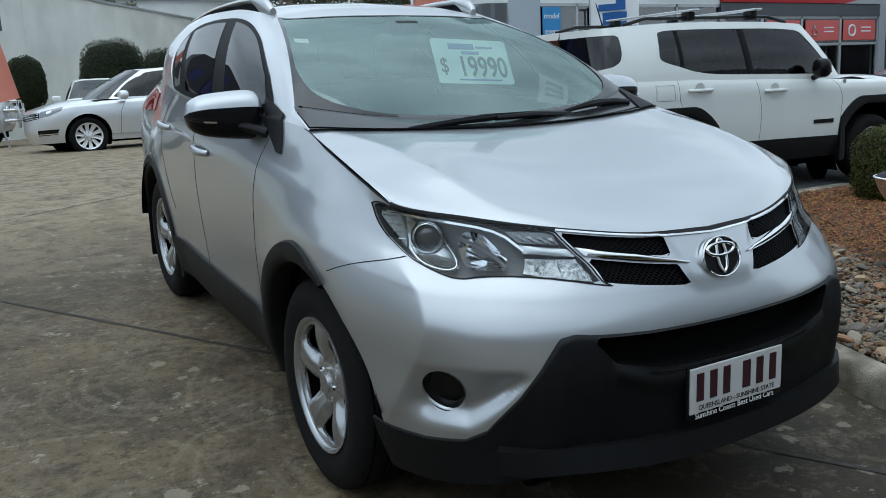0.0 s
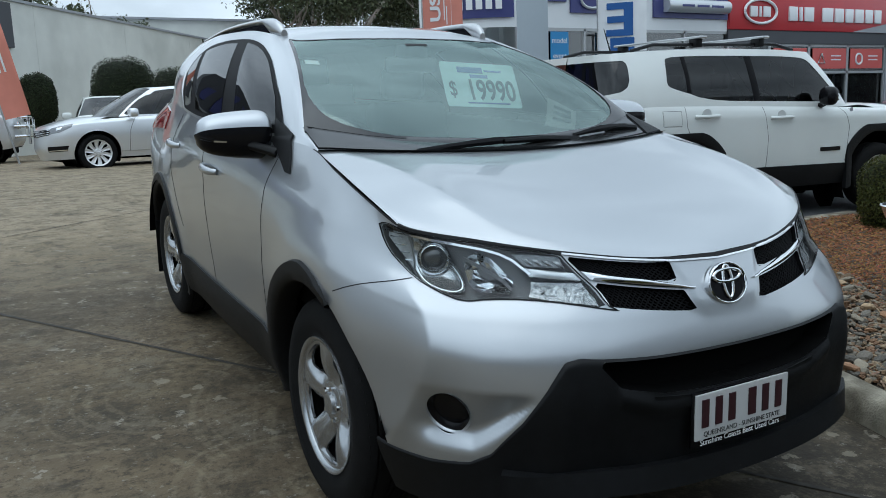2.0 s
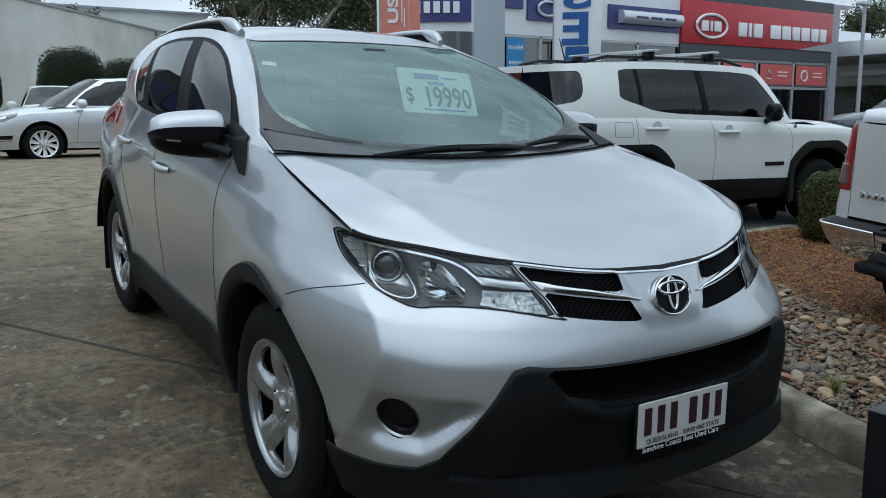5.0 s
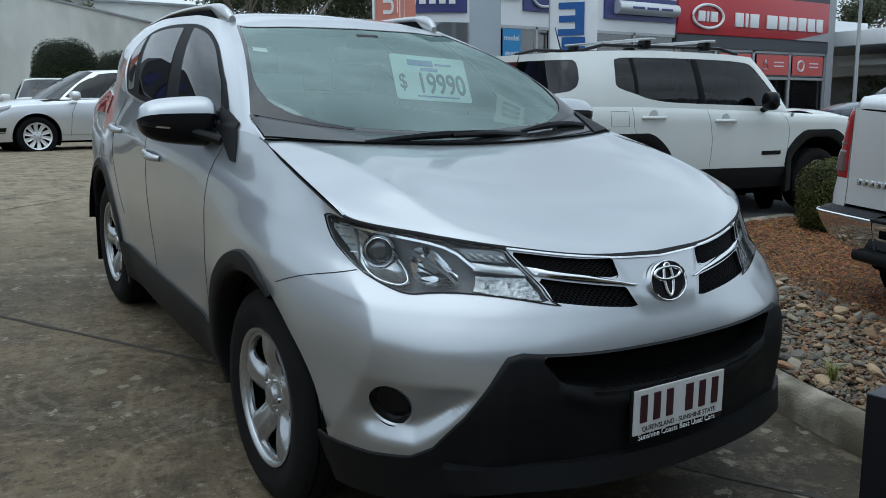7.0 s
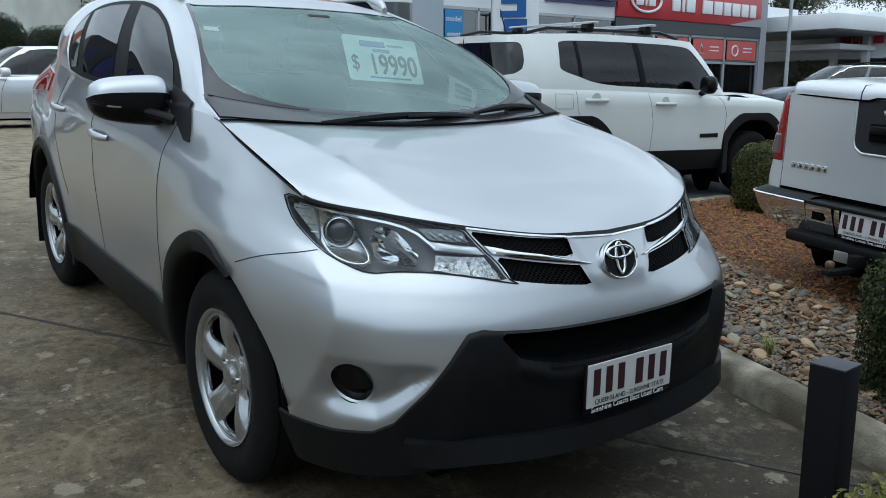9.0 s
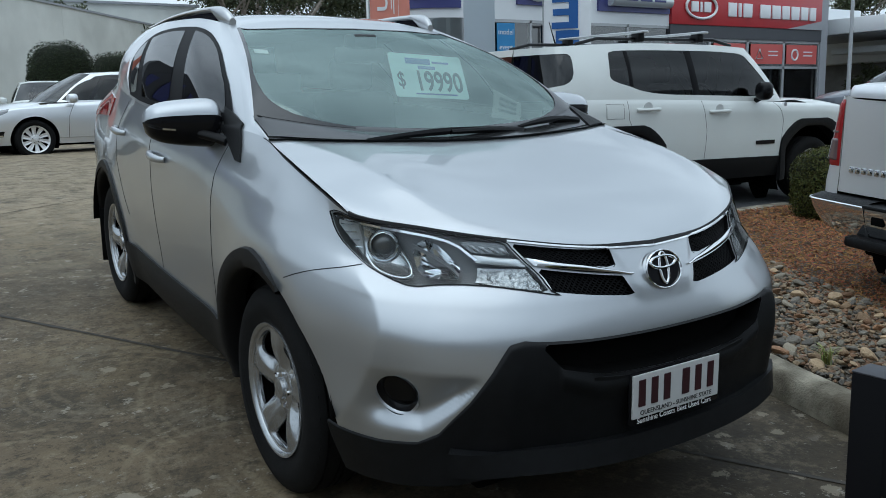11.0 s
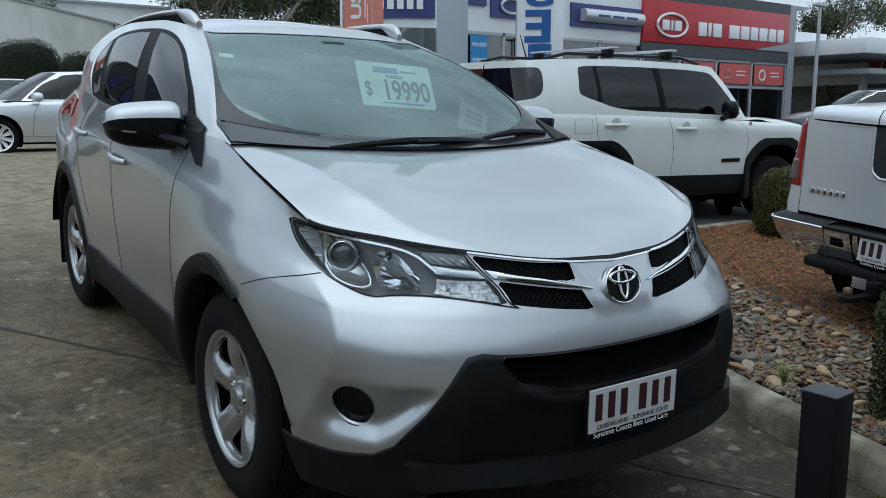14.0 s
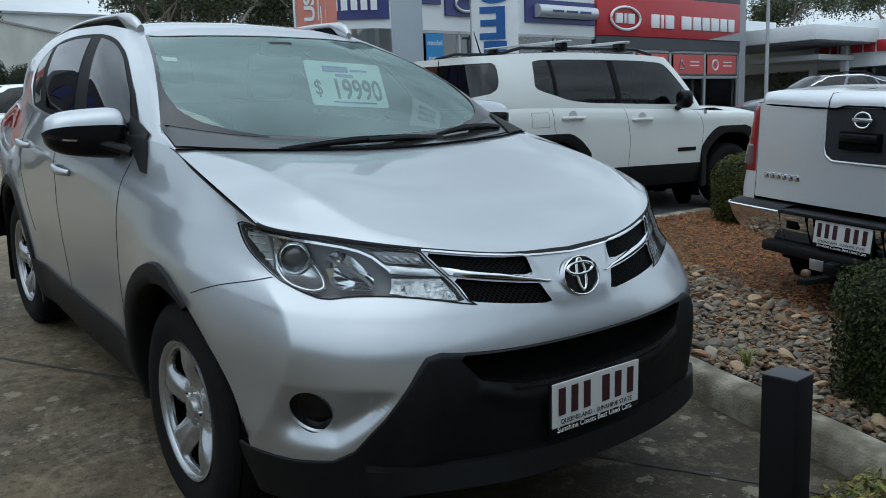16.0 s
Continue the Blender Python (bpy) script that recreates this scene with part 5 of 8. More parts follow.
# ---- other vehicles ----
def shell_maker(yc, yr, y0, y1, n0, n1, lines):
    """A car's body round, as for the silver one: lines of (v, inset at nose, ((y, half width)...), ((p, z)...))."""
    def at(line, p):
        v, back, widths, heights = line
        z = spline(heights, p)[0]
        if p <= 1:
            w, a = spline(widths, yc)[0], max(0, p) * math.pi / 2
            return w * math.sin(a) ** (2 / n0), yc - (yc - y0 - back) * max(0, math.cos(a)) ** (2 / n0), z
        if p <= 2:
            y = yc + (p - 1) * (yr - yc)
            return spline(widths, y)[0], y, z
        w, a = spline(widths, yr)[0], max(0, 3 - p) * math.pi / 2
        return w * math.sin(a) ** (2 / n1), yr + (y1 - back - yr) * max(0, math.cos(a)) ** (2 / n1), z

    @functools.lru_cache(maxsize=50000)
    def fn(p, v):
        x, y, z = spline([(line[0], *at(line, p)) for line in lines], v)
        return Vector((-x, y, z))
    return fn


def cabin_maker(belt, top, bulge):
    @functools.lru_cache(maxsize=50000)
    def fn(s, v):
        lo, hi = spline(belt, s), spline(top, s)
        q = [lo[k] + (hi[k] - lo[k]) * v for k in range(3)]
        k = math.sin(math.pi * v) * bulge
        if s < 1:
            q[1] -= k * .7
            q[2] += k * .5
        else:
            q[0] += k
        return Vector((-q[0], q[1], q[2]))
    return fn


def arch_open(bm, verts, wheels, zc, r):
    for wy in wheels:
        inner = {v for v in verts if v.is_valid and math.hypot(v.co.y - wy, v.co.z - zc) < r and abs(v.co.x) > .45}
        bmesh.ops.delete(bm, geom=[f for f in {f for v in inner for f in v.link_faces} if all(v in inner for v in f.verts)], context="FACES_ONLY")
        for v in inner:
            if v.link_faces:
                d = Vector((v.co.y - wy, v.co.z - zc))
                d = d.normalized() * r if d.length > 1e-4 else Vector((0, r))
                v.co.y, v.co.z = wy + d.x, zc + d.y
    bmesh.ops.delete(bm, geom=[v for v in bm.verts if not v.link_faces], context="VERTS")


def vehicle(name, label, m, fn, cab, paint, wheels, r, rim, spokes, panes, trims=True, sill=.0, hood_to=1.0, screen_to=.9, arch=.05, metal=None, roof_arch=.05, track=.78, arch_r=None, group="", holes=None):
    car = thing(name, label, "car", m, group)
    arch_r = arch_r or r + .075

    def fill(bm, mi):
        vv = grid(bm, fn, steps(0, 1, 50) + steps(1, 2, 90)[1:] + steps(2, 3, 30)[1:], steps(0, 1, 40), mi)
        arch_open(bm, vv, wheels, r, arch_r)
    joined("body", fill, paint, car, sharp=50)

    def deck(bm, mi):
        # bonnet from the nose's edge to the windscreen
        def f(a, b):
            e = fn(hood_to * (.02 + .98 * b), 1.0)
            g = cab(screen_to * a, 0)
            nose = fn(hood_to * a, 1.0)
            q = nose.lerp(g, b)
            q.z += arch * math.sin(math.pi * min(1, b * 1.0)) * (1 - .6 * a * a)
            return q
        grid(bm, f, steps(0, 1, 20), steps(0, 1, 20), mi)
    joined("bonnet", deck, paint, car, sharp=50)
    joined("cabin", lambda bm, mi: grid(bm, cab, steps(screen_to, 3, 100), steps(0, 1, 26), mi, holes or panes), paint, car, sharp=50)
    joined("windscreen", lambda bm, mi: grid(bm, cab, steps(0, screen_to, 16), steps(0, 1, 12), mi), car_glass, car)

    def top(bm, mi):
        def f(a, b):
            fr, re, e = cab(a, 1), cab(3 - a, 1), cab(1 + b, 1)
            q = fr.lerp(re, b)
            q.x += a ** 3 * (e.x - (cab(1, 1).x * (1 - b) + cab(2, 1).x * b))
            q.z += a ** 3 * (e.z - (cab(1, 1).z * (1 - b) + cab(2, 1).z * b)) + roof_arch * math.sin(math.pi * b) * (1 - a ** 3)
            return q
        grid(bm, f, steps(0, 1, 12), steps(0, 1, 16), mi)
    joined("roof", top, paint, car, sharp=50)
    for mi in (False, True):
        for pane in panes:
            bm = bmesh.new()
            x0, x1, z0, z1 = min(p[0] for p in pane), max(p[0] for p in pane), min(p[1] for p in pane), max(p[1] for p in pane)
            if x1 > 2.95:
                # the rear glass reaches under its frame
                pane = [(u - .012 if u < 2.3 else u, w + (.02 if w > .5 else -.02)) for u, w in pane]
                x0, z0, z1 = x0 - .012, z0 - .02, z1 + .02
            vv = {}
            us, ws = steps(x0, x1, 20), steps(z0, z1, 10)
            for i, u in enumerate(us):
                for j, w in enumerate(ws):
                    c = (u, w) if inside(pane, u, w) else nearest(pane, u, w)
                    c = (min(c[0], 3.0), c[1])
                    vv[i, j] = bm.verts.new((cab(*c) + normal_of(cab, *c) * -.004) * Vector((-1 if mi else 1, 1, 1)))
            for i in range(20):
                for j in range(10):
                    bm.faces.new((vv[i, j], vv[i + 1, j], vv[i + 1, j + 1], vv[i, j + 1]))
            bmesh.ops.remove_doubles(bm, verts=bm.verts, dist=1e-4)
            pane_ob = part("window", bm, tint if x1 > 2.95 else dark_tint, car, "dark tinted window")
            out = Vector((pane_ob.data.polygons[0].center.x, 0, 0)) if x1 < 2.2 else Vector((0, 1, 0))
            if sum(f.normal.dot(out) * f.area for f in pane_ob.data.polygons) < 0:
                pane_ob.data.flip_normals()
        mx = -1 if mi else 1
        for wy in wheels:
            bm = bmesh.new()
            revolve(bm, [(-mx * (track + .07), arch_r + .005), (-mx * .45, arch_r + .005), (-mx * .45, .03)], 28, "X")
            bmesh.ops.translate(bm, vec=(0, wy, r), verts=bm.verts)
            bmesh.ops.delete(bm, geom=[f for f in bm.faces if f.calc_center_median().z < .12], context="FACES")
            part("wheel_well", bm, void, car)
    bm = bmesh.new()
    box(bm, -.62, .62, fn(0, .2).y + .2, fn(3, .2).y - .2, .20, .62, .02)
    part("underside", bm, void, car)
    w0 = build_wheel("wheel", r, rim, .22, spokes, car, metal or satin)
    w0.matrix_basis = pose(-track, wheels[0], r, 10, 0, 0)
    for x, y, turn in ((-track, wheels[1], 0), (track, wheels[0], 180), (track, wheels[1], 180)):
        copy_thing(w0, pose(x, y, r, 0, 0, turn) @ pose(0, 0, 0, 33, 0, 0))
    return car


def lump(bm, c, d, seg=16):
    g = bmesh.ops.create_uvsphere(bm, u_segments=seg, v_segments=max(8, seg // 2), radius=1)
    for v in g["verts"]:
        p = [math.copysign(abs(k) ** .7, k) for k in v.co]
        v.co = Vector([c[i] + p[i] * d[i] for i in range(3)])


car_glass = glass("car_glass", (.30, .36, .36), 1.6)
dark_tint = glass("dark_tint", (.17, .19, .19), 1.5)

# white boxy SUV
# white paint darkened to carry the shade in the handle cups
handle_shade = material("handle_shade", (.45, .46, .45), rough=.5)
J_LINES = [
    (0, .10, ((0, .84), (3, .84)), ((0, .36), (1, .30), (2, .30), (3, .40))),
    (.2, .02, ((0, .885), (3, .885)), ((0, .50), (1, .48), (2, .48), (3, .52))),
    (.5, .0, ((0, .90), (3, .90)), ((0, .72), (1, .72), (2, .74), (3, .76))),
    (.8, .01, ((0, .90), (3, .90)), ((0, .90), (1, .95), (2, 1.0), (3, 1.0))),
    (.93, .03, ((0, .88), (1, .885), (3, .885)), ((0, .985), (1, 1.03), (2, 1.10), (3, 1.10))),
    (1, .07, ((0, .82), (1, .86), (3, .865)), ((0, 1.01), (.7, 1.03), (1, 1.06), (1.3, 1.095), (2, 1.15), (3, 1.16))),
]
j_hull = shell_maker(.05, 2.9, -.80, 3.42, 4.5, 6.0, J_LINES)
J_BELT = [(0, 0, .27, 1.10), (.5, .5, .31, 1.10), (.9, .78, .39, 1.085), (1, .83, .50, 1.085), (1.3, .86, 1.3, 1.10), (1.6, .862, 1.95, 1.115), (1.8, .862, 2.45, 1.14), (2, .86, 2.95, 1.15), (2.2, .78, 3.28, 1.16), (2.5, .5, 3.36, 1.16), (3, 0, 3.37, 1.16)]
J_TOP = [(0, 0, .74, 1.670), (.5, .40, .76, 1.665), (.9, .62, .82, 1.645), (1, .655, .90, 1.650), (1.3, .68, 1.45, 1.675), (1.6, .685, 2.1, 1.680), (1.8, .685, 2.5, 1.675), (2, .68, 2.95, 1.660), (2.2, .64, 3.22, 1.645), (2.5, .42, 3.29, 1.645), (3, 0, 3.30, 1.645)]
j_cab = cabin_maker(J_BELT, J_TOP, .03)
J_REAR = [(2.40, .20), (3.001, .19), (3.001, .86), (2.4, .86), (2.12, .86), (2.098, .84), (2.090, .72), (2.092, .5), (2.105, .36), (2.15, .27)]
J_BAND = [(.995, .10), (1.15, .098), (1.30, .105), (1.457, .113), (1.60, .118), (1.70, .130), (1.765, .167), (1.806, .225), (1.85, .28), (1.885, .33), (1.90, .39), (1.90, .45), (1.884, .84), (1.873, .875), (1.795, .882), (1.6, .885), (1.424, .885), (1.2, .885), (1.08, .878), (1.045, .84), (1.0, .16)]
J_PANES = [
    J_BAND[:4] + J_BAND[16:],
    J_BAND[3:8] + J_BAND[14:17],
    J_BAND[7:15],
    J_REAR,
]
jeep = vehicle("suv", "white boxy SUV with black cladding and roof bars, parked side on", pose(6.69, 3.80, .19, 0, -1.5, 90 - 6.6), j_hull, j_cab, white_paint, (0, 2.57), .345, .215, 5, J_PANES, arch_r=.49, track=.79, holes=[J_BAND, J_REAR])
for mi in (False, True):
    mx = -1 if mi else 1
    for wy in (0, 2.57):
        bm = bmesh.new()
        rows = []
        for a in steps(radians(-12), radians(192), 30):
            # squared-off arch
            k = 1 / max(abs(math.cos(a)) / .50, abs(math.sin(a)) / .555, 1 / .60)
            row = []
            inner = min(k - .085, .485)
            for rr, d in ((inner, -.10), (inner, .012), (inner + .02, .022), (k - .006, .018), (k, -.02)):
                y, z = wy + rr * math.cos(a), .345 + rr * math.sin(a)
                row.append(bm.verts.new((-mx * (.895 + d), y, z)))
            rows.append(row)
        for p, q in zip(rows, rows[1:]):
            for k in range(4):
                bm.faces.new((p[k], p[k + 1], q[k + 1], q[k]))
        part("arch_trim", bm, plastic, jeep, "black squared wheel arch trim", sharp=50)
    bm = bmesh.new()
    patch(bm, j_hull, [(1.135, .0), (1.5, 0), (1.745, .0)], [(1.135, .235), (1.5, .25), (1.745, .255)], 30, 4, off=.012, skirt=.02, mirror=mi)
    part("sill_trim", bm, plastic, jeep, "black plastic sill")
    for u, hz in ((1.47, 1.005), (1.795, 1.045)):
        o = j_hull(u, .80)
        bm = bmesh.new()
        sweep(bm, [(-mx * (.902 + .03 * math.sin(math.pi * f) ** .5), o.y - .14 + .28 * f, hz) for f in steps(0, 1, 10)], .017, 8)
        part("door_handle", bm, white_paint, jeep, "white door handle")
        bm = bmesh.new()
        tube(bm, (-mx * .892, o.y, hz + .02), (-mx * .899, o.y, hz + .02), .052, seg=20)
        part("handle_cup", bm, handle_shade, jeep, "shallow cup behind the handle")
    for line in ([(1.16, .25), (1.148, .7), (1.165, .88), (1.19, .99)], [(1.532, .25), (1.527, .6), (1.55, .99)], [(1.862, .66), (1.876, .75), (1.88, .99)]):
        bm = bmesh.new()
        strip(bm, j_hull, line, .0045, 24, off=.001, mirror=mi)
        part("door_gap", bm, gap, jeep)
    for line, wide in (([(1.457, .125), (1.444, .5), (1.425, .876)], .085), ([(1.806, .238), (1.801, .5), (1.795, .874)], .05)):
        bm = bmesh.new()
        strip(bm, j_cab, line, wide, 12, off=-.001, mirror=mi)
        part("door_pillar", bm, satin_black, jeep, "black pillar between the side windows", sharp=60)
    bm = bmesh.new()
    lump(bm, (-mx * .99, .88, 1.20), (.09, .07, .095))
    mr = part("door_mirror", bm, gloss_black, jeep, "black door mirror")
    bm = bmesh.new()
    sweep(bm, [(-mx * .84, .84, 1.10), (-mx * .93, .86, 1.13)], .03, 8)
    part("mirror_stalk", bm, plastic, jeep)
    bm = bmesh.new()
    box(bm, -mx * .899, -mx * .906, .59, .86, .645, .685)
    part("side_marker", bm, gloss_black, jeep, "dark name strip on the front door", smooth=False)
    bm = bmesh.new()
    tube(bm, (-mx * .858, .44, 1.055), (-mx * .885, .44, 1.055), .024, seg=16)
    part("round_badge", bm, chrome, jeep)
    bm = bmesh.new()
    sweep(bm, [(-mx * .60, 1.0 + 1.98 * f, 1.672 + .055 * min(1, 8 * f, 8 * (1 - f))) for f in steps(0, 1, 24)], .017, 8)
    part("roof_rail", bm, gloss_black, jeep, "black roof rail")
    bm = bmesh.new()
    patch(bm, j_hull, [(2.12, .72), (2.3, .72)], [(2.12, .93), (2.3, .93)], 8, 6, off=.012, skirt=.02, mirror=mi)
    part("tail_lamp", bm, bpy.data.materials["tail_lamp_red"], jeep, "red square tail lamp")
bm = bmesh.new()
patch(bm, j_hull, [(1.90, .765), (1.968, .765)], [(1.90, .93), (1.968, .93)], 6, 6, off=.002, skirt=.004)
part("fuel_flap", bm, white_paint, jeep, "white fuel flap")
bm = bmesh.new()
strip(bm, j_hull, [(1.897, .757), (1.971, .757), (1.971, .938), (1.897, .938), (1.897, .757)], .003, 60, off=.001)
part("flap_gap", bm, gap, jeep)
for y in (1.46, 2.23):
    bm = bmesh.new()
    box(bm, -.72, .72, y - .045, y + .045, 1.78, 1.805, .01)
    part("cross_bar", bm, satin, jeep, "silver roof cross bar")
    for sx in (-1, 1):
        bm = bmesh.new()
        box(bm, sx * .60 - .06, sx * .60 + .06, y - .04, y + .04, 1.70, 1.785, .015)
        part("bar_foot", bm, plastic, jeep, "black foot of the cross bar")
bm = bmesh.new()
sweep(bm, [(.0, 2.80, 1.70), (.0, 2.88, 1.925)], lambda f: .008 - .004 * f, 6)
part("aerial", bm, plastic, jeep, "short black aerial")
bm = bmesh.new()
patch(bm, j_hull, [(.0, .0), (.6, 0), (.92, .0)], [(0, .30), (.6, .30), (.92, .25)], 20, 5, off=.012, skirt=.02)
patch(bm, j_hull, [(.0, .0), (.6, 0), (.92, .0)], [(0, .30), (.6, .30), (.92, .25)], 20, 5, off=.012, skirt=.02, mirror=True)
part("front_bumper", bm, plastic, jeep, "black front bumper")
bm = bmesh.new()
for mi in (False, True):
    patch(bm, j_hull, [(2.08, .0), (2.5, 0), (3, .0)], [(2.08, .3), (2.5, .35), (3, .35)], 20, 5, off=.02, skirt=.03, mirror=mi)
part("rear_bumper", bm, plastic, jeep, "black rear bumper")
for sx in (-1, 1):
    bm = bmesh.new()
    box(bm, sx * .36 - .22, sx * .36 + .22, 1.62, 1.76, .7, 1.28, .05, 3)
    part("seat_back", bm, seat_cloth, jeep, "dark seat back")
    bm = bmesh.new()
    box(bm, sx * .36 - .12, sx * .36 + .12, 1.68, 1.76, 1.30, 1.46, .03, 3)
    part("headrest", bm, seat_cloth, jeep, "dark headrest")
bm = bmesh.new()
sweep(bm, [Vector((-.36 + .18 * math.cos(a), 1.10 + .06 * math.sin(a), 1.10 + .17 * math.sin(a))) for a in steps(0, 2 * math.pi, 24)], .016, 6)
part("steering_wheel", bm, trim_dark, jeep, "dark steering wheel")

# silver sedan
P_LINES = [
    (0, .08, ((0, .82), (3, .82)), ((0, .22), (1, .24), (2, .24), (3, .34))),
    (.25, .0, ((0, .87), (3, .87)), ((0, .42), (1, .44), (2, .46), (3, .52))),
    (.55, .01, ((0, .90), (3, .90)), ((0, .58), (1, .66), (2, .70), (3, .74))),
    (.85, .03, ((0, .88), (3, .885)), ((0, .74), (.6, .775), (1, .84), (2, .92), (3, .95))),
    (1, .09, ((0, .80), (1, .83), (3, .83)), ((0, .80), (.6, .835), (1, .89), (1.3, .935), (2, .99), (3, 1.02))),
]
p_hull = shell_maker(-.05, 2.9, -.83, 3.75, 3.0, 3.0, P_LINES)
P_BELT = [(0, 0, .14, .96), (.5, .46, .22, .955), (.9, .74, .42, .94), (1, .80, .56, .94), (1.3, .83, 1.16, .945), (1.6, .83, 2.0, .965), (1.8, .82, 2.5, .985), (2, .79, 2.95, .995), (2.5, .5, 3.30, 1.01), (3, 0, 3.36, 1.02)]
P_TOP = [(0, 0, .98, 1.46), (.5, .36, 1.0, 1.455), (.9, .54, 1.08, 1.43), (1, .56, 1.16, 1.435), (1.3, .58, 1.5, 1.47), (1.6, .585, 2.0, 1.47), (1.8, .57, 2.3, 1.41), (2, .54, 2.55, 1.38), (2.5, .4, 2.62, 1.375), (3, 0, 2.66, 1.38)]
p_cab = cabin_maker(P_BELT, P_TOP, .035)
P_PANES = [[(.94, .05), (1.38, .05), (1.40, .90), (1.04, .90), (.95, .55)], [(1.42, .05), (1.78, .06), (1.76, .86), (1.43, .86)], [(1.81, .08), (1.95, .12), (1.88, .8), (1.80, .84)]]
sedan_silver = material("sedan_silver_paint", (.68, .70, .72), rough=.34, metal=.6, vary=.03, scale=500, coat=.8)
passat = vehicle("sedan", "silver sedan with ten-spoke alloy wheels parked by the wall", pose(.033, 13.97, .60, 0, 0, 276), p_hull, p_cab, sedan_silver, (0, 2.71), .325, .225, 10, P_PANES, track=.77, arch_r=.385, metal=material("bright_alloy", (.72, .72, .72), rough=.3, metal=.6))
for mi in (False, True):
    mx = -1 if mi else 1
    bm = bmesh.new()
    lump(bm, (-mx * .97, .62, 1.0), (.13, .085, .08))
    part("door_mirror", bm, sedan_silver, passat, "silver door mirror")
    bm = bmesh.new()
    patch(bm, p_hull, [(.42, .66), (.6, .68), (.80, .80)], [(.42, .86), (.6, .92), (.82, .93)], 12, 5, off=.006, skirt=.01, mirror=mi)
    part("headlamp", bm, material("lamp_grey", (.20, .21, .22), rough=.12, metal=.4, coat=1.0) if "lamp_grey" not in bpy.data.materials else bpy.data.materials["lamp_grey"], passat, "grey headlamp")
    bm = bmesh.new()
    patch(bm, p_hull, [(.35, .17), (.72, .18)], [(.35, .30), (.75, .30)], 10, 4, off=.006, skirt=.01, mirror=mi)
    part("lower_grille", bm, gloss_black, passat, "black lower grille with fog lamp")
    bm = bmesh.new()
    strip(bm, p_hull, [(.36, .20), (.73, .205)], .018, 12, off=.010, mirror=mi)
    part("lower_grille_trim", bm, chrome, passat, "chrome strip in the lower grille")
    bm = bmesh.new()
    patch(bm, p_hull, [(.55, .76), (.64, .79)], [(.55, .85), (.65, .87)], 6, 4, off=.009, skirt=.004, mirror=mi)
    part("lamp_reflector", bm, reflector, passat, "bright reflector of the headlamp", sharp=60)
    for line in ([(1.20, .1), (1.21, .6), (1.25, .99)], [(1.55, .1), (1.55, .99)]):
        bm = bmesh.new()
        strip(bm, p_hull, line, .008, 20, off=.001, mirror=mi)
        part("door_gap", bm, gap, passat)
    bm = bmesh.new()
    strip(bm, p_hull, [(1.15, .12), (1.8, .12)], .02, 10, off=.006, mirror=mi)
    part("sill_trim", bm, satin, passat)
bm = bmesh.new()
for mi in (False, True):
    patch(bm, p_hull, [(0, .62), (.4, .64)], [(0, .84), (.4, .84)], 10, 4, off=.006, skirt=.01, mirror=mi)
part("grille", bm, gloss_black, passat, "dark slatted grille")
for v in (.66, .73, .80):
    bm = bmesh.new()
    for mi in (False, True):
        strip(bm, p_hull, [(0, v), (.39, v + .01)], .012, 10, off=.012, mirror=mi)
    part("grille_slat", bm, chrome, passat, "chrome grille slat")

# ---- silver pickup, seen from behind: rear at y = 0, forward +y ----
UTE = pose(2.863, -.329, -.033, 0, 3.15, -102)
ute = thing("pickup", "silver pickup with chrome step bumper and hard tray lid", "car", UTE)
smoked = material("smoked_lens", (.13, .085, .085), rough=.12, coat=1.0)


def half_width(z):
    return .935 - .17 * max(0, z - .75) - .06 * max(0, .75 - z)


def tail_fn(k, z):
    """Rear face round: k -1 to 1 across, z height."""
    w = half_width(z)
    x = w * math.copysign(math.sin(min(1, abs(k)) * math.pi / 2) ** .9, k)
    q = abs(k)
    return Vector((x, .035 * q * q + .14 * max(0, (q - .72) / .28) ** 2.2 + .025 * (z - .7) + .012 * math.cos((z - .75) * 5), z))


def across(x, z):
    """The k of a point x metres from the middle."""
    f = min(1, abs(x) / half_width(z)) ** (1 / .9)
    return math.copysign(math.asin(f) * 2 / math.pi, x)


def flat_fn(x, z):
    return tail_fn(across(x, z), z)


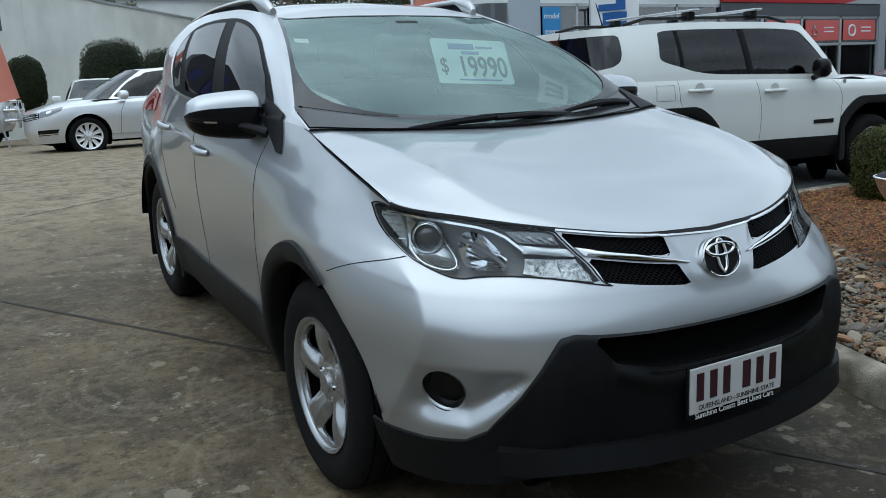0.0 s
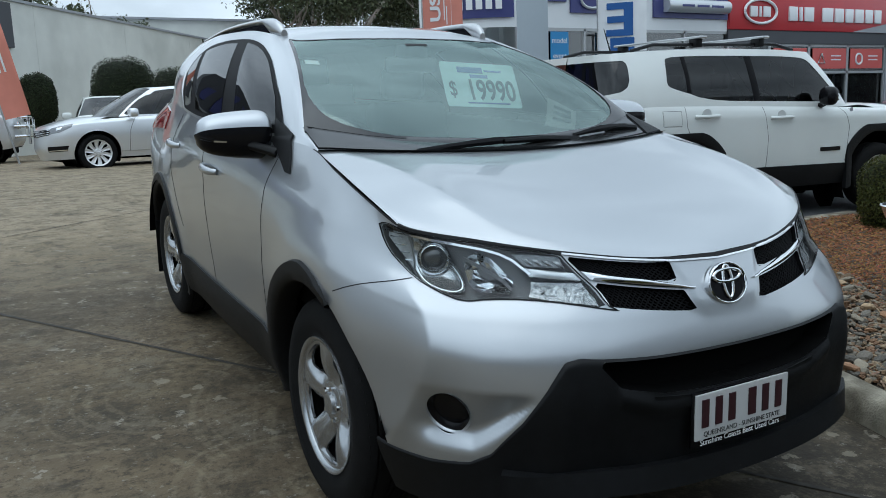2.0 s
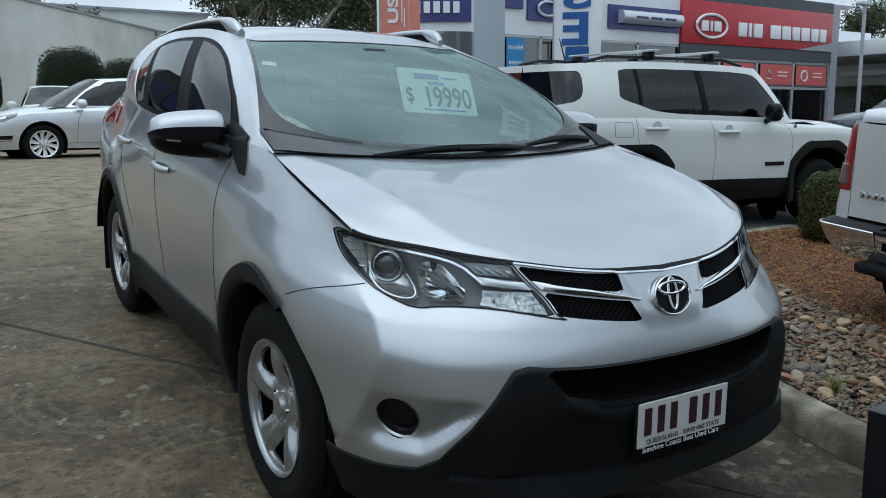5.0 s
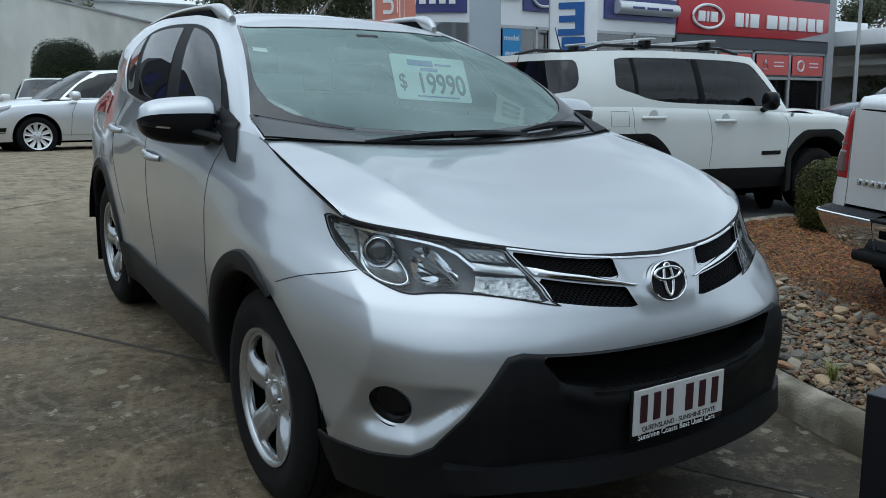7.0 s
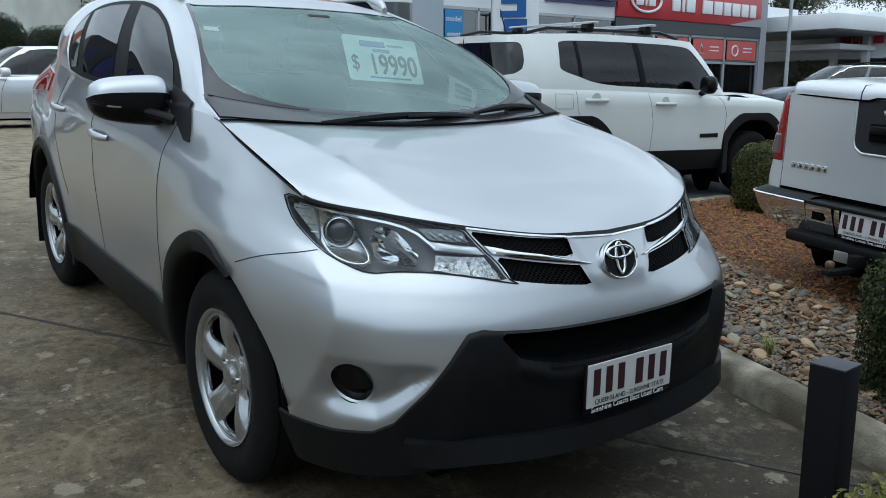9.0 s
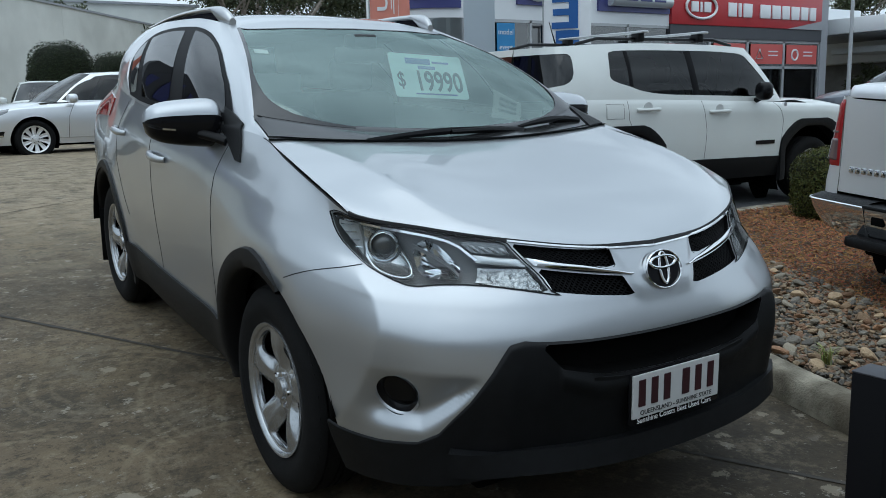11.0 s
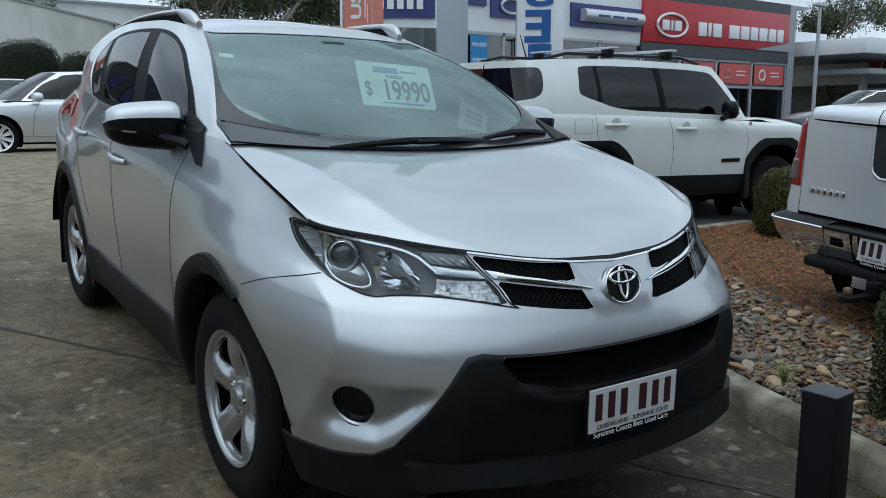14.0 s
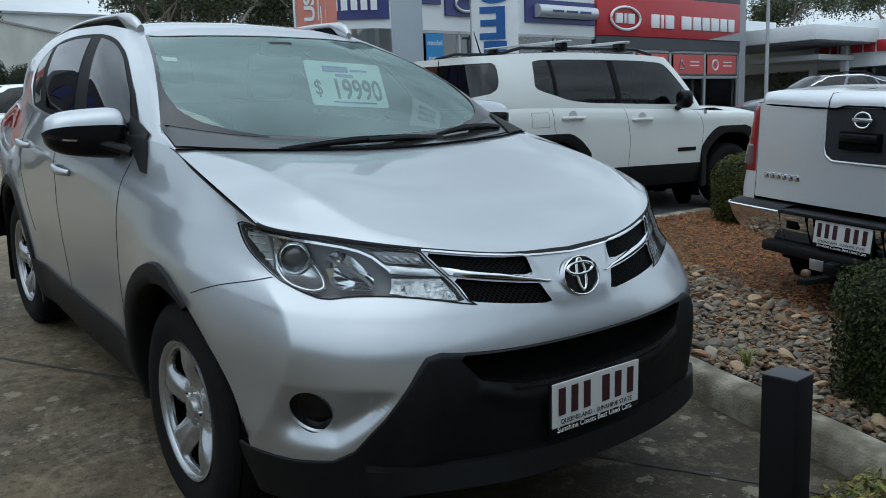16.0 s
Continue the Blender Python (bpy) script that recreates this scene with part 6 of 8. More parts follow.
bm = bmesh.new()
grid(bm, flat_fn, steps(-.775, .775, 44), [.70, .705] + steps(.72, 1.285, 24))
part("tailgate", bm, ute_silver, ute, "silver tailgate", sharp=50)
for sx in (-1, 1):
    bm = bmesh.new()
    grid(bm, lambda f, z: tail_fn(sx * (across(.780, z) * (1 - f) + f), z), steps(0, 1, 18), steps(.56, 1.285, 26))
    part("tray_corner", bm, ute_silver, ute, "silver corner of the tray", sharp=50)
    for name, z0, z1, mat, off in (("tail_lamp", .855, 1.265, bpy.data.materials["tail_lamp_red"], .012), ("reversing_lamp", .885, 1.03, smoked, .019), ("lamp_divider", 1.06, 1.075, smoked, .018)):
        bm = bmesh.new()
        inner = lambda z: sx * across(.785 - .05 * max(0, z - 1.0), z)
        rows = []
        for z in steps(z0, z1, 14):
            k0 = inner(z) + sx * (.012 if name != "tail_lamp" else 0)
            k1 = sx * (.985 if name == "tail_lamp" else .975)
            row = []
            for f in steps(0, 1, 12):
                k = k0 + (k1 - k0) * f
                e = 1 if .01 < f < .99 and z0 + .002 < z < z1 - .002 else .2
                row.append(bm.verts.new(tail_fn(k, z) + Vector((sx * off * e * abs(k) ** 4, -off * e, 0))))
            rows.append(row)
        for p, q in zip(rows, rows[1:]):
            for i in range(12):
                bm.faces.new((p[i], p[i + 1], q[i + 1], q[i]))
        part(name, bm, mat, ute, {"tail_lamp": "tall red tail lamp", "reversing_lamp": "smoked clear section of the lamp"}.get(name, ""), sharp=60)
    bm = bmesh.new()
    vv = grid(bm, lambda u, v: Vector((sx * (half_width(.42 + .865 * v) + .004 * math.sin(math.pi * v)), .20 + u, .42 + .865 * v)), steps(0, 1.65, 60), steps(0, 1, 24))
    arch_open(bm, vv, (.95,), .37, .45)
    part("tray_side", bm, ute_silver, ute, "silver tray side", sharp=50)
    bm = bmesh.new()
    revolve(bm, [(sx * .90, .46), (sx * .5, .46), (sx * .5, .03)], 28, "X")
    bmesh.ops.translate(bm, vec=(0, .95, .37), verts=bm.verts)
    bmesh.ops.delete(bm, geom=[f for f in bm.faces if f.calc_center_median().z < .12], context="FACES")
    part("wheel_well", bm, void, ute)


# lid over the tray, its lip folded down over the tailgate, with a raised notch in the middle
def lip_z(x):
    a = abs(x + .015)
    return 1.274 + (.02 * max(0, a - .3)) + .016 * max(0, min(1, (.17 - a) / .05))


def lid_fn(u, v):
    """u across -1..1; v 0 at the lip's lower edge, .12 at its top, then forward."""
    x = .845 * u
    edge = max(0, (abs(u) - .86) / .14)
    top = 1.352 - .045 * edge ** 2
    if v <= .12:
        f = v / .12
        return Vector((x, -.012 + .05 * u * u + .10 * edge ** 2 + .022 * f ** 2.5, lip_z(x) + (top - lip_z(x)) * f))
    f = (v - .12) / .88
    return Vector((x * (1 - .02 * f), .02 + .05 * u * u + .10 * edge ** 2 * (1 - f) + 1.72 * f, top + .006 * min(1, f * 30) + .03 * math.sin(math.pi * f)))


bm = bmesh.new()
grid(bm, lid_fn, steps(-1, 1, 80), [0, .03, .06, .09, .11, .12, .125, .135, .16] + steps(.2, 1, 14))
part("tray_lid", bm, ute_silver, ute, "silver hard lid over the tray", sharp=50)
bm = bmesh.new()
sweep(bm, [lid_fn(u, v) + Vector((0, -.0015, 0)) for u, v in [(-.285, .0), (-.285, .06), (-.28, .12), (-.275, .3)]], .003, 6)
part("lid_seam", bm, void, ute)
bm = bmesh.new()
sweep(bm, [lid_fn(u, 0) + Vector((0, -.002, -.006)) for u in steps(-.9, .9, 90)], .0055, 6)
part("lid_gap", bm, void, ute, "dark gap between the lid and the tailgate")
for sx in (-1, 1):
    bm = bmesh.new()
    grid(bm, lambda u, v: Vector((sx * (.845 - .02 * u), .19 + 1.55 * u, 1.25 + .06 * v)), steps(0, 1, 10), steps(0, 1, 2))
    part("lid_edge", bm, ute_silver, ute, sharp=50)
# near-black filler under the lid in place of shade
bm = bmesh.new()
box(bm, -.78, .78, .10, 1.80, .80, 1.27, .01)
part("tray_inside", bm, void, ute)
# black panel round the handle, with its bright edge
bm = bmesh.new()
rows = []
for z in steps(.978, 1.276, 20):
    left = min(-.20, -.255 + .06 * max(0, (1.03 - z) / .055) ** 2)
    right = -left
    rows.append([bm.verts.new(flat_fn(left + (right - left) * f, z) + Vector((0, -.006, 0))) for f in steps(0, 1, 24)])
for p, q in zip(rows, rows[1:]):
    for i in range(24):
        bm.faces.new((p[i], p[i + 1], q[i + 1], q[i]))
part("handle_surround", bm, material("grey_black_plastic", (.022, .023, .026), rough=.5, vary=.15, scale=30, spec=.35), ute, "black panel round the tailgate handle", sharp=60)
bm = bmesh.new()
EDGE = [(-.262, 1.27), (-.262, 1.04), (-.25, 1.0), (-.205, .97), (.205, .97), (.25, 1.0), (.262, 1.04), (.262, 1.27)]
sweep(bm, [flat_fn(x, z) + Vector((0, -.004, 0)) for x, z in along(EDGE, 80)], .0085, 8)
part("surround_edge", bm, material("bright_silver_trim", (.66, .67, .68), rough=.25, metal=.4, coat=.6), ute, "raised bright edge", sharp=60)
bm = bmesh.new()
box(bm, -.15, .11, -.020, .01, 1.045, 1.145, .006)
part("handle_recess", bm, void, ute)
bm = bmesh.new()
box(bm, -.14, .10, -.036, -.01, 1.088, 1.138, .010)
part("tailgate_handle", bm, gloss_black, ute, "black tailgate handle")
bm = bmesh.new()
sweep(bm, [(.050 * math.cos(a), -.026, 1.213 + .042 * math.sin(a)) for a in steps(0, 2 * math.pi, 40)], .0075, 8)
box(bm, -.062, .062, -.034, -.022, 1.202, 1.224, .003)
part("badge", bm, chrome, ute, "round chrome badge with a cross bar")
for k in range(6):
    x = -.70 + .048 * k
    bm = bmesh.new()
    box(bm, x, x + .034, flat_fn(x, .84).y - .008, flat_fn(x, .84).y + .002, .825, .862, .003)
    part("badge_bar", bm, chrome, ute, "small chrome bar in place of lettering")
for k in range(3):
    bm = bmesh.new()
    box(bm, .44 + .05 * k, .475 + .05 * k, flat_fn(.5, .84).y - .008, flat_fn(.5, .84).y + .002, .815, .86, .003)
    part("badge_bar", bm, chrome, ute, "small chrome bar in place of lettering")
# step bumper
for sx in (-1, 1):
    def end(a, v, sx=sx):
        """a 0 inner to 1 wrapped round the corner; v 0 bottom to 1 top."""
        x = .445 + .475 * math.sin(min(1, a * 1.2) * math.pi / 2) ** .9
        y = -.115 + .03 * a + .55 * max(0, a - .5) ** 1.6
        return Vector((sx * (x - .05 * (1 - v) * a), y + .085 * (1 - v) ** 1.2 - .012 * math.sin(math.pi * v), .455 + .20 * v + .12 * a * a * (1 - v)))
    bm = bmesh.new()
    grid(bm, end, steps(0, 1, 24), steps(0, 1, 12))
    part("bumper_end", bm, chrome, ute, "polished chrome bumper end", sharp=50)
    bm = bmesh.new()
    grid(bm, lambda u, v, e=end: Vector((e(u, 1).x * (1 - .04 * v), e(u, 1).y + v * .24 * (1 - .5 * u * u), .659 + .012 * math.sin(math.pi * min(1, v * 1.4)) + .03 * v)), steps(0, 1, 20), steps(0, 1, 6))
    part("step_pad", bm, plastic, ute, "black step pad on the bumper", sharp=50)
    bm = bmesh.new()
    sweep(bm, [end(a, 1) + Vector((0, -.004, 0)) for a in steps(0, 1, 24)], .007, 6)
    part("bumper_edge", bm, chrome, ute, "bright bumper edge")
    bm = bmesh.new()
    grid(bm, lambda u, v: Vector((sx * (.20 + .25 * u), -.112 + .062 * (1 - v) ** 1.2 - .006 * math.sin(math.pi * v), .478 + .172 * v)), steps(0, 1, 10), steps(0, 1, 8))
    part("bumper_inner", bm, chrome, ute, "chrome inner bumper panel", sharp=60)
    bm = bmesh.new()
    box(bm, sx * .35 - .042, sx * .35 + .042, -.108, -.085, .560, .610, .006)
    part("bumper_slot", bm, void, ute)
    bm = bmesh.new()
    sweep(bm, [(sx * .448, -.118 + .066 * (1 - f), .470 + .185 * f) for f in steps(0, 1, 8)], .007, 6)
    part("bumper_rib", bm, chrome, ute, "bright rib beside the bumper end")
    bm = bmesh.new()
    sweep(bm, [(sx * .245, -.114 + .062 * (1 - f), .480 + .165 * f) for f in steps(0, 1, 8)], .009, 6)
    part("bumper_seam", bm, void, ute)
bm = bmesh.new()
box(bm, -.46, .46, -.118, .06, .645, .668, .008)
part("upper_step", bm, plastic, ute, "black upper step")
bm = bmesh.new()
box(bm, -.55, .55, -.135, .05, .405, .472, .02)
part("lower_step", bm, plastic, ute, "black lower step")
# near-black box that paints the shade below the tailgate
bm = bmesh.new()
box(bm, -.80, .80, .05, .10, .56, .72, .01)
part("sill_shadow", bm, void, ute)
number_plate(UTE @ pose(0, -.108, .575, -4, 0, 0), owner="a chrome step bumper")
# tow bar
bm = bmesh.new()
box(bm, -.035, .035, -.20, .3, .36, .43, .006)
part("tow_receiver", bm, plastic, ute, "black tow bar receiver")
bm = bmesh.new()
box(bm, -.03, .03, -.40, -.18, .335, .365, .006)
part("tow_tongue", bm, plastic, ute, "black tow tongue")
bm = bmesh.new()
tube(bm, (0, -.37, .29), (0, -.37, .385), .014)
lump(bm, (0, -.37, .395), (.023, .023, .023))
part("tow_ball", bm, material("rusty_steel", (.16, .10, .07), rough=.6, metal=.5, vary=.3, scale=60), ute, "rusty tow ball")
bm = bmesh.new()
box(bm, -.055, .035, -.285, -.280, .40, .46, .002, m=None)
part("tow_plate", bm, satin, ute, "small bright rating plate")
# cab
C_BELT = [(0, 0, 4.05, 1.12), (.5, .5, 4.0, 1.12), (.9, .80, 3.85, 1.10), (1, .85, 3.7, 1.10), (1.5, .88, 2.7, 1.12), (2, .88, 1.9, 1.14), (2.4, .7, 1.82, 1.15), (3, 0, 1.80, 1.15)]
C_TOP = [(0, 0, 3.35, 1.76), (.5, .4, 3.33, 1.755), (.9, .62, 3.25, 1.74), (1, .66, 3.15, 1.74), (1.5, .69, 2.6, 1.77), (2, .68, 2.05, 1.75), (2.4, .5, 1.95, 1.74), (3, 0, 1.93, 1.745)]
c_cab = cabin_maker(C_BELT, C_TOP, .03)
C_PANES = [[(1.06, .06), (1.48, .06), (1.46, .85), (1.12, .85)], [(1.52, .06), (1.9, .08), (1.88, .84), (1.54, .85)]]
joined("cab_frame", lambda bm, m: grid(bm, c_cab, steps(.9, 2.5, 60), steps(0, 1, 20), m, C_PANES), ute_silver, ute, sharp=50)
joined("cab_roof", lambda bm, m: grid(bm, lambda a, b: c_cab(a, 1).lerp(c_cab(3 - a, 1), b) + Vector((0, 0, .03 * math.sin(math.pi * b))), steps(0, 1, 12), steps(0, 1, 12), m), ute_silver, ute, sharp=50)
joined("cab_glass", lambda bm, m: grid(bm, c_cab, steps(0, .9, 10), steps(0, 1, 8), m), car_glass, ute)
joined("rear_glass", lambda bm, m: grid(bm, c_cab, steps(2.5, 3, 8), steps(.1, .95, 8), m), dark_tint, ute)
for m in (False, True):
    for pane in C_PANES:
        bm = bmesh.new()
        grid(bm, lambda u, v: c_cab(u, v) + Vector((.004 * (-1 if False else 1), 0, 0)), steps(min(p[0] for p in pane), max(p[0] for p in pane), 8), steps(min(p[1] for p in pane), max(p[1] for p in pane), 6), m)
        part("side_window", bm, dark_tint, ute, "dark side window")
U_LINES = [(0, .1, ((0, .84), (4, .84)), ((0, .4), (1, .36), (2, .36), (3, .4))), (.3, .0, ((0, .89), (4, .89)), ((0, .55), (1, .52), (2, .52), (3, .52))), (.7, .02, ((0, .90), (4, .90)), ((0, .85), (1, .86), (2, .86), (3, .86))), (1, .08, ((0, .84), (4, .87)), ((0, 1.05), (1, 1.09), (2, 1.12), (3, 1.12)))]
u_hull = shell_maker(.3, 3.05, -.85, 3.1, 3.4, 8, U_LINES)


def cab_body(bm, m):
    vv = grid(bm, lambda p, v: Vector((u_hull(p, v).x, 4.15 - u_hull(p, v).y + .0, u_hull(p, v).z)), steps(0, 2.4, 100), steps(0, 1, 24), m)
    arch_open(bm, vv, (4.15,), .37, .45)


joined("cab_body", cab_body, ute_silver, ute, sharp=50)
joined("bonnet", lambda bm, m: grid(bm, lambda a, b: Vector((u_hull(a, 1).x, 4.15 - u_hull(a, 1).y, u_hull(a, 1).z)).lerp(c_cab(.9 * a, 0), b) + Vector((0, 0, .05 * math.sin(math.pi * b))), steps(0, 1, 14), steps(0, 1, 12), m), ute_silver, ute, sharp=50)
w0 = build_wheel("wheel", .37, .215, .24, 6, ute, satin)
w0.matrix_basis = pose(-.78, .95, .37, 0, 0, 0)
for x, y, t in ((.78, .95, 180), (-.78, 4.15, 0), (.78, 4.15, 180)):
    copy_thing(w0, pose(x, y, .37, 0, 0, t))
# plain block, underbody shade put into its near-black colour
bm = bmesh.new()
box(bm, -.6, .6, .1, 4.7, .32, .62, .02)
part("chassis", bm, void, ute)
for sx in (-1, 1):
    bm = bmesh.new()
    sweep(bm, [(sx * .55, 1.72, 1.33), (sx * .55, 1.62, 1.50), (sx * .52, 1.60, 1.66), (0, 1.60, 1.70)], .035, 10)
    part("sports_bar", bm, gloss_black, ute, "black sports bar")

# ---- garden bed, kerb, bollard ----
def chips(name, mat, n, area, size, seed, label, parent=None, kind="stuff", category="ground cover", lift=0.0):
    """Many small flat slivers lying about, in one mesh."""
    rnd = random.Random(seed)
    vs, fs = [], []
    for _ in range(n):
        x, y, z = area(rnd)
        a, t = rnd.uniform(0, 6.28), rnd.uniform(-.5, .5)
        l, w = size * rnd.uniform(.5, 1.5), size * rnd.uniform(.12, .35)
        d = Vector((math.cos(a), math.sin(a), t)).normalized() * l / 2
        s = Vector((-math.sin(a), math.cos(a), rnd.uniform(-.6, .6))).normalized() * w / 2
        o = Vector((x, y, z + lift + rnd.uniform(0, .02)))
        k = len(vs)
        vs += [o - d - s, o + d - s, o + d + s, o - d + s, o + Vector((0, 0, w * .5))]
        fs += [(k, k + 1, k + 4), (k + 1, k + 2, k + 4), (k + 2, k + 3, k + 4), (k + 3, k, k + 4)]
    me = bpy.data.meshes.new(name)
    me.from_pydata([tuple(v) for v in vs], [], fs)
    me.materials.append(mat)
    return tagged(new(name, me), label, category, kind=kind)


def island_vary(m, low, high, hue=.03):
    """Lets each separate piece of one mesh differ in brightness and hue."""
    t = m.node_tree
    b = t.nodes["Principled BSDF"]
    g = t.nodes.new("ShaderNodeNewGeometry")
    h = t.nodes.new("ShaderNodeHueSaturation")
    mr = t.nodes.new("ShaderNodeMapRange")
    mr.inputs["To Min"].default_value, mr.inputs["To Max"].default_value = low, high
    t.links.new(g.outputs["Random Per Island"], mr.inputs["Value"])
    t.links.new(mr.outputs[0], h.inputs["Value"])
    m2 = t.nodes.new("ShaderNodeMapRange")
    m2.inputs["To Min"].default_value, m2.inputs["To Max"].default_value = .5 - hue, .5 + hue
    w = t.nodes.new("ShaderNodeTexWhiteNoise")
    w.noise_dimensions = "1D"
    t.links.new(g.outputs["Random Per Island"], w.inputs["W"])
    t.links.new(w.outputs["Value"], m2.inputs["Value"])
    t.links.new(m2.outputs[0], h.inputs["Hue"])
    link = b.inputs["Base Color"].links
    if link:
        t.links.new(link[0].from_socket, h.inputs["Color"])
    else:
        h.inputs["Color"].default_value = b.inputs["Base Color"].default_value
    t.links.new(h.outputs[0], b.inputs["Base Color"])
    return m


def kerb_x(y):
    return 1.43 + .21 * y


soil = material("dark_soil", (.07, .055, .04), rough=.95, vary=.3, scale=14, bump=.6, bump_scale=60)
bm = bmesh.new()
rows = []
for y in steps(-4.2, 2.5, 40):
    rows.append([bm.verts.new((x, y, level(x, y) + .085 + .03 * noise.noise((x * 1.3, y * 1.3, 0)))) for x in steps(kerb_x(y) + .13, 7.0, 40)])
for a, b in zip(rows, rows[1:]):
    for k in range(40):
        bm.faces.new((a[k], a[k + 1], b[k + 1], b[k]))
bed = tagged(mesh_object("garden_bed", bm, soil), "raised garden bed of dark soil behind a kerb", "garden bed", kind="structure")

# kerb in cast lengths, with rounded nose
kerb = thing("kerb", "weathered pale concrete kerb beside the parking bay", "kerb", kind="structure")
for i in range(6):
    bm = bmesh.new()
    y0, y1 = -4.4 + 1.25 * i, -4.4 + 1.25 * (i + 1) - .001
    prof = ((0, -.06), (.0, .02), (.012, .105), (.028, .125), (.05, .132), (.13, .130), (.14, .10), (.14, -.06))
    rr = []
    for y in steps(y0, y1, 8):
        rr.append([bm.verts.new((kerb_x(y) - .03 + dx, y, level(kerb_x(y), y) + dz + .004 * noise.noise((y * 5, dx * 9, 3)))) for dx, dz in prof])
    for a, b in zip(rr, rr[1:]):
        for k in range(len(prof) - 1):
            bm.faces.new((a[k], a[k + 1], b[k + 1], b[k]))
    bm.faces.new(rr[0])
    bm.faces.new(rr[-1])
    part("kerb_length", bm, kerb_mat, kerb, sharp=40)
far_kerb = thing("kerb", "pale concrete kerb along the driveway", "kerb", kind="structure")
for i in range(5):
    bm = bmesh.new()
    x0 = 2.0 + 1.25 * i
    y = 2.52
    box(bm, x0, x0 + 1.24, y, y + .15, level(x0, y) - .05, level(x0 + .6, y) + .11, .02)
    part("kerb_length", bm, kerb_mat, far_kerb, sharp=40)

# asphalt drive behind the bed
bm = bmesh.new()
xs2, ys2 = steps(1.7, 70, 60), steps(2.68, 20.6, 30)
gv = [[bm.verts.new((x, y, level(x, y) + .006)) for y in ys2] for x in xs2]
for i in range(60):
    for j in range(30):
        bm.faces.new((gv[i][j], gv[i + 1][j], gv[i + 1][j + 1], gv[i][j + 1]))
tagged(mesh_object("road", bm, asphalt), "grey asphalt drive with faint dust", "road", kind="structure")

# stones
stone_mats = [material("river_stone_" + n, c, rough=.75, vary=.25, scale=25, bump=.3, bump_scale=60, per_piece=.38) for n, c in (("brown", (.20, .130, .072)), ("grey", (.22, .190, .140)), ("tan", (.34, .245, .145)), ("slate", (.12, .106, .085)), ("rust", (.24, .130, .066)))]
rnd = random.Random(5)
stone_meshes = []


def broken_stone(k, sub_levels):
    """A chipped pebble: a ball cut back by flat faces."""
    r = random.Random(100 + k)
    bm = bmesh.new()
    g = bmesh.ops.create_icosphere(bm, subdivisions=sub_levels, radius=1)
    cuts = [(Vector((r.gauss(0, 1), r.gauss(0, 1), r.gauss(0, 1))).normalized(), r.uniform(.55, .85)) for _ in range(9)]
    sx, sy, sz = r.uniform(.9, 1.35), r.uniform(.6, 1.0), r.uniform(.38, .6)
    for v in g["verts"]:
        for n, d in cuts:
            over = v.co.dot(n) - d
            if over > 0:
                v.co -= n * over
        v.co *= 1 + .06 * noise.noise(v.co * 3 + Vector((k * 7, 0, 0)))
        v.co = Vector((v.co.x * sx, v.co.y * sy, v.co.z * sz))
    me = bpy.data.meshes.new("stone")
    bm.to_mesh(me)
    bm.free()
    me.materials.append(stone_mats[k % 5])
    return me


stone_meshes = [broken_stone(k, 2) for k in range(20)]
small_meshes = [broken_stone(40 + k, 1) for k in range(10)]


def in_stones(r):
    y = r.uniform(-1.5, 1.0)
    return kerb_x(y) + .16 + r.uniform(0, 1) * (1.0 + .18 * (y + 1.5)), y


# a bed of smaller stones, joined, and the large ones on top
bm_v, bm_f, bm_m = [], [], []
for _ in range(6500):
    x, y = in_stones(rnd)
    me = small_meshes[rnd.randrange(10)]
    s = rnd.uniform(.013, .029)
    q = Matrix.Translation((x, y, level(x, y) + .10 + rnd.uniform(0, .015))) @ Euler((rnd.uniform(-.5, .5), rnd.uniform(-.5, .5), rnd.uniform(0, 6.3))).to_matrix().to_4x4() @ Matrix.Scale(s, 4)
    k = len(bm_v)
    bm_v += [tuple(q @ v.co) for v in me.vertices]
    bm_f += [tuple(k + i for i in p.vertices) for p in me.polygons]
    bm_m += [small_meshes.index(me) % 5] * len(me.polygons)
me = bpy.data.meshes.new("pebbles")
me.from_pydata(bm_v, [], bm_f)
for m in stone_mats:
    me.materials.append(m)
me.polygons.foreach_set("material_index", bm_m)
tagged(new("pebbles", me), "brown and grey river pebbles covering the garden bed", "pebbles", kind="stuff")
made_at = []
tries = 0
while len(made_at) < 290 and tries < 6000:
    tries += 1
    x, y = in_stones(rnd)
    s = rnd.choice((rnd.uniform(.020, .032), rnd.uniform(.028, .050)))
    if any((x - a) ** 2 + (y - b) ** 2 < ((s + c) * .72) ** 2 for a, b, c in made_at):
        continue
    made_at.append((x, y, s))
    ob = new("stone", stone_meshes[rnd.randrange(20)])
    ob.parent = bed
    ob.matrix_basis = Matrix.Translation((x, y, level(x, y) + .115 + s * .25)) @ Euler((rnd.uniform(-.4, .4), rnd.uniform(-.4, .4), rnd.uniform(0, 6.3))).to_matrix().to_4x4() @ Matrix.Scale(s, 4)

mulch = island_vary(material("bark_mulch", (.25, .110, .040), rough=.9), .35, 1.5, .03)


def in_mulch(r):
    while True:
        x, y = r.uniform(2.2, 5.8), r.uniform(-.6, 2.5)
        lim = kerb_x(y) + .10 + (1.0 + .18 * (y + 1.5))
        if x > lim - .12 + r.uniform(-.1, .1) or y > .95:
            return x, y, level(x, y) + .10


chips("bark_mulch", mulch, 30000, in_mulch, .032, 9, "reddish brown bark mulch in the garden bed")
leaf_litter = island_vary(material("dry_leaves", (.16, .11, .07), rough=.9), .5, 1.6)


def in_gaps(r):
    x, y = in_stones(r)
    return x, y, level(x, y) + .11


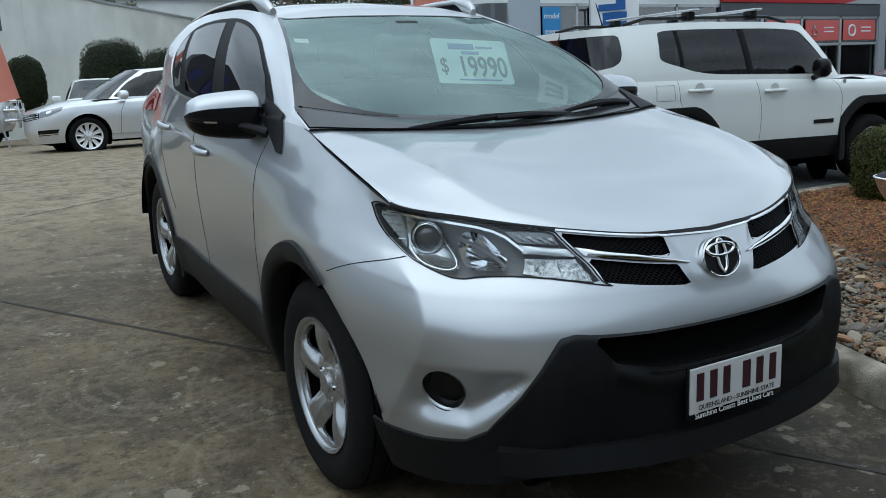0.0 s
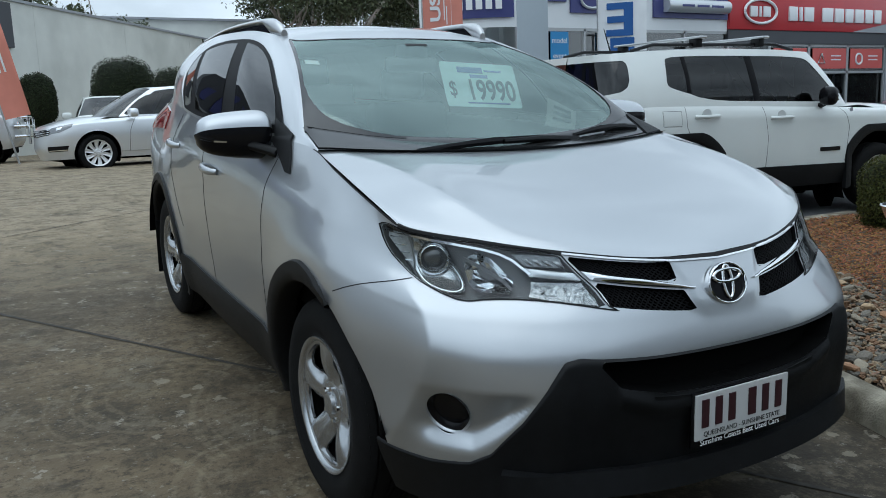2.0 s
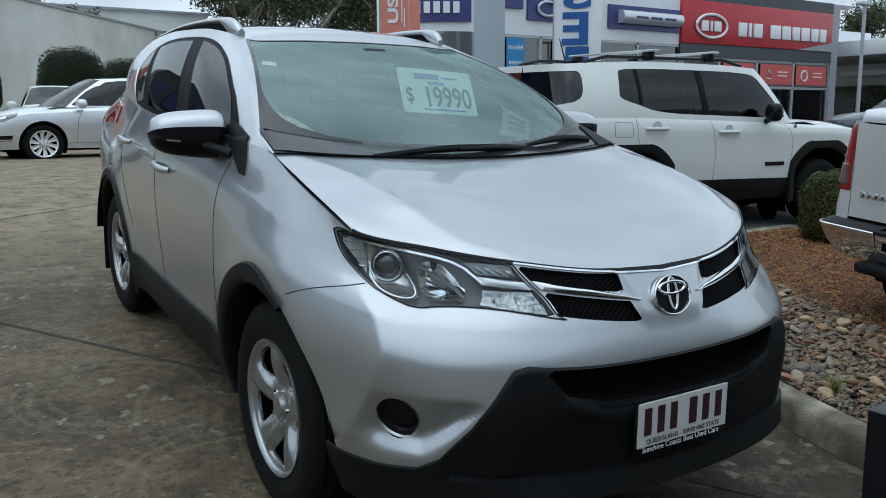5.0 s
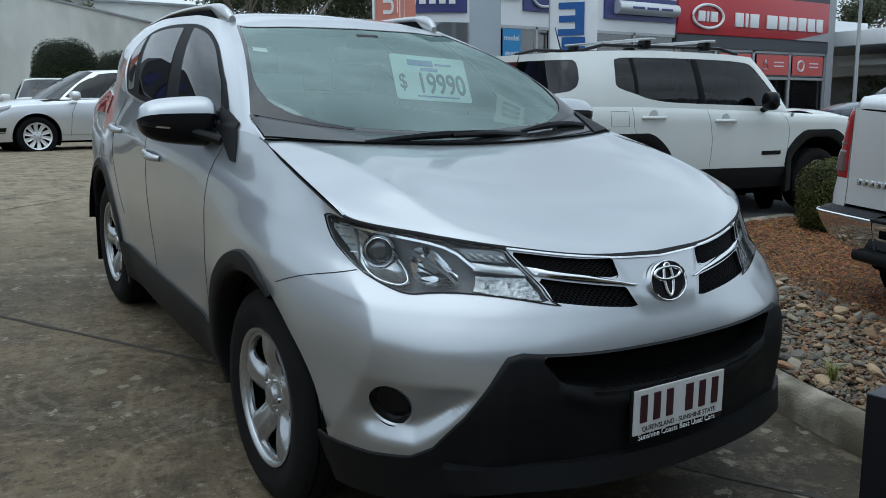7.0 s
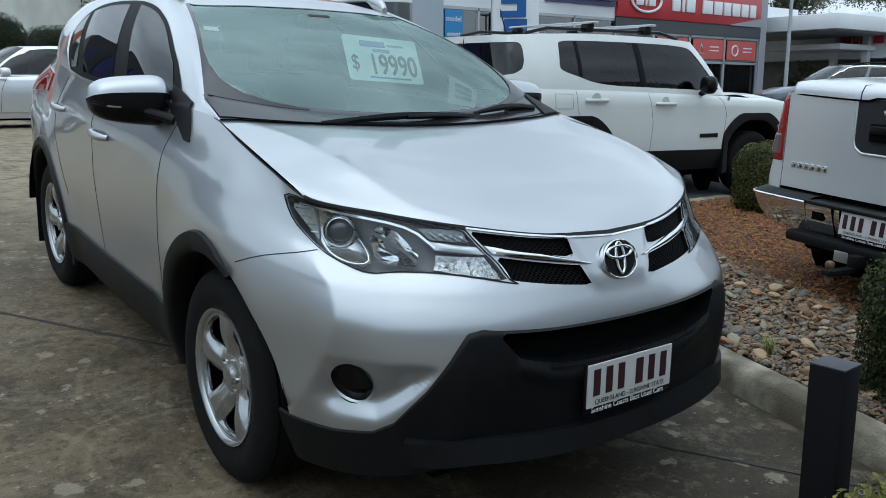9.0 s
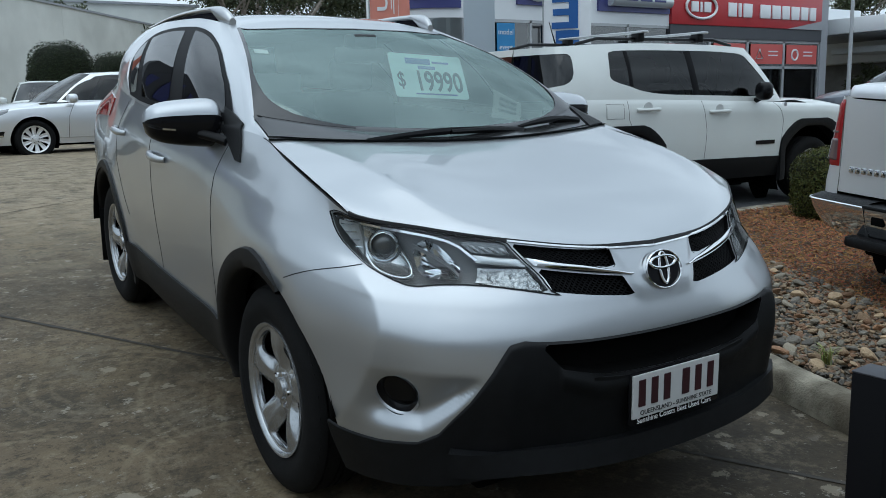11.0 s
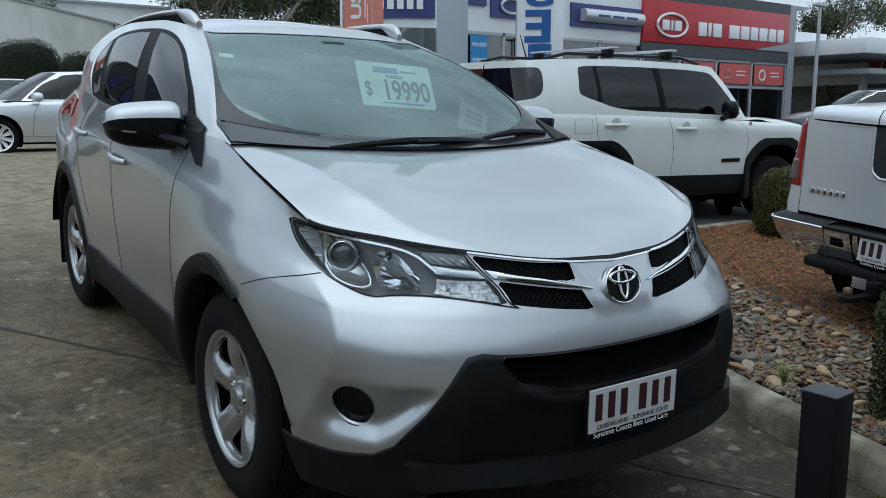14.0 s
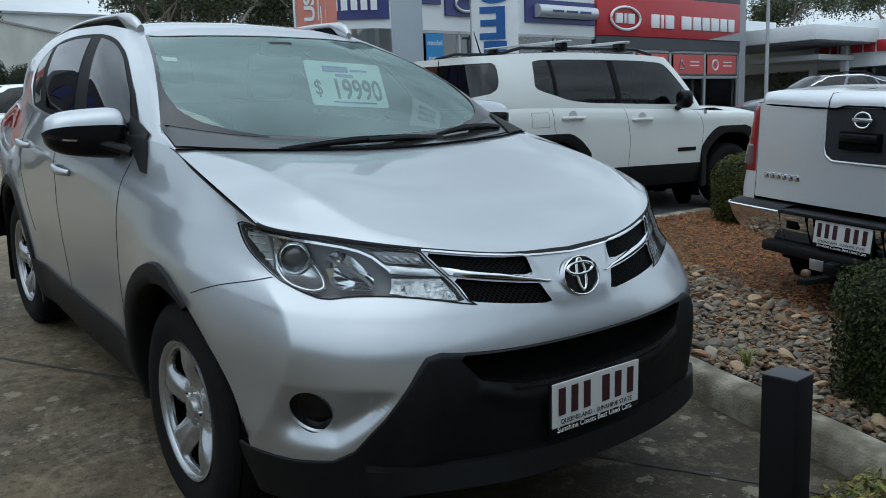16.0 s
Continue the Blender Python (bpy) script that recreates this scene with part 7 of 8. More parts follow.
chips("leaf_litter", leaf_litter, 500, in_gaps, .035, 11, "dry leaf bits between the pebbles")

# bollard
bol = thing("bollard", "black square steel bollard standing among low leaves", "bollard", pose(-.333, -1.796, level(-.33, -1.8), 0, 0, 3))
bol_top = .773 - level(-.33, -1.8)
bm = bmesh.new()
box(bm, -.035, .035, -.035, .035, 0, bol_top - .004, .003, 2)
part("post", bm, satin_black, bol, "satin black square post")
# top face sheen is put into a lighter blue-grey colour
bm = bmesh.new()
box(bm, -.0355, .0355, -.0355, .0355, bol_top - .004, bol_top, .0015, 2)
part("cap", bm, material("cap_sheen", (.035, .036, .042), rough=.6, vary=.2, scale=60), bol, "black cap, its dull sheen put into a greyer colour")


# ---- clipped bushes ----
leaf_dark = island_vary(material("hedge_leaf", (.028, .036, .010), rough=.6, spec=.15), .45, 1.7, .03)
leaf_bright = island_vary(material("bush_leaf", (.052, .056, .014), rough=.6, spec=.15), .5, 1.7, .04)
leaf_olive = island_vary(material("olive_leaf", (.092, .088, .016), rough=.55, spec=.2), .35, 1.9, .055)
twig = material("twig_bark", (.08, .06, .045), rough=.9)
# near-black green: shade deep in the foliage put into the colour
hollow = material("hedge_core_shade", (.012, .016, .008), rough=1.0)


def bush(name, label, m, shape, n, leaf, mat, core=.86, seed=1, category="hedge", group="", spray=.04):
    """shape(direction) gives the distance to the clipped face from the middle."""
    b = thing(name, label, category, m, group)
    r = random.Random(seed)
    vs, fs = [], []
    for _ in range(n):
        d = Vector((r.gauss(0, 1), r.gauss(0, 1), r.gauss(0, 1))).normalized()
        o = shape(d) * r.uniform(.90, 1.03 + (spray if r.random() < .06 else 0))
        nrm = (d + Vector((r.gauss(0, .6), r.gauss(0, .6), r.gauss(0, .6) + .3))).normalized()
        a = nrm.orthogonal().normalized()
        a = Matrix.Rotation(r.uniform(0, 6.28), 3, nrm) @ a
        c = nrm.cross(a)
        l, w = leaf * r.uniform(.7, 1.3), leaf * r.uniform(.4, .65)
        k = len(vs)
        vs += [o - a * l / 2, o + c * w / 2 + nrm * l * .06, o + a * l / 2, o - c * w / 2 + nrm * l * .06]
        fs += [(k, k + 1, k + 2, k + 3)]
    me = bpy.data.meshes.new("leaves")
    me.from_pydata([tuple(v) for v in vs], [], fs)
    me.materials.append(mat)
    ob = new("leaves", me)
    ob.parent = b
    # solid core stands in for the shade between leaves
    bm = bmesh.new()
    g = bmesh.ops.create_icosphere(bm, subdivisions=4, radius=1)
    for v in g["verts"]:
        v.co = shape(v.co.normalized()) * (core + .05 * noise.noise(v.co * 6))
    part("core", bm, hollow, b, "near-black body inside, shade among the leaves")
    return b


def box_shape(a, b, c, n=5.0, rough=.03):
    def f(d):
        k = (abs(d.x / a) ** n + abs(d.y / b) ** n + abs(d.z / c) ** n) ** (-1 / n)
        return d * k * (1 + rough * noise.noise(d * 3.1))
    return f


gz = level(1.9, -1.3)
bush("hedge", "dense dark green clipped hedge in the garden bed", pose(1.965, -1.37, gz + .09 + .30, 0, 0, -16), box_shape(.52, .42, .335, 6), 60000, .021, leaf_dark, .90, 2, group="clipped hedges")
bush("hedge", "dense dark green clipped hedge in the garden bed", pose(1.62, -2.55, gz + .02 + .30, 0, 0, -14), box_shape(.50, .62, .335, 6), 36000, .022, leaf_dark, .90, 3, group="clipped hedges")
bush("low_bush", "low leafy bush with yellow-green and russet new leaves", pose(-.31, -2.29, level(-.3, -2.0) + .40, 0, 0, -30), box_shape(.50, .26, .43, 4.5, .08), 64000, .017, leaf_olive, .92, 4, "bush", spray=.01)
bush("bush", "rounded green clipped bush in mulch", pose(5.35, 1.88, level(5.3, 1.9) + .40), box_shape(.315, .31, .36, 3.0, .06), 16000, .024, leaf_bright, .88, 6, "bush")
# grass tuft among the pebbles
tuft = thing("grass_tuft", "small yellow-green grass tuft among pebbles", "grass", pose(1.62, -.48, level(1.6, -.5) + .11))
rnd = random.Random(8)
bm = bmesh.new()
for _ in range(46):
    a, l = rnd.uniform(0, 6.28), rnd.uniform(.05, .11)
    o, d = Vector((rnd.gauss(0, .012), rnd.gauss(0, .012), 0)), Vector((math.cos(a), math.sin(a), 0))
    pts = [o, o + d * l * .25 + Vector((0, 0, l * .7)), o + d * l * .7 + Vector((0, 0, l * .85))]
    s = Vector((-d.y, d.x, 0)) * .0025
    q = [[bm.verts.new(p + s * w), bm.verts.new(p - s * w)] for p, w in zip(pts, (1, .8, .15))]
    for x, y in zip(q, q[1:]):
        bm.faces.new((x[0], x[1], y[1], y[0]))
part("blades", bm, island_vary(material("grass_blade", (.20, .22, .06), rough=.6), .6, 1.4), tuft)

# joints sawn in the concrete
joint_mat = material("joint_dirt", (.045, .04, .034), rough=.95, vary=.3, scale=20)


def joint(x0, y0, x1, y1, w=.016):
    bm = bmesh.new()
    d = Vector((x1 - x0, y1 - y0)).normalized()
    s = Vector((-d.y, d.x)) * w / 2
    rows = []
    for f in steps(0, 1, 120):
        x, y = x0 + (x1 - x0) * f, y0 + (y1 - y0) * f
        k = 1 + .5 * noise.noise((x * 6, y * 6, 1))
        rows.append([bm.verts.new((x + s.x * k * e, y + s.y * k * e, level(x + s.x * e, y + s.y * e) + .0035)) for e in (-1, 1)])
    for a, b in zip(rows, rows[1:]):
        bm.faces.new((a[0], a[1], b[1], b[0]))
    return tagged(mesh_object("expansion_joint", bm, joint_mat, smooth=False), "dark dirt-filled joint between concrete slabs", "joint", kind="structure")


joint(-.63 - 7 * .54, 1.245 + 7 * .84, -.63 + 3.6 * .54, 1.245 - 3.6 * .84, .024)
joint(-.63 - 8 * .54 - 4.2 * .84, 1.245 + 8 * .84 - 4.2 * .54, -.63 + 4 * .54 - 4.2 * .84, 1.245 - 4 * .84 - 4.2 * .54, .012)
joint(-2.9 - 5 * .84, 4.8 - 5 * .54, -2.9 + 7 * .84, 4.8 + 7 * .54, .012)

# ---- buildings and signs ----
render_wall = material("tilt_panel_concrete", (.66, .67, .625), rough=.85, vary=.06, scale=1.2, bump=.1, bump_scale=30, dark=(.54, .55, .51), dark_scale=.4)
white_clad = material("white_cladding", (.72, .74, .75), rough=.5, vary=.03, scale=.8)
grey_clad = material("grey_cladding", (.30, .31, .33), rough=.5, vary=.05, scale=1.0)
dark_clad = material("dark_fascia", (.05, .052, .06), rough=.5, vary=.05, scale=2)
sign_red = material("sign_red", (.42, .022, .03), rough=.35, vary=.05, scale=1)
sign_blue = material("sign_blue", (.035, .04, .16), rough=.35, vary=.05, scale=1)
sky_blue = material("poster_blue", (.03, .22, .48), rough=.45)
letter_white = material("letter_white", (.75, .76, .77), rough=.35)
letter_silver = material("letter_silver", (.60, .62, .64), rough=.3, metal=.5)
frame_grey = material("window_frame_grey", (.40, .41, .42), rough=.4, metal=.4)
shop_glass = glass("shop_glass", (.40, .46, .47), 2.3)
poster_red = material("poster_red", (.52, .09, .08), rough=.4)
inside_dark = material("showroom_inside", (.16, .16, .155), rough=.9, vary=.3, scale=1)
orange_cloth = material("orange_banner_cloth", (.62, .23, .17), rough=.8, vary=.06, scale=3)
white_cloth = material("white_banner_cloth", (.78, .79, .80), rough=.8, vary=.04, scale=3)
blue_ink2 = material("banner_blue", (.02, .10, .32), rough=.7)
FY = 20.7


def slab(name, mat, parent, x0, x1, y0, y1, z0, z1, bevel=.0, label=""):
    bm = bmesh.new()
    box(bm, x0, x1, y0, y1, z0, z1, bevel)
    return part(name, bm, mat, parent, label, smooth=bevel > 0)


def bars(parent, mat, x0, x1, z0, z1, y, widths, name="sign_bar", gapk=.25):
    """A row of plain blocks in place of a brand's lettering."""
    total = sum(widths) + gapk * (len(widths) - 1)
    k = (x1 - x0) / total
    x = x0
    for w in widths:
        if w > 0:
            slab(name, mat, parent, x, x + w * k, y - .08, y, z0, z1, .02)
        x += (abs(w) + gapk) * k


show = thing("showroom", "car showroom with red fascia, white panels and glazing", "building")
slab("wall", white_clad, show, 15.5, 36, FY + 5.0, FY + 6, .3, 6.3)
slab("floor", inside_dark, show, 14.6, 34.2, FY + .2, FY + 5, .5, .66)
slab("roof", grey_clad, show, 15.5, 36, FY + .3, FY + 6.2, 6.3, 6.42)
slab("red_fascia", sign_red, show, 23.97, 33.8, FY - .18, FY + .3, 4.22, 5.88, .03, "glossy red sign panel")
slab("dark_fascia", dark_clad, show, 23.97, 33.9, FY - .12, FY + .3, 3.72, 4.22, 0, "dark band under the sign")
slab("parapet", dark_clad, show, 23.97, 33.9, FY - .10, FY + .3, 5.88, 6.35)
slab("white_panel", white_clad, show, 14.6, 23.97, FY - .05, FY + .3, 4.15, 6.4)
slab("end_wall", grey_clad, show, 33.9, 34.4, FY - .1, FY + 5, .5, 6.3)
for x0, x1 in ((24.0, 26.4), (26.4, 28.8), (28.8, 31.3), (31.3, 33.9)):
    win = new("window")
    win.parent = show
    slab("pane", shop_glass, win, x0 + .06, x1 - .06, FY, FY + .03, .7, 3.7)
    for a, b, c, d in ((x0, x0 + .07, .6, 3.72), (x1 - .07, x1, .6, 3.72), (x0, x1, 2.52, 2.62), (x0, x1, 3.62, 3.72), (x0, x1, .6, .7)):
        slab("window_frame", frame_grey, win, a, b, FY - .05, FY + .06, c, d)
for x0, x1 in ((26.6, 28.6), (28.98, 31.15), (31.45, 33.65)):
    po = new("poster")
    po.parent = show
    po["label"] = "red window poster with white marks"
    slab("poster_sheet", poster_red, po, x0, x1, FY - .09, FY - .06, 2.72, 3.55, 0)
    cx = x0 + .55
    bm = bmesh.new()
    if x0 < 31:
        sweep(bm, [(cx + .24 * math.cos(a), FY - .11, 3.08 + .26 * math.sin(a)) for a in (math.pi / 2, math.pi * 7 / 6, math.pi * 11 / 6, math.pi / 2)], .035, 6)
    else:
        sweep(bm, [(cx + .22 * math.cos(a), FY - .11, 3.12 + .22 * math.sin(a)) for a in steps(0, 2 * math.pi, 20)], .04, 6)
    part("poster_mark", bm, letter_white, po)
    for k in range(2):
        slab("poster_line", letter_white, po, x1 - 1.0, x1 - .35, FY - .105, FY - .09, 3.06 + .16 * k, 3.11 + .16 * k)
# oval and block signs, without lettering
bm = bmesh.new()
sweep(bm, [(25.62 + .90 * math.cos(a), FY - .25, 4.92 + .45 * math.sin(a)) for a in steps(0, 2 * math.pi, 48)], .055, 8)
part("sign_oval", bm, letter_white, show, "white oval ring sign")
bars(show, letter_white, 25.05, 26.2, 4.72, 5.12, FY - .17, (.9, .25, .9), "oval_bar")
bars(show, letter_white, 27.3, 32.7, 4.60, 5.16, FY - .17, (.9, .3, 1, -.5, 1.2, 1, .9, 1, .9, .8), "sign_bar")
# pale blade across the corner of the red panel
bm = bmesh.new()
f0 = [bm.verts.new(p) for p in ((31.3, FY - .19, 4.22), (33.82, FY - .19, 4.22), (33.82, FY - .19, 4.62))]
bm.faces.new(f0)
part("sign_corner", bm, grey_clad, show, smooth=False)
# blue bands of the white part
for x0, x1, z0, z1 in ((20.15, 23.9, 4.58, 5.42), (16.4, 18.2, 4.65, 5.45), (14.6, 16.2, 5.0, 5.6)):
    slab("blue_band", sign_blue, show, x0, x1, FY - .14, FY - .04, z0, z1, .0, "dark blue sign band")
bm = bmesh.new()
tube(bm, (20.6, FY - .25, 5.0), (23.75, FY - .25, 5.0), .24, seg=20)
part("sign_tube", bm, letter_silver, show, "silver rounded sign bar")
for k in range(3):
    slab("tube_print", sign_blue, show, 21.2 + .75 * k, 21.8 + .75 * k, FY - .50, FY - .48, 4.95, 5.03)
bm = bmesh.new()
sweep(bm, [(17.25 + .45 * math.cos(a), FY - .2, 5.05 + .24 * math.sin(a)) for a in steps(0, 2 * math.pi, 32)], .05, 8)
part("sign_oval", bm, letter_silver, show)
# curved corner with its blue sign


def corner(u, v):
    a = radians(90 * u)
    return Vector((14.6 - 2.6 * math.sin(a), FY - .05 + 2.6 - 2.6 * math.cos(a), v))


for z0, z1, mat, nm in ((.6, 4.15, shop_glass, "corner_glass"), (4.15, 6.4, white_clad, "corner_panel")):
    bm = bmesh.new()
    grid(bm, lambda u, v: corner(u, v), steps(0, 1, 24), steps(z0, z1, 4))
    part(nm, bm, mat, show)
bm = bmesh.new()
grid(bm, lambda u, v: corner(u, v) + Vector((-.08 * math.sin(radians(90 * u)), -.08 * math.cos(radians(90 * u)), 0)), steps(.12, .72, 16), steps(4.45, 5.35, 3))
part("corner_sign", bm, sign_blue, show, "dark blue curved sign")
for k in range(6):
    bm = bmesh.new()
    u = .22 + .075 * k
    grid(bm, lambda q, v: corner(q, v) + Vector((-.13 * math.sin(radians(90 * q)), -.13 * math.cos(radians(90 * q)), 0)), steps(u, u + .05, 3), steps(4.72, 5.08, 2))
    part("sign_bar", bm, letter_white, show)
for x0, x1 in ((14.6, 17.0), (17.0, 19.4), (19.4, 21.7), (21.7, 23.97)):
    win = new("window")
    win.parent = show
    slab("pane", shop_glass, win, x0 + .06, x1 - .06, FY, FY + .03, .7, 4.1)
    for a, b, c, d in ((x0, x0 + .08, .6, 4.15), (x0, x1, 4.05, 4.15), (x0, x1, .6, .7)):
        slab("window_frame", frame_grey, win, a, b, FY - .05, FY + .06, c, d)
for x0, x1 in ((15.55, 16.3), (17.6, 18.6)):
    po = new("poster")
    po.parent = show
    po["label"] = "blue window poster"
    slab("poster_sheet", sky_blue, po, x0, x1, FY - .09, FY - .06, 2.9, 4.02)
    if x0 < 16:
        words("poster_text", "model", .26, letter_white, po, pose(15.92, FY - .095, 3.72, 90, 0, 0), .004)
        words("poster_text", "event", .26, letter_white, po, pose(15.92, FY - .095, 3.22, 90, 0, 0), .004)

# second showroom with a canopy
nis = thing("showroom", "white showroom with flat canopy and red sign blocks", "building")
slab("wall", white_clad, nis, 42, 60, 5, 27, 3.0, 5.28, 0, "white fascia wall")
slab("upper_wall", white_clad, nis, 36.2, 42, 23.6, 32, 4.4, 5.7)
slab("back_wall", grey_clad, nis, 44, 60, 5, 27, .4, 3.0)
slab("canopy", white_clad, nis, 36.0, 42.2, 18.0, 27.0, 4.15, 4.85, .03, "flat white entrance canopy")
slab("canopy_soffit", grey_clad, nis, 36.3, 42, 18.3, 26.8, 4.10, 4.15)
slab("low_canopy", white_clad, nis, 38.5, 42.2, 19.2, 23, 3.35, 3.62, .02)
for y in (21.1, 19.4):
    slab("column", white_clad, nis, 41.6, 41.95, y, y + .3, .4, 4.1)
for k in range(5):
    y0 = 6 + 2.8 * k
    win = new("window")
    win.parent = nis
    slab("pane", shop_glass, win, 43.2, 43.24, y0 + .05, y0 + 2.75, .5, 2.95)
    slab("window_frame", frame_grey, win, 43.1, 43.3, y0 - .06, y0 + .06, .4, 3.0)
for k, (y0, w) in enumerate(((21.0, .5), (20.35, .25), (19.95, .5), (19.3, .5), (18.65, .5), (18.0, .55))):
    slab("sign_bar", sign_red, nis, 41.85, 42, y0 - w, y0, 3.72, 4.28, .02, "red sign block")
slab("inner_dark", inside_dark, nis, 43.6, 44, 5, 27, .4, 3.0)

# pylon, lamp post
py = thing("sign_pylon", "tall pale grey sign pylon", "sign", pose(9.85, 13.7, level(9.8, 13.7), 0, 0, -34))
# darker grey-blue than the cladding: the column's shade put into its colour
slab("pylon_body", material("pylon_shaded_grey", (.40, .45, .49), rough=.45, vary=.04, scale=1.5), py, -.36, .36, -.18, .18, 0, 9.0, .03, "clad pylon, its shade put into pale grey-blue")
slab("pylon_base", kerb_mat, py, -.5, .5, -.32, .32, -.05, .15, .02)
lp = thing("street_lamp", "slim grey steel lamp post", "lamp post", pose(23.8, 13.0, level(23.8, 13)))
bm = bmesh.new()
tube(bm, (0, 0, 0), (0, 0, 4.2), .07, .05, 12)
part("pole", bm, frame_grey, lp)
bm = bmesh.new()
box(bm, -.3, .3, -.1, .1, 4.2, 4.3, .03)
part("lamp_head", bm, frame_grey, lp)


def banner(label, m, w, h, cloth, shapes, ink, z0=.6, letters=()):
    b = thing("feather_banner", label, "banner", m, "feather banners")
    bm = bmesh.new()
    sweep(bm, [(-w / 2 - .02, 0, 0), (-w / 2 - .02, 0, h * .9), (-w / 2 + .1, 0, h + .1), (w * .25, 0, h + .22)], .022, 8)
    part("pole", bm, frame_grey, b)
    bm = bmesh.new()

    def f(u, v):
        top = h + .15 * math.sin(math.pi * (.2 + .5 * u)) - .25 * max(0, u - .6)
        return Vector((-w / 2 + w * u, .05 * math.sin(5 * v + 3 * u) * (.3 + u), z0 + (top - z0) * v))
    grid(bm, f, steps(0, 1, 12), steps(0, 1, 30))
    part("cloth", bm, cloth, b, smooth=True)
    for u0, u1, v0, v1 in shapes:
        bm = bmesh.new()
        grid(bm, lambda u, v: f(u, v) + Vector((0, -.012, 0)), steps(u0, u1, 6), steps(v0, v1, 6))
        part("print", bm, ink, b)
    # printed letters lie on the waving cloth, within x0..x1 and low..high
    for text, x0, x1, low, high, turned, mirrored in letters:
        ob = words("letter_print", text, 1.0, ink, b, Matrix.Identity(4), .0, bold=.03)
        pts = [(-v.co.y, v.co.x) if turned else (v.co.x, v.co.y) for v in ob.data.vertices]
        lo = [min(p[k] for p in pts) for k in (0, 1)]
        hi = [max(p[k] for p in pts) for k in (0, 1)]
        for v, p in zip(ob.data.vertices, pts):
            a, c = [(p[k] - lo[k]) / (hi[k] - lo[k]) for k in (0, 1)]
            x = x1 + (x0 - x1) * a if mirrored else x0 + (x1 - x0) * a
            z = low + (high - low) * c
            v.co = (x, f((x + w / 2) / w, (z - z0) / (h - z0)).y - .022, z)
    return b


WHITE_MARKS = [(.25, .75, .26, .345), (.25, .75, .69, .72), (.25, .75, .77, .80), (.25, .37, .72, .77), (.25, .75, .86, .89), (.62, .75, .89, .93)]
WHITE_LETTERS = [("E", -.40, .27, 2.62, 3.44, False, True), ("S", -.37, .33, 3.52, 4.16, False, True)]
banner("white feather banner with large dark blue letters seen from behind", pose(12.91, 14.08, level(13, 14), 0, 0, -42), 1.2, 6.2, white_cloth, WHITE_MARKS, blue_ink2, letters=WHITE_LETTERS)
RED_MARKS = [(.53, .555, .46, .56), (.59, .615, .44, .52), (.53, .58, .58, .78), (.56, .60, .82, .95), (.715, .722, .30, .95)]
banner("orange-red feather banner with white lettering up its length", pose(8.95, 16.3, level(9, 16.3), 0, 0, -30), 1.0, 6.0, orange_cloth, RED_MARKS, letter_white, letters=[("USE", -.32, -.05, 3.13, 4.05, True, False)])
banner("orange-red feather banner with white marks, leaning", pose(-.67, 17.2, level(-.7, 17.2), 0, -11.5, 0), .5, 4.6, orange_cloth, [(.30, .44, .25, .62), (.56, .64, .25, .55)], letter_white, z0=1.0)

# long concrete building beside the yard
hall = thing("warehouse", "long pale grey tilt-panel concrete building", "building")
A, B = Vector((-.1, 25.3)), Vector((6.75, 34.0))
D = (B - A).normalized()


def wall_box(name, s0, s1, t0, t1, z0, z1, mat, label=""):
    bm = bmesh.new()
    box(bm, s0, s1, t0, t1, z0, z1)
    ob = part(name, bm, mat, hall, label, smooth=False)
    ob.matrix_basis = Matrix.Translation((A.x, A.y, 0)) @ Matrix.Rotation(math.atan2(D.y, D.x), 4, "Z")
    return ob


for k in range(-1, 6):
    wall_box("wall_panel", 5.2 * k + .6, 5.2 * k + 5.79, 0, .2, .3, 5.08, render_wall, "flat grey concrete wall panel")
wall_box("joint_backing", -4.6, 32, .1, .25, .3, 5.0, dark_clad)
wall_box("capping", -4.7, 32, -.05, .25, 5.08, 5.16, grey_clad, "thin metal capping")
wall_box("roof", -4.6, 32, .2, 14, 4.9, 5.0, grey_clad)
wall_box("sign_panel", -4.0, -.6, -.12, -.02, 3.75, 5.0, dark_clad, "dark sign board")
far_hall = thing("warehouse", "pale grey flat-roofed building further back", "building")
bm = bmesh.new()
box(bm, 2.5, 13.2, 46, 60, .3, 7.2)
part("wall", bm, render_wall, far_hall, smooth=False)
bm = bmesh.new()
box(bm, 2.3, 13.4, 45.8, 60, 7.2, 7.32)
part("capping", bm, grey_clad, far_hall, smooth=False)

# dark shopfront out to the side: closes the yard, seen in the car's glass
shop = thing("shopfront", "dark clad showroom with a blue lettered band", "building")
slab("wall", render_wall, shop, -20, -4.6, 25, 36, .3, 4.3, 0, "pale lower wall")
slab("upper_wall", dark_clad, shop, -20, -4.6, 24.8, 36, 4.3, 8.6, 0, "dark clad upper wall")
for k in range(14):
    slab("sign_bar", sign_blue, shop, -18.6 + .96 * k, -18.1 + .96 * k, 24.7, 24.8, 5.2 + .5 * (k % 3), 7.4 - .4 * (k % 2))
# unseen wall added to close the yard and darken flank reflections
yard_wall = thing("side_wall", "plain pale wall added out of view beside the yard", "wall", kind="structure")
slab("wall", grey_clad, yard_wall, -16, -15.4, -22, 20, -.8, 3.4)
# unseen wall added to block low sky and darken the car's front
back = thing("street_wall", "plain grey wall added out of view, blocks low sky", "wall", kind="structure")
slab("wall", grey_clad, back, -34, 34, -23, -22, -1, 9.0)

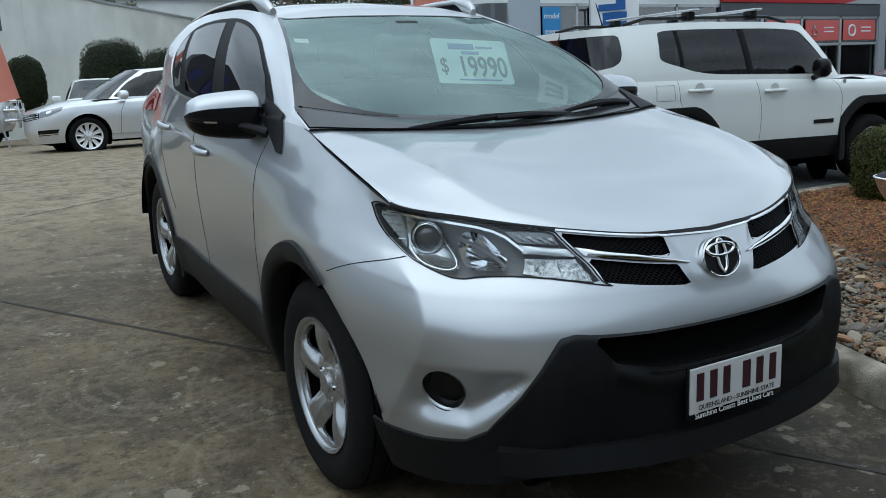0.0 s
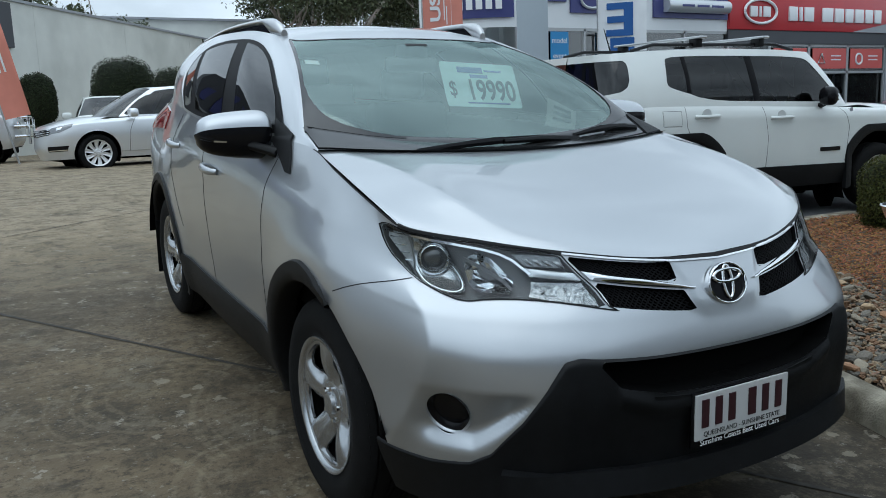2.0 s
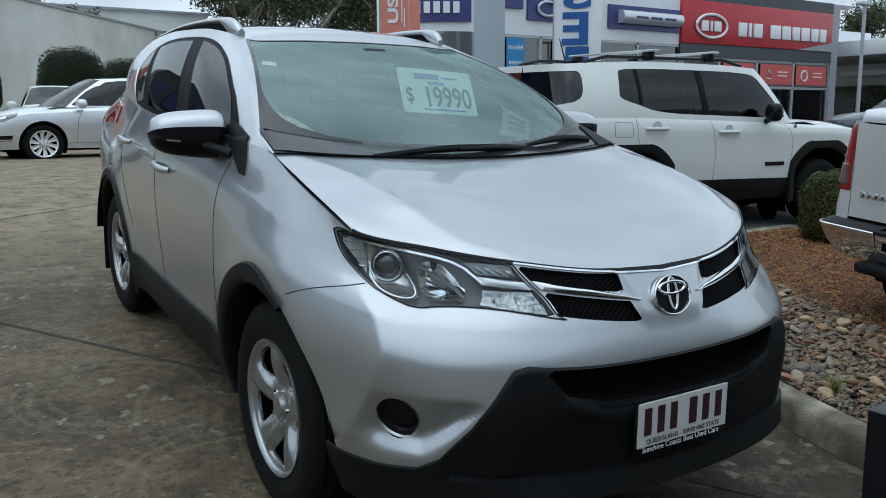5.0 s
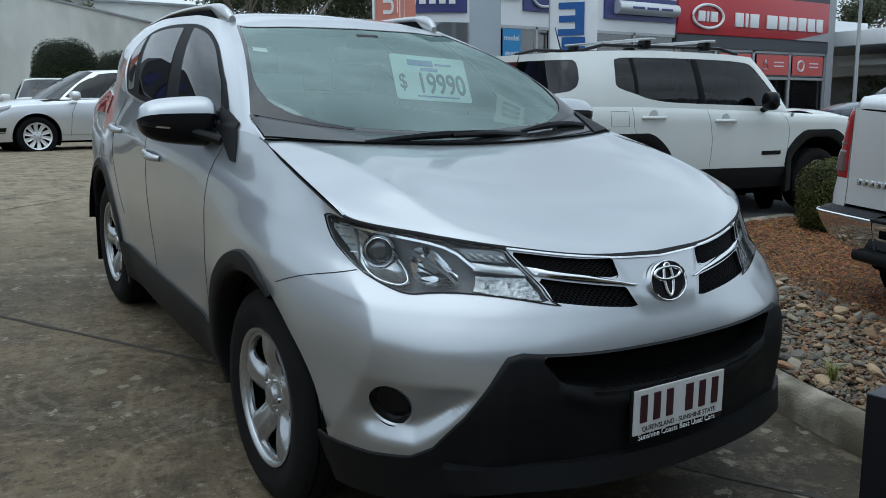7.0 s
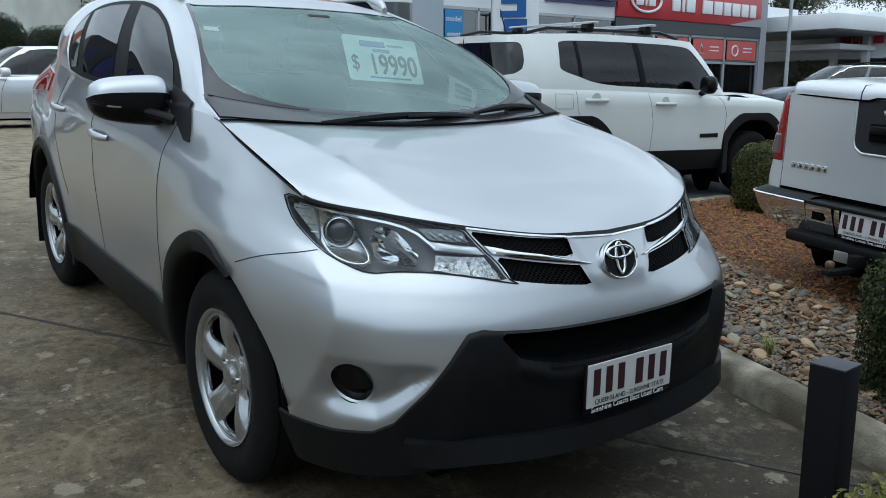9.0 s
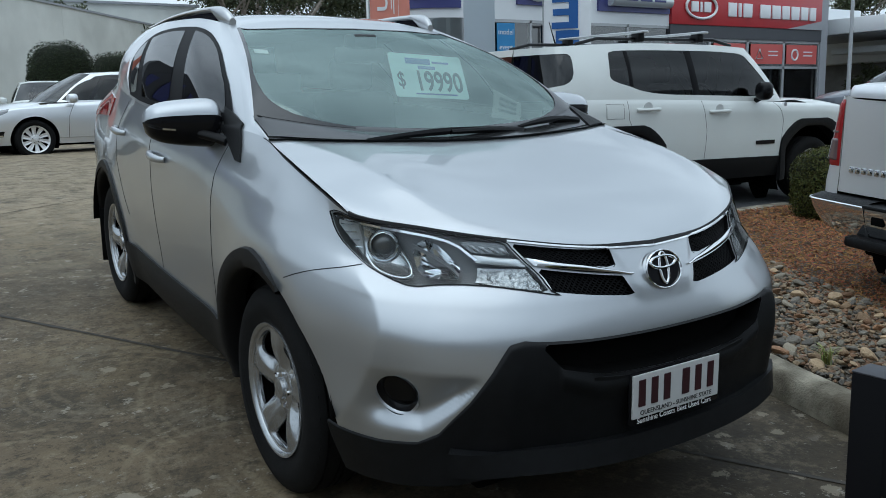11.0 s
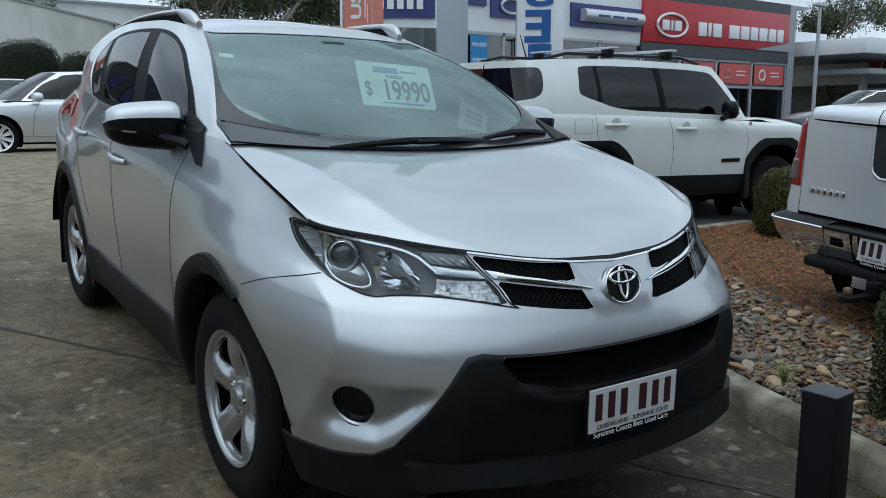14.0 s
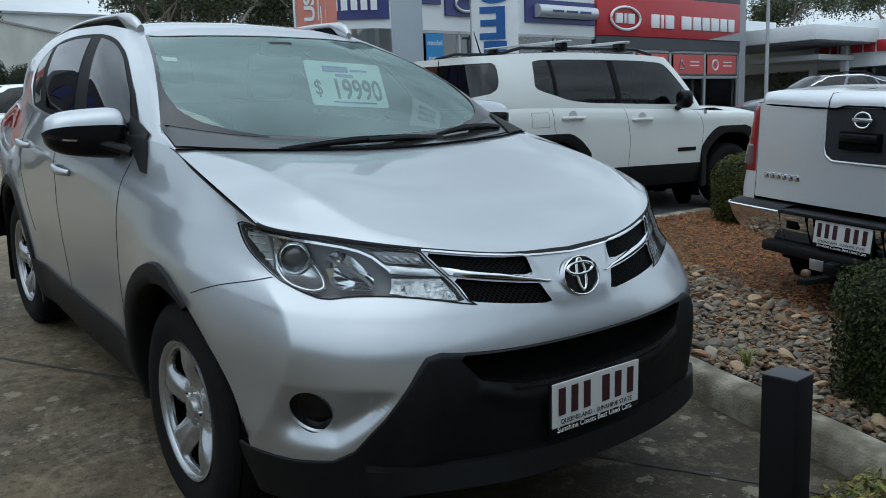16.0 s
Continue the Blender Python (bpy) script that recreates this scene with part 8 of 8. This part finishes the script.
# ---- hedges by the wall ----
zg = .675
hedge_fine = island_vary(material("fine_hedge_leaf", (.026, .034, .014), rough=.6, spec=.2), .45, 1.6, .03)
bush("hedge", "tall dark clipped hedge against the concrete wall", pose(1.95, 21.4, zg + 1.25), box_shape(.82, .6, 1.27, 3.2, .06), 22000, .055, hedge_fine, .92, 12, group="wall hedges")
bush("hedge", "tall dark clipped hedge against the concrete wall", pose(3.95, 23.6, zg + 1.2), box_shape(1.0, .6, 1.22, 3.2, .06), 20000, .055, hedge_fine, .92, 13, group="wall hedges")
ball = bush("bush", "dark clipped oval bush on a short stem", pose(-.10, 22.5, zg + 1.5), box_shape(.46, .46, .72, 2.5, .10), 14000, .05, hedge_fine, .92, 14, "bush")
bm = bmesh.new()
tube(bm, (0, 0, -1.5), (.05, 0, -.6), .06, .045, 8)
part("stem", bm, twig, ball)


# ---- trees ----
gum_leaf = island_vary(material("gum_leaf", (.062, .072, .036), rough=.55, spec=.3), .5, 1.8, .03)
bark = material("pale_bark", (.24, .21, .18), rough=.9, vary=.35, scale=4, bump=.4, bump_scale=20)


def tree(m, height, spread, n_clumps, leaves, seed, label, sparse=False):
    t = thing("tree", label, "tree", m, "gum trees")
    r = random.Random(seed)
    bm = bmesh.new()
    tips = []

    def limb(o, d, l, rad, depth):
        pts = [o]
        for k in range(5):
            d = (d + Vector((r.gauss(0, .16), r.gauss(0, .16), r.gauss(0, .08) + .03))).normalized()
            pts.append(pts[-1] + d * l / 5)
        sweep(bm, pts, lambda f: rad * (1 - .5 * f), 7)
        if depth == 0:
            tips.extend(pts[2:])
            return
        for k in range(r.choice((2, 3, 3))):
            nd = (d + Vector((r.gauss(0, .6), r.gauss(0, .6), r.gauss(0, .3) + .12))).normalized()
            limb(pts[r.choice((3, 4, 5))], nd, l * r.uniform(.55, .8), rad * .52, depth - 1)
    limb(Vector((0, 0, -.2)), Vector((r.gauss(0, .08), r.gauss(0, .08), 1)), height * (.34 if sparse else .42), height * (.011 if sparse else .020), 4 if sparse else 3)
    part("trunk", bm, bark, t)
    tips = [p for p in tips if p.z > height * .3]
    vs, fs = [], []
    for _ in range(n_clumps):
        c = r.choice(tips) + Vector((r.gauss(0, .2), r.gauss(0, .2), r.gauss(0, .2))) * spread
        sz = r.uniform(.35, .9) * spread
        for _ in range(leaves):
            o = c + Vector((r.gauss(0, .5), r.gauss(0, .5), r.gauss(0, .35))) * sz
            d = Vector((r.gauss(0, 1), r.gauss(0, 1), r.gauss(-.6, .8))).normalized()
            s = d.orthogonal().normalized()
            s = Matrix.Rotation(r.uniform(0, 6.28), 3, d) @ s
            l, w = r.uniform(.12, .24), r.uniform(.03, .06)
            k = len(vs)
            vs += [o, o + d * l * .5 + s * w, o + d * l, o + d * l * .5 - s * w]
            fs.append((k, k + 1, k + 2, k + 3))
    me = bpy.data.meshes.new("crown")
    me.from_pydata([tuple(v) for v in vs], [], fs)
    me.materials.append(gum_leaf)
    ob = new("crown", me)
    ob.parent = t
    return t


GT = "tall gum tree with open dark green crown"
tree(pose(13.0, 36, .5), 11.5, 1.15, 100, 130, 41, GT)
tree(pose(16.4, 38, .5), 12.0, 1.2, 110, 130, 42, GT)
tree(pose(19.8, 40, .5), 12.5, 1.3, 120, 130, 43, GT)
tree(pose(2.4, 31, .5), 9.0, .6, 20, 60, 44, "gum tree with sparse crown and bare limbs", True)
tree(pose(4.9, 34, .5), 9.5, .6, 22, 60, 45, "gum tree with sparse crown and bare limbs", True)
tree(pose(15.0, 44, .5), 12.5, 1.5, 130, 130, 21, GT)
tree(pose(17.0, 44, .5), 13.0, 1.5, 130, 130, 22, GT)
tree(pose(21.5, 46, .5), 12.0, 1.4, 120, 120, 23, GT)
tree(pose(4.0, 54, .5), 12.0, .9, 34, 70, 24, "tall gum tree with sparse crown and bare limbs", True)
tree(pose(8.5, 62, .5), 12.5, .9, 30, 70, 25, "tall gum tree with sparse crown and bare limbs", True)
tree(pose(45.0, 31, .5), 11.0, 1.1, 50, 80, 26, "tall gum tree with sparse crown and bare limbs", True)
tree(pose(52.0, 30, .5), 11.5, 1.4, 110, 110, 27, GT)
tree(pose(60.0, 26, .5), 12.0, 1.5, 120, 110, 28, GT)
tree(pose(36.0, 38, .5), 11.0, 1.2, 70, 100, 29, GT)
tree(pose(39.8, 21.5, .4), 2.8, .4, 36, 60, 31, "small dark shrub tree by the entrance")

# ---- more parked cars ----
far_white = vehicle("hatchback", "small white hatchback parked behind the sedan", pose(1.16, 18.45, level(1.2, 18.45), 0, 0, -7), p_hull, p_cab, white_paint, (0, 2.71), .325, .225, 10, P_PANES, track=.77, arch_r=.385)
for mx in (-1, 1):
    bm = bmesh.new()
    lump(bm, (mx * .98, .62, 1.0), (.12, .08, .09))
    part("door_mirror", bm, white_paint, far_white, "white door mirror")
joined("windscreen_header", lambda bm, m: strip(bm, p_cab, [(0, .965), (.45, .965), (.90, .965)], .075, 20, off=.008, mirror=m), white_paint, far_white, "white roof edge over the windscreen", sharp=60)
joined("windscreen_foot", lambda bm, m: strip(bm, p_cab, [(0, .05), (.45, .05), (.90, .05)], .09, 20, off=.008, mirror=m), white_paint, far_white, "white panel edge under the windscreen", sharp=60)
dusk_paint = material("slate_car_paint", (.10, .11, .13), rough=.3, metal=.6, coat=.8)
dark_wagon = vehicle("wagon", "dark grey wagon parked before the showroom", pose(18.1, 9.4, level(18.1, 9.4), 0, 0, 229), p_hull, p_cab, dusk_paint, (0, 2.71), .325, .225, 10, P_PANES, track=.77, arch_r=.385)
for mi in (False, True):
    bm = bmesh.new()
    strip(bm, p_cab, [(.95, .5), (1.04, .93), (1.4, .95), (1.76, .91), (1.93, .6)], .03, 40, off=.006, mirror=mi)
    part("window_trim", bm, chrome, dark_wagon, "chrome trim over the side windows", sharp=60)
    bm = bmesh.new()
    sweep(bm, [p_cab(1.1 + .75 * f, 1.0) * Vector((-1 if mi else 1, 1, 1)) + Vector((0, 0, .02 + .03 * math.sin(math.pi * f))) for f in steps(0, 1, 14)], .02, 6)
    part("roof_rail", bm, gloss_black, dark_wagon, "black roof rail")
wd = vehicle("four_wheel_drive", "pale four-wheel drive with chrome bull bar by the wall", pose(-1.5, 19.0, level(-1, 19), 0, 0, 80), j_hull, j_cab, sedan_silver, (0, 2.57), .37, .215, 6, J_PANES, arch_r=.45, track=.79)
for z, x in ((.58, .84), (.80, .84), (1.0, .5)):
    bm = bmesh.new()
    sweep(bm, [(-x, -.72, z), (-x * .9, -.93, z), (0, -.98, z), (x * .9, -.93, z), (x, -.72, z)], .03, 8)
    part("bull_bar", bm, chrome, wd, "chrome bull bar tube")
for x in (-.45, .45):
    bm = bmesh.new()
    sweep(bm, [(x, -.97, .4), (x, -.97, 1.0)], .03, 8)
    part("bull_bar_upright", bm, chrome, wd)
for x in (-.65, .65):
    bm = bmesh.new()
    box(bm, x - .14, x + .14, -.82, -.77, .74, .90, .02)
    part("headlamp", bm, reflector, wd, "square clear headlamp")
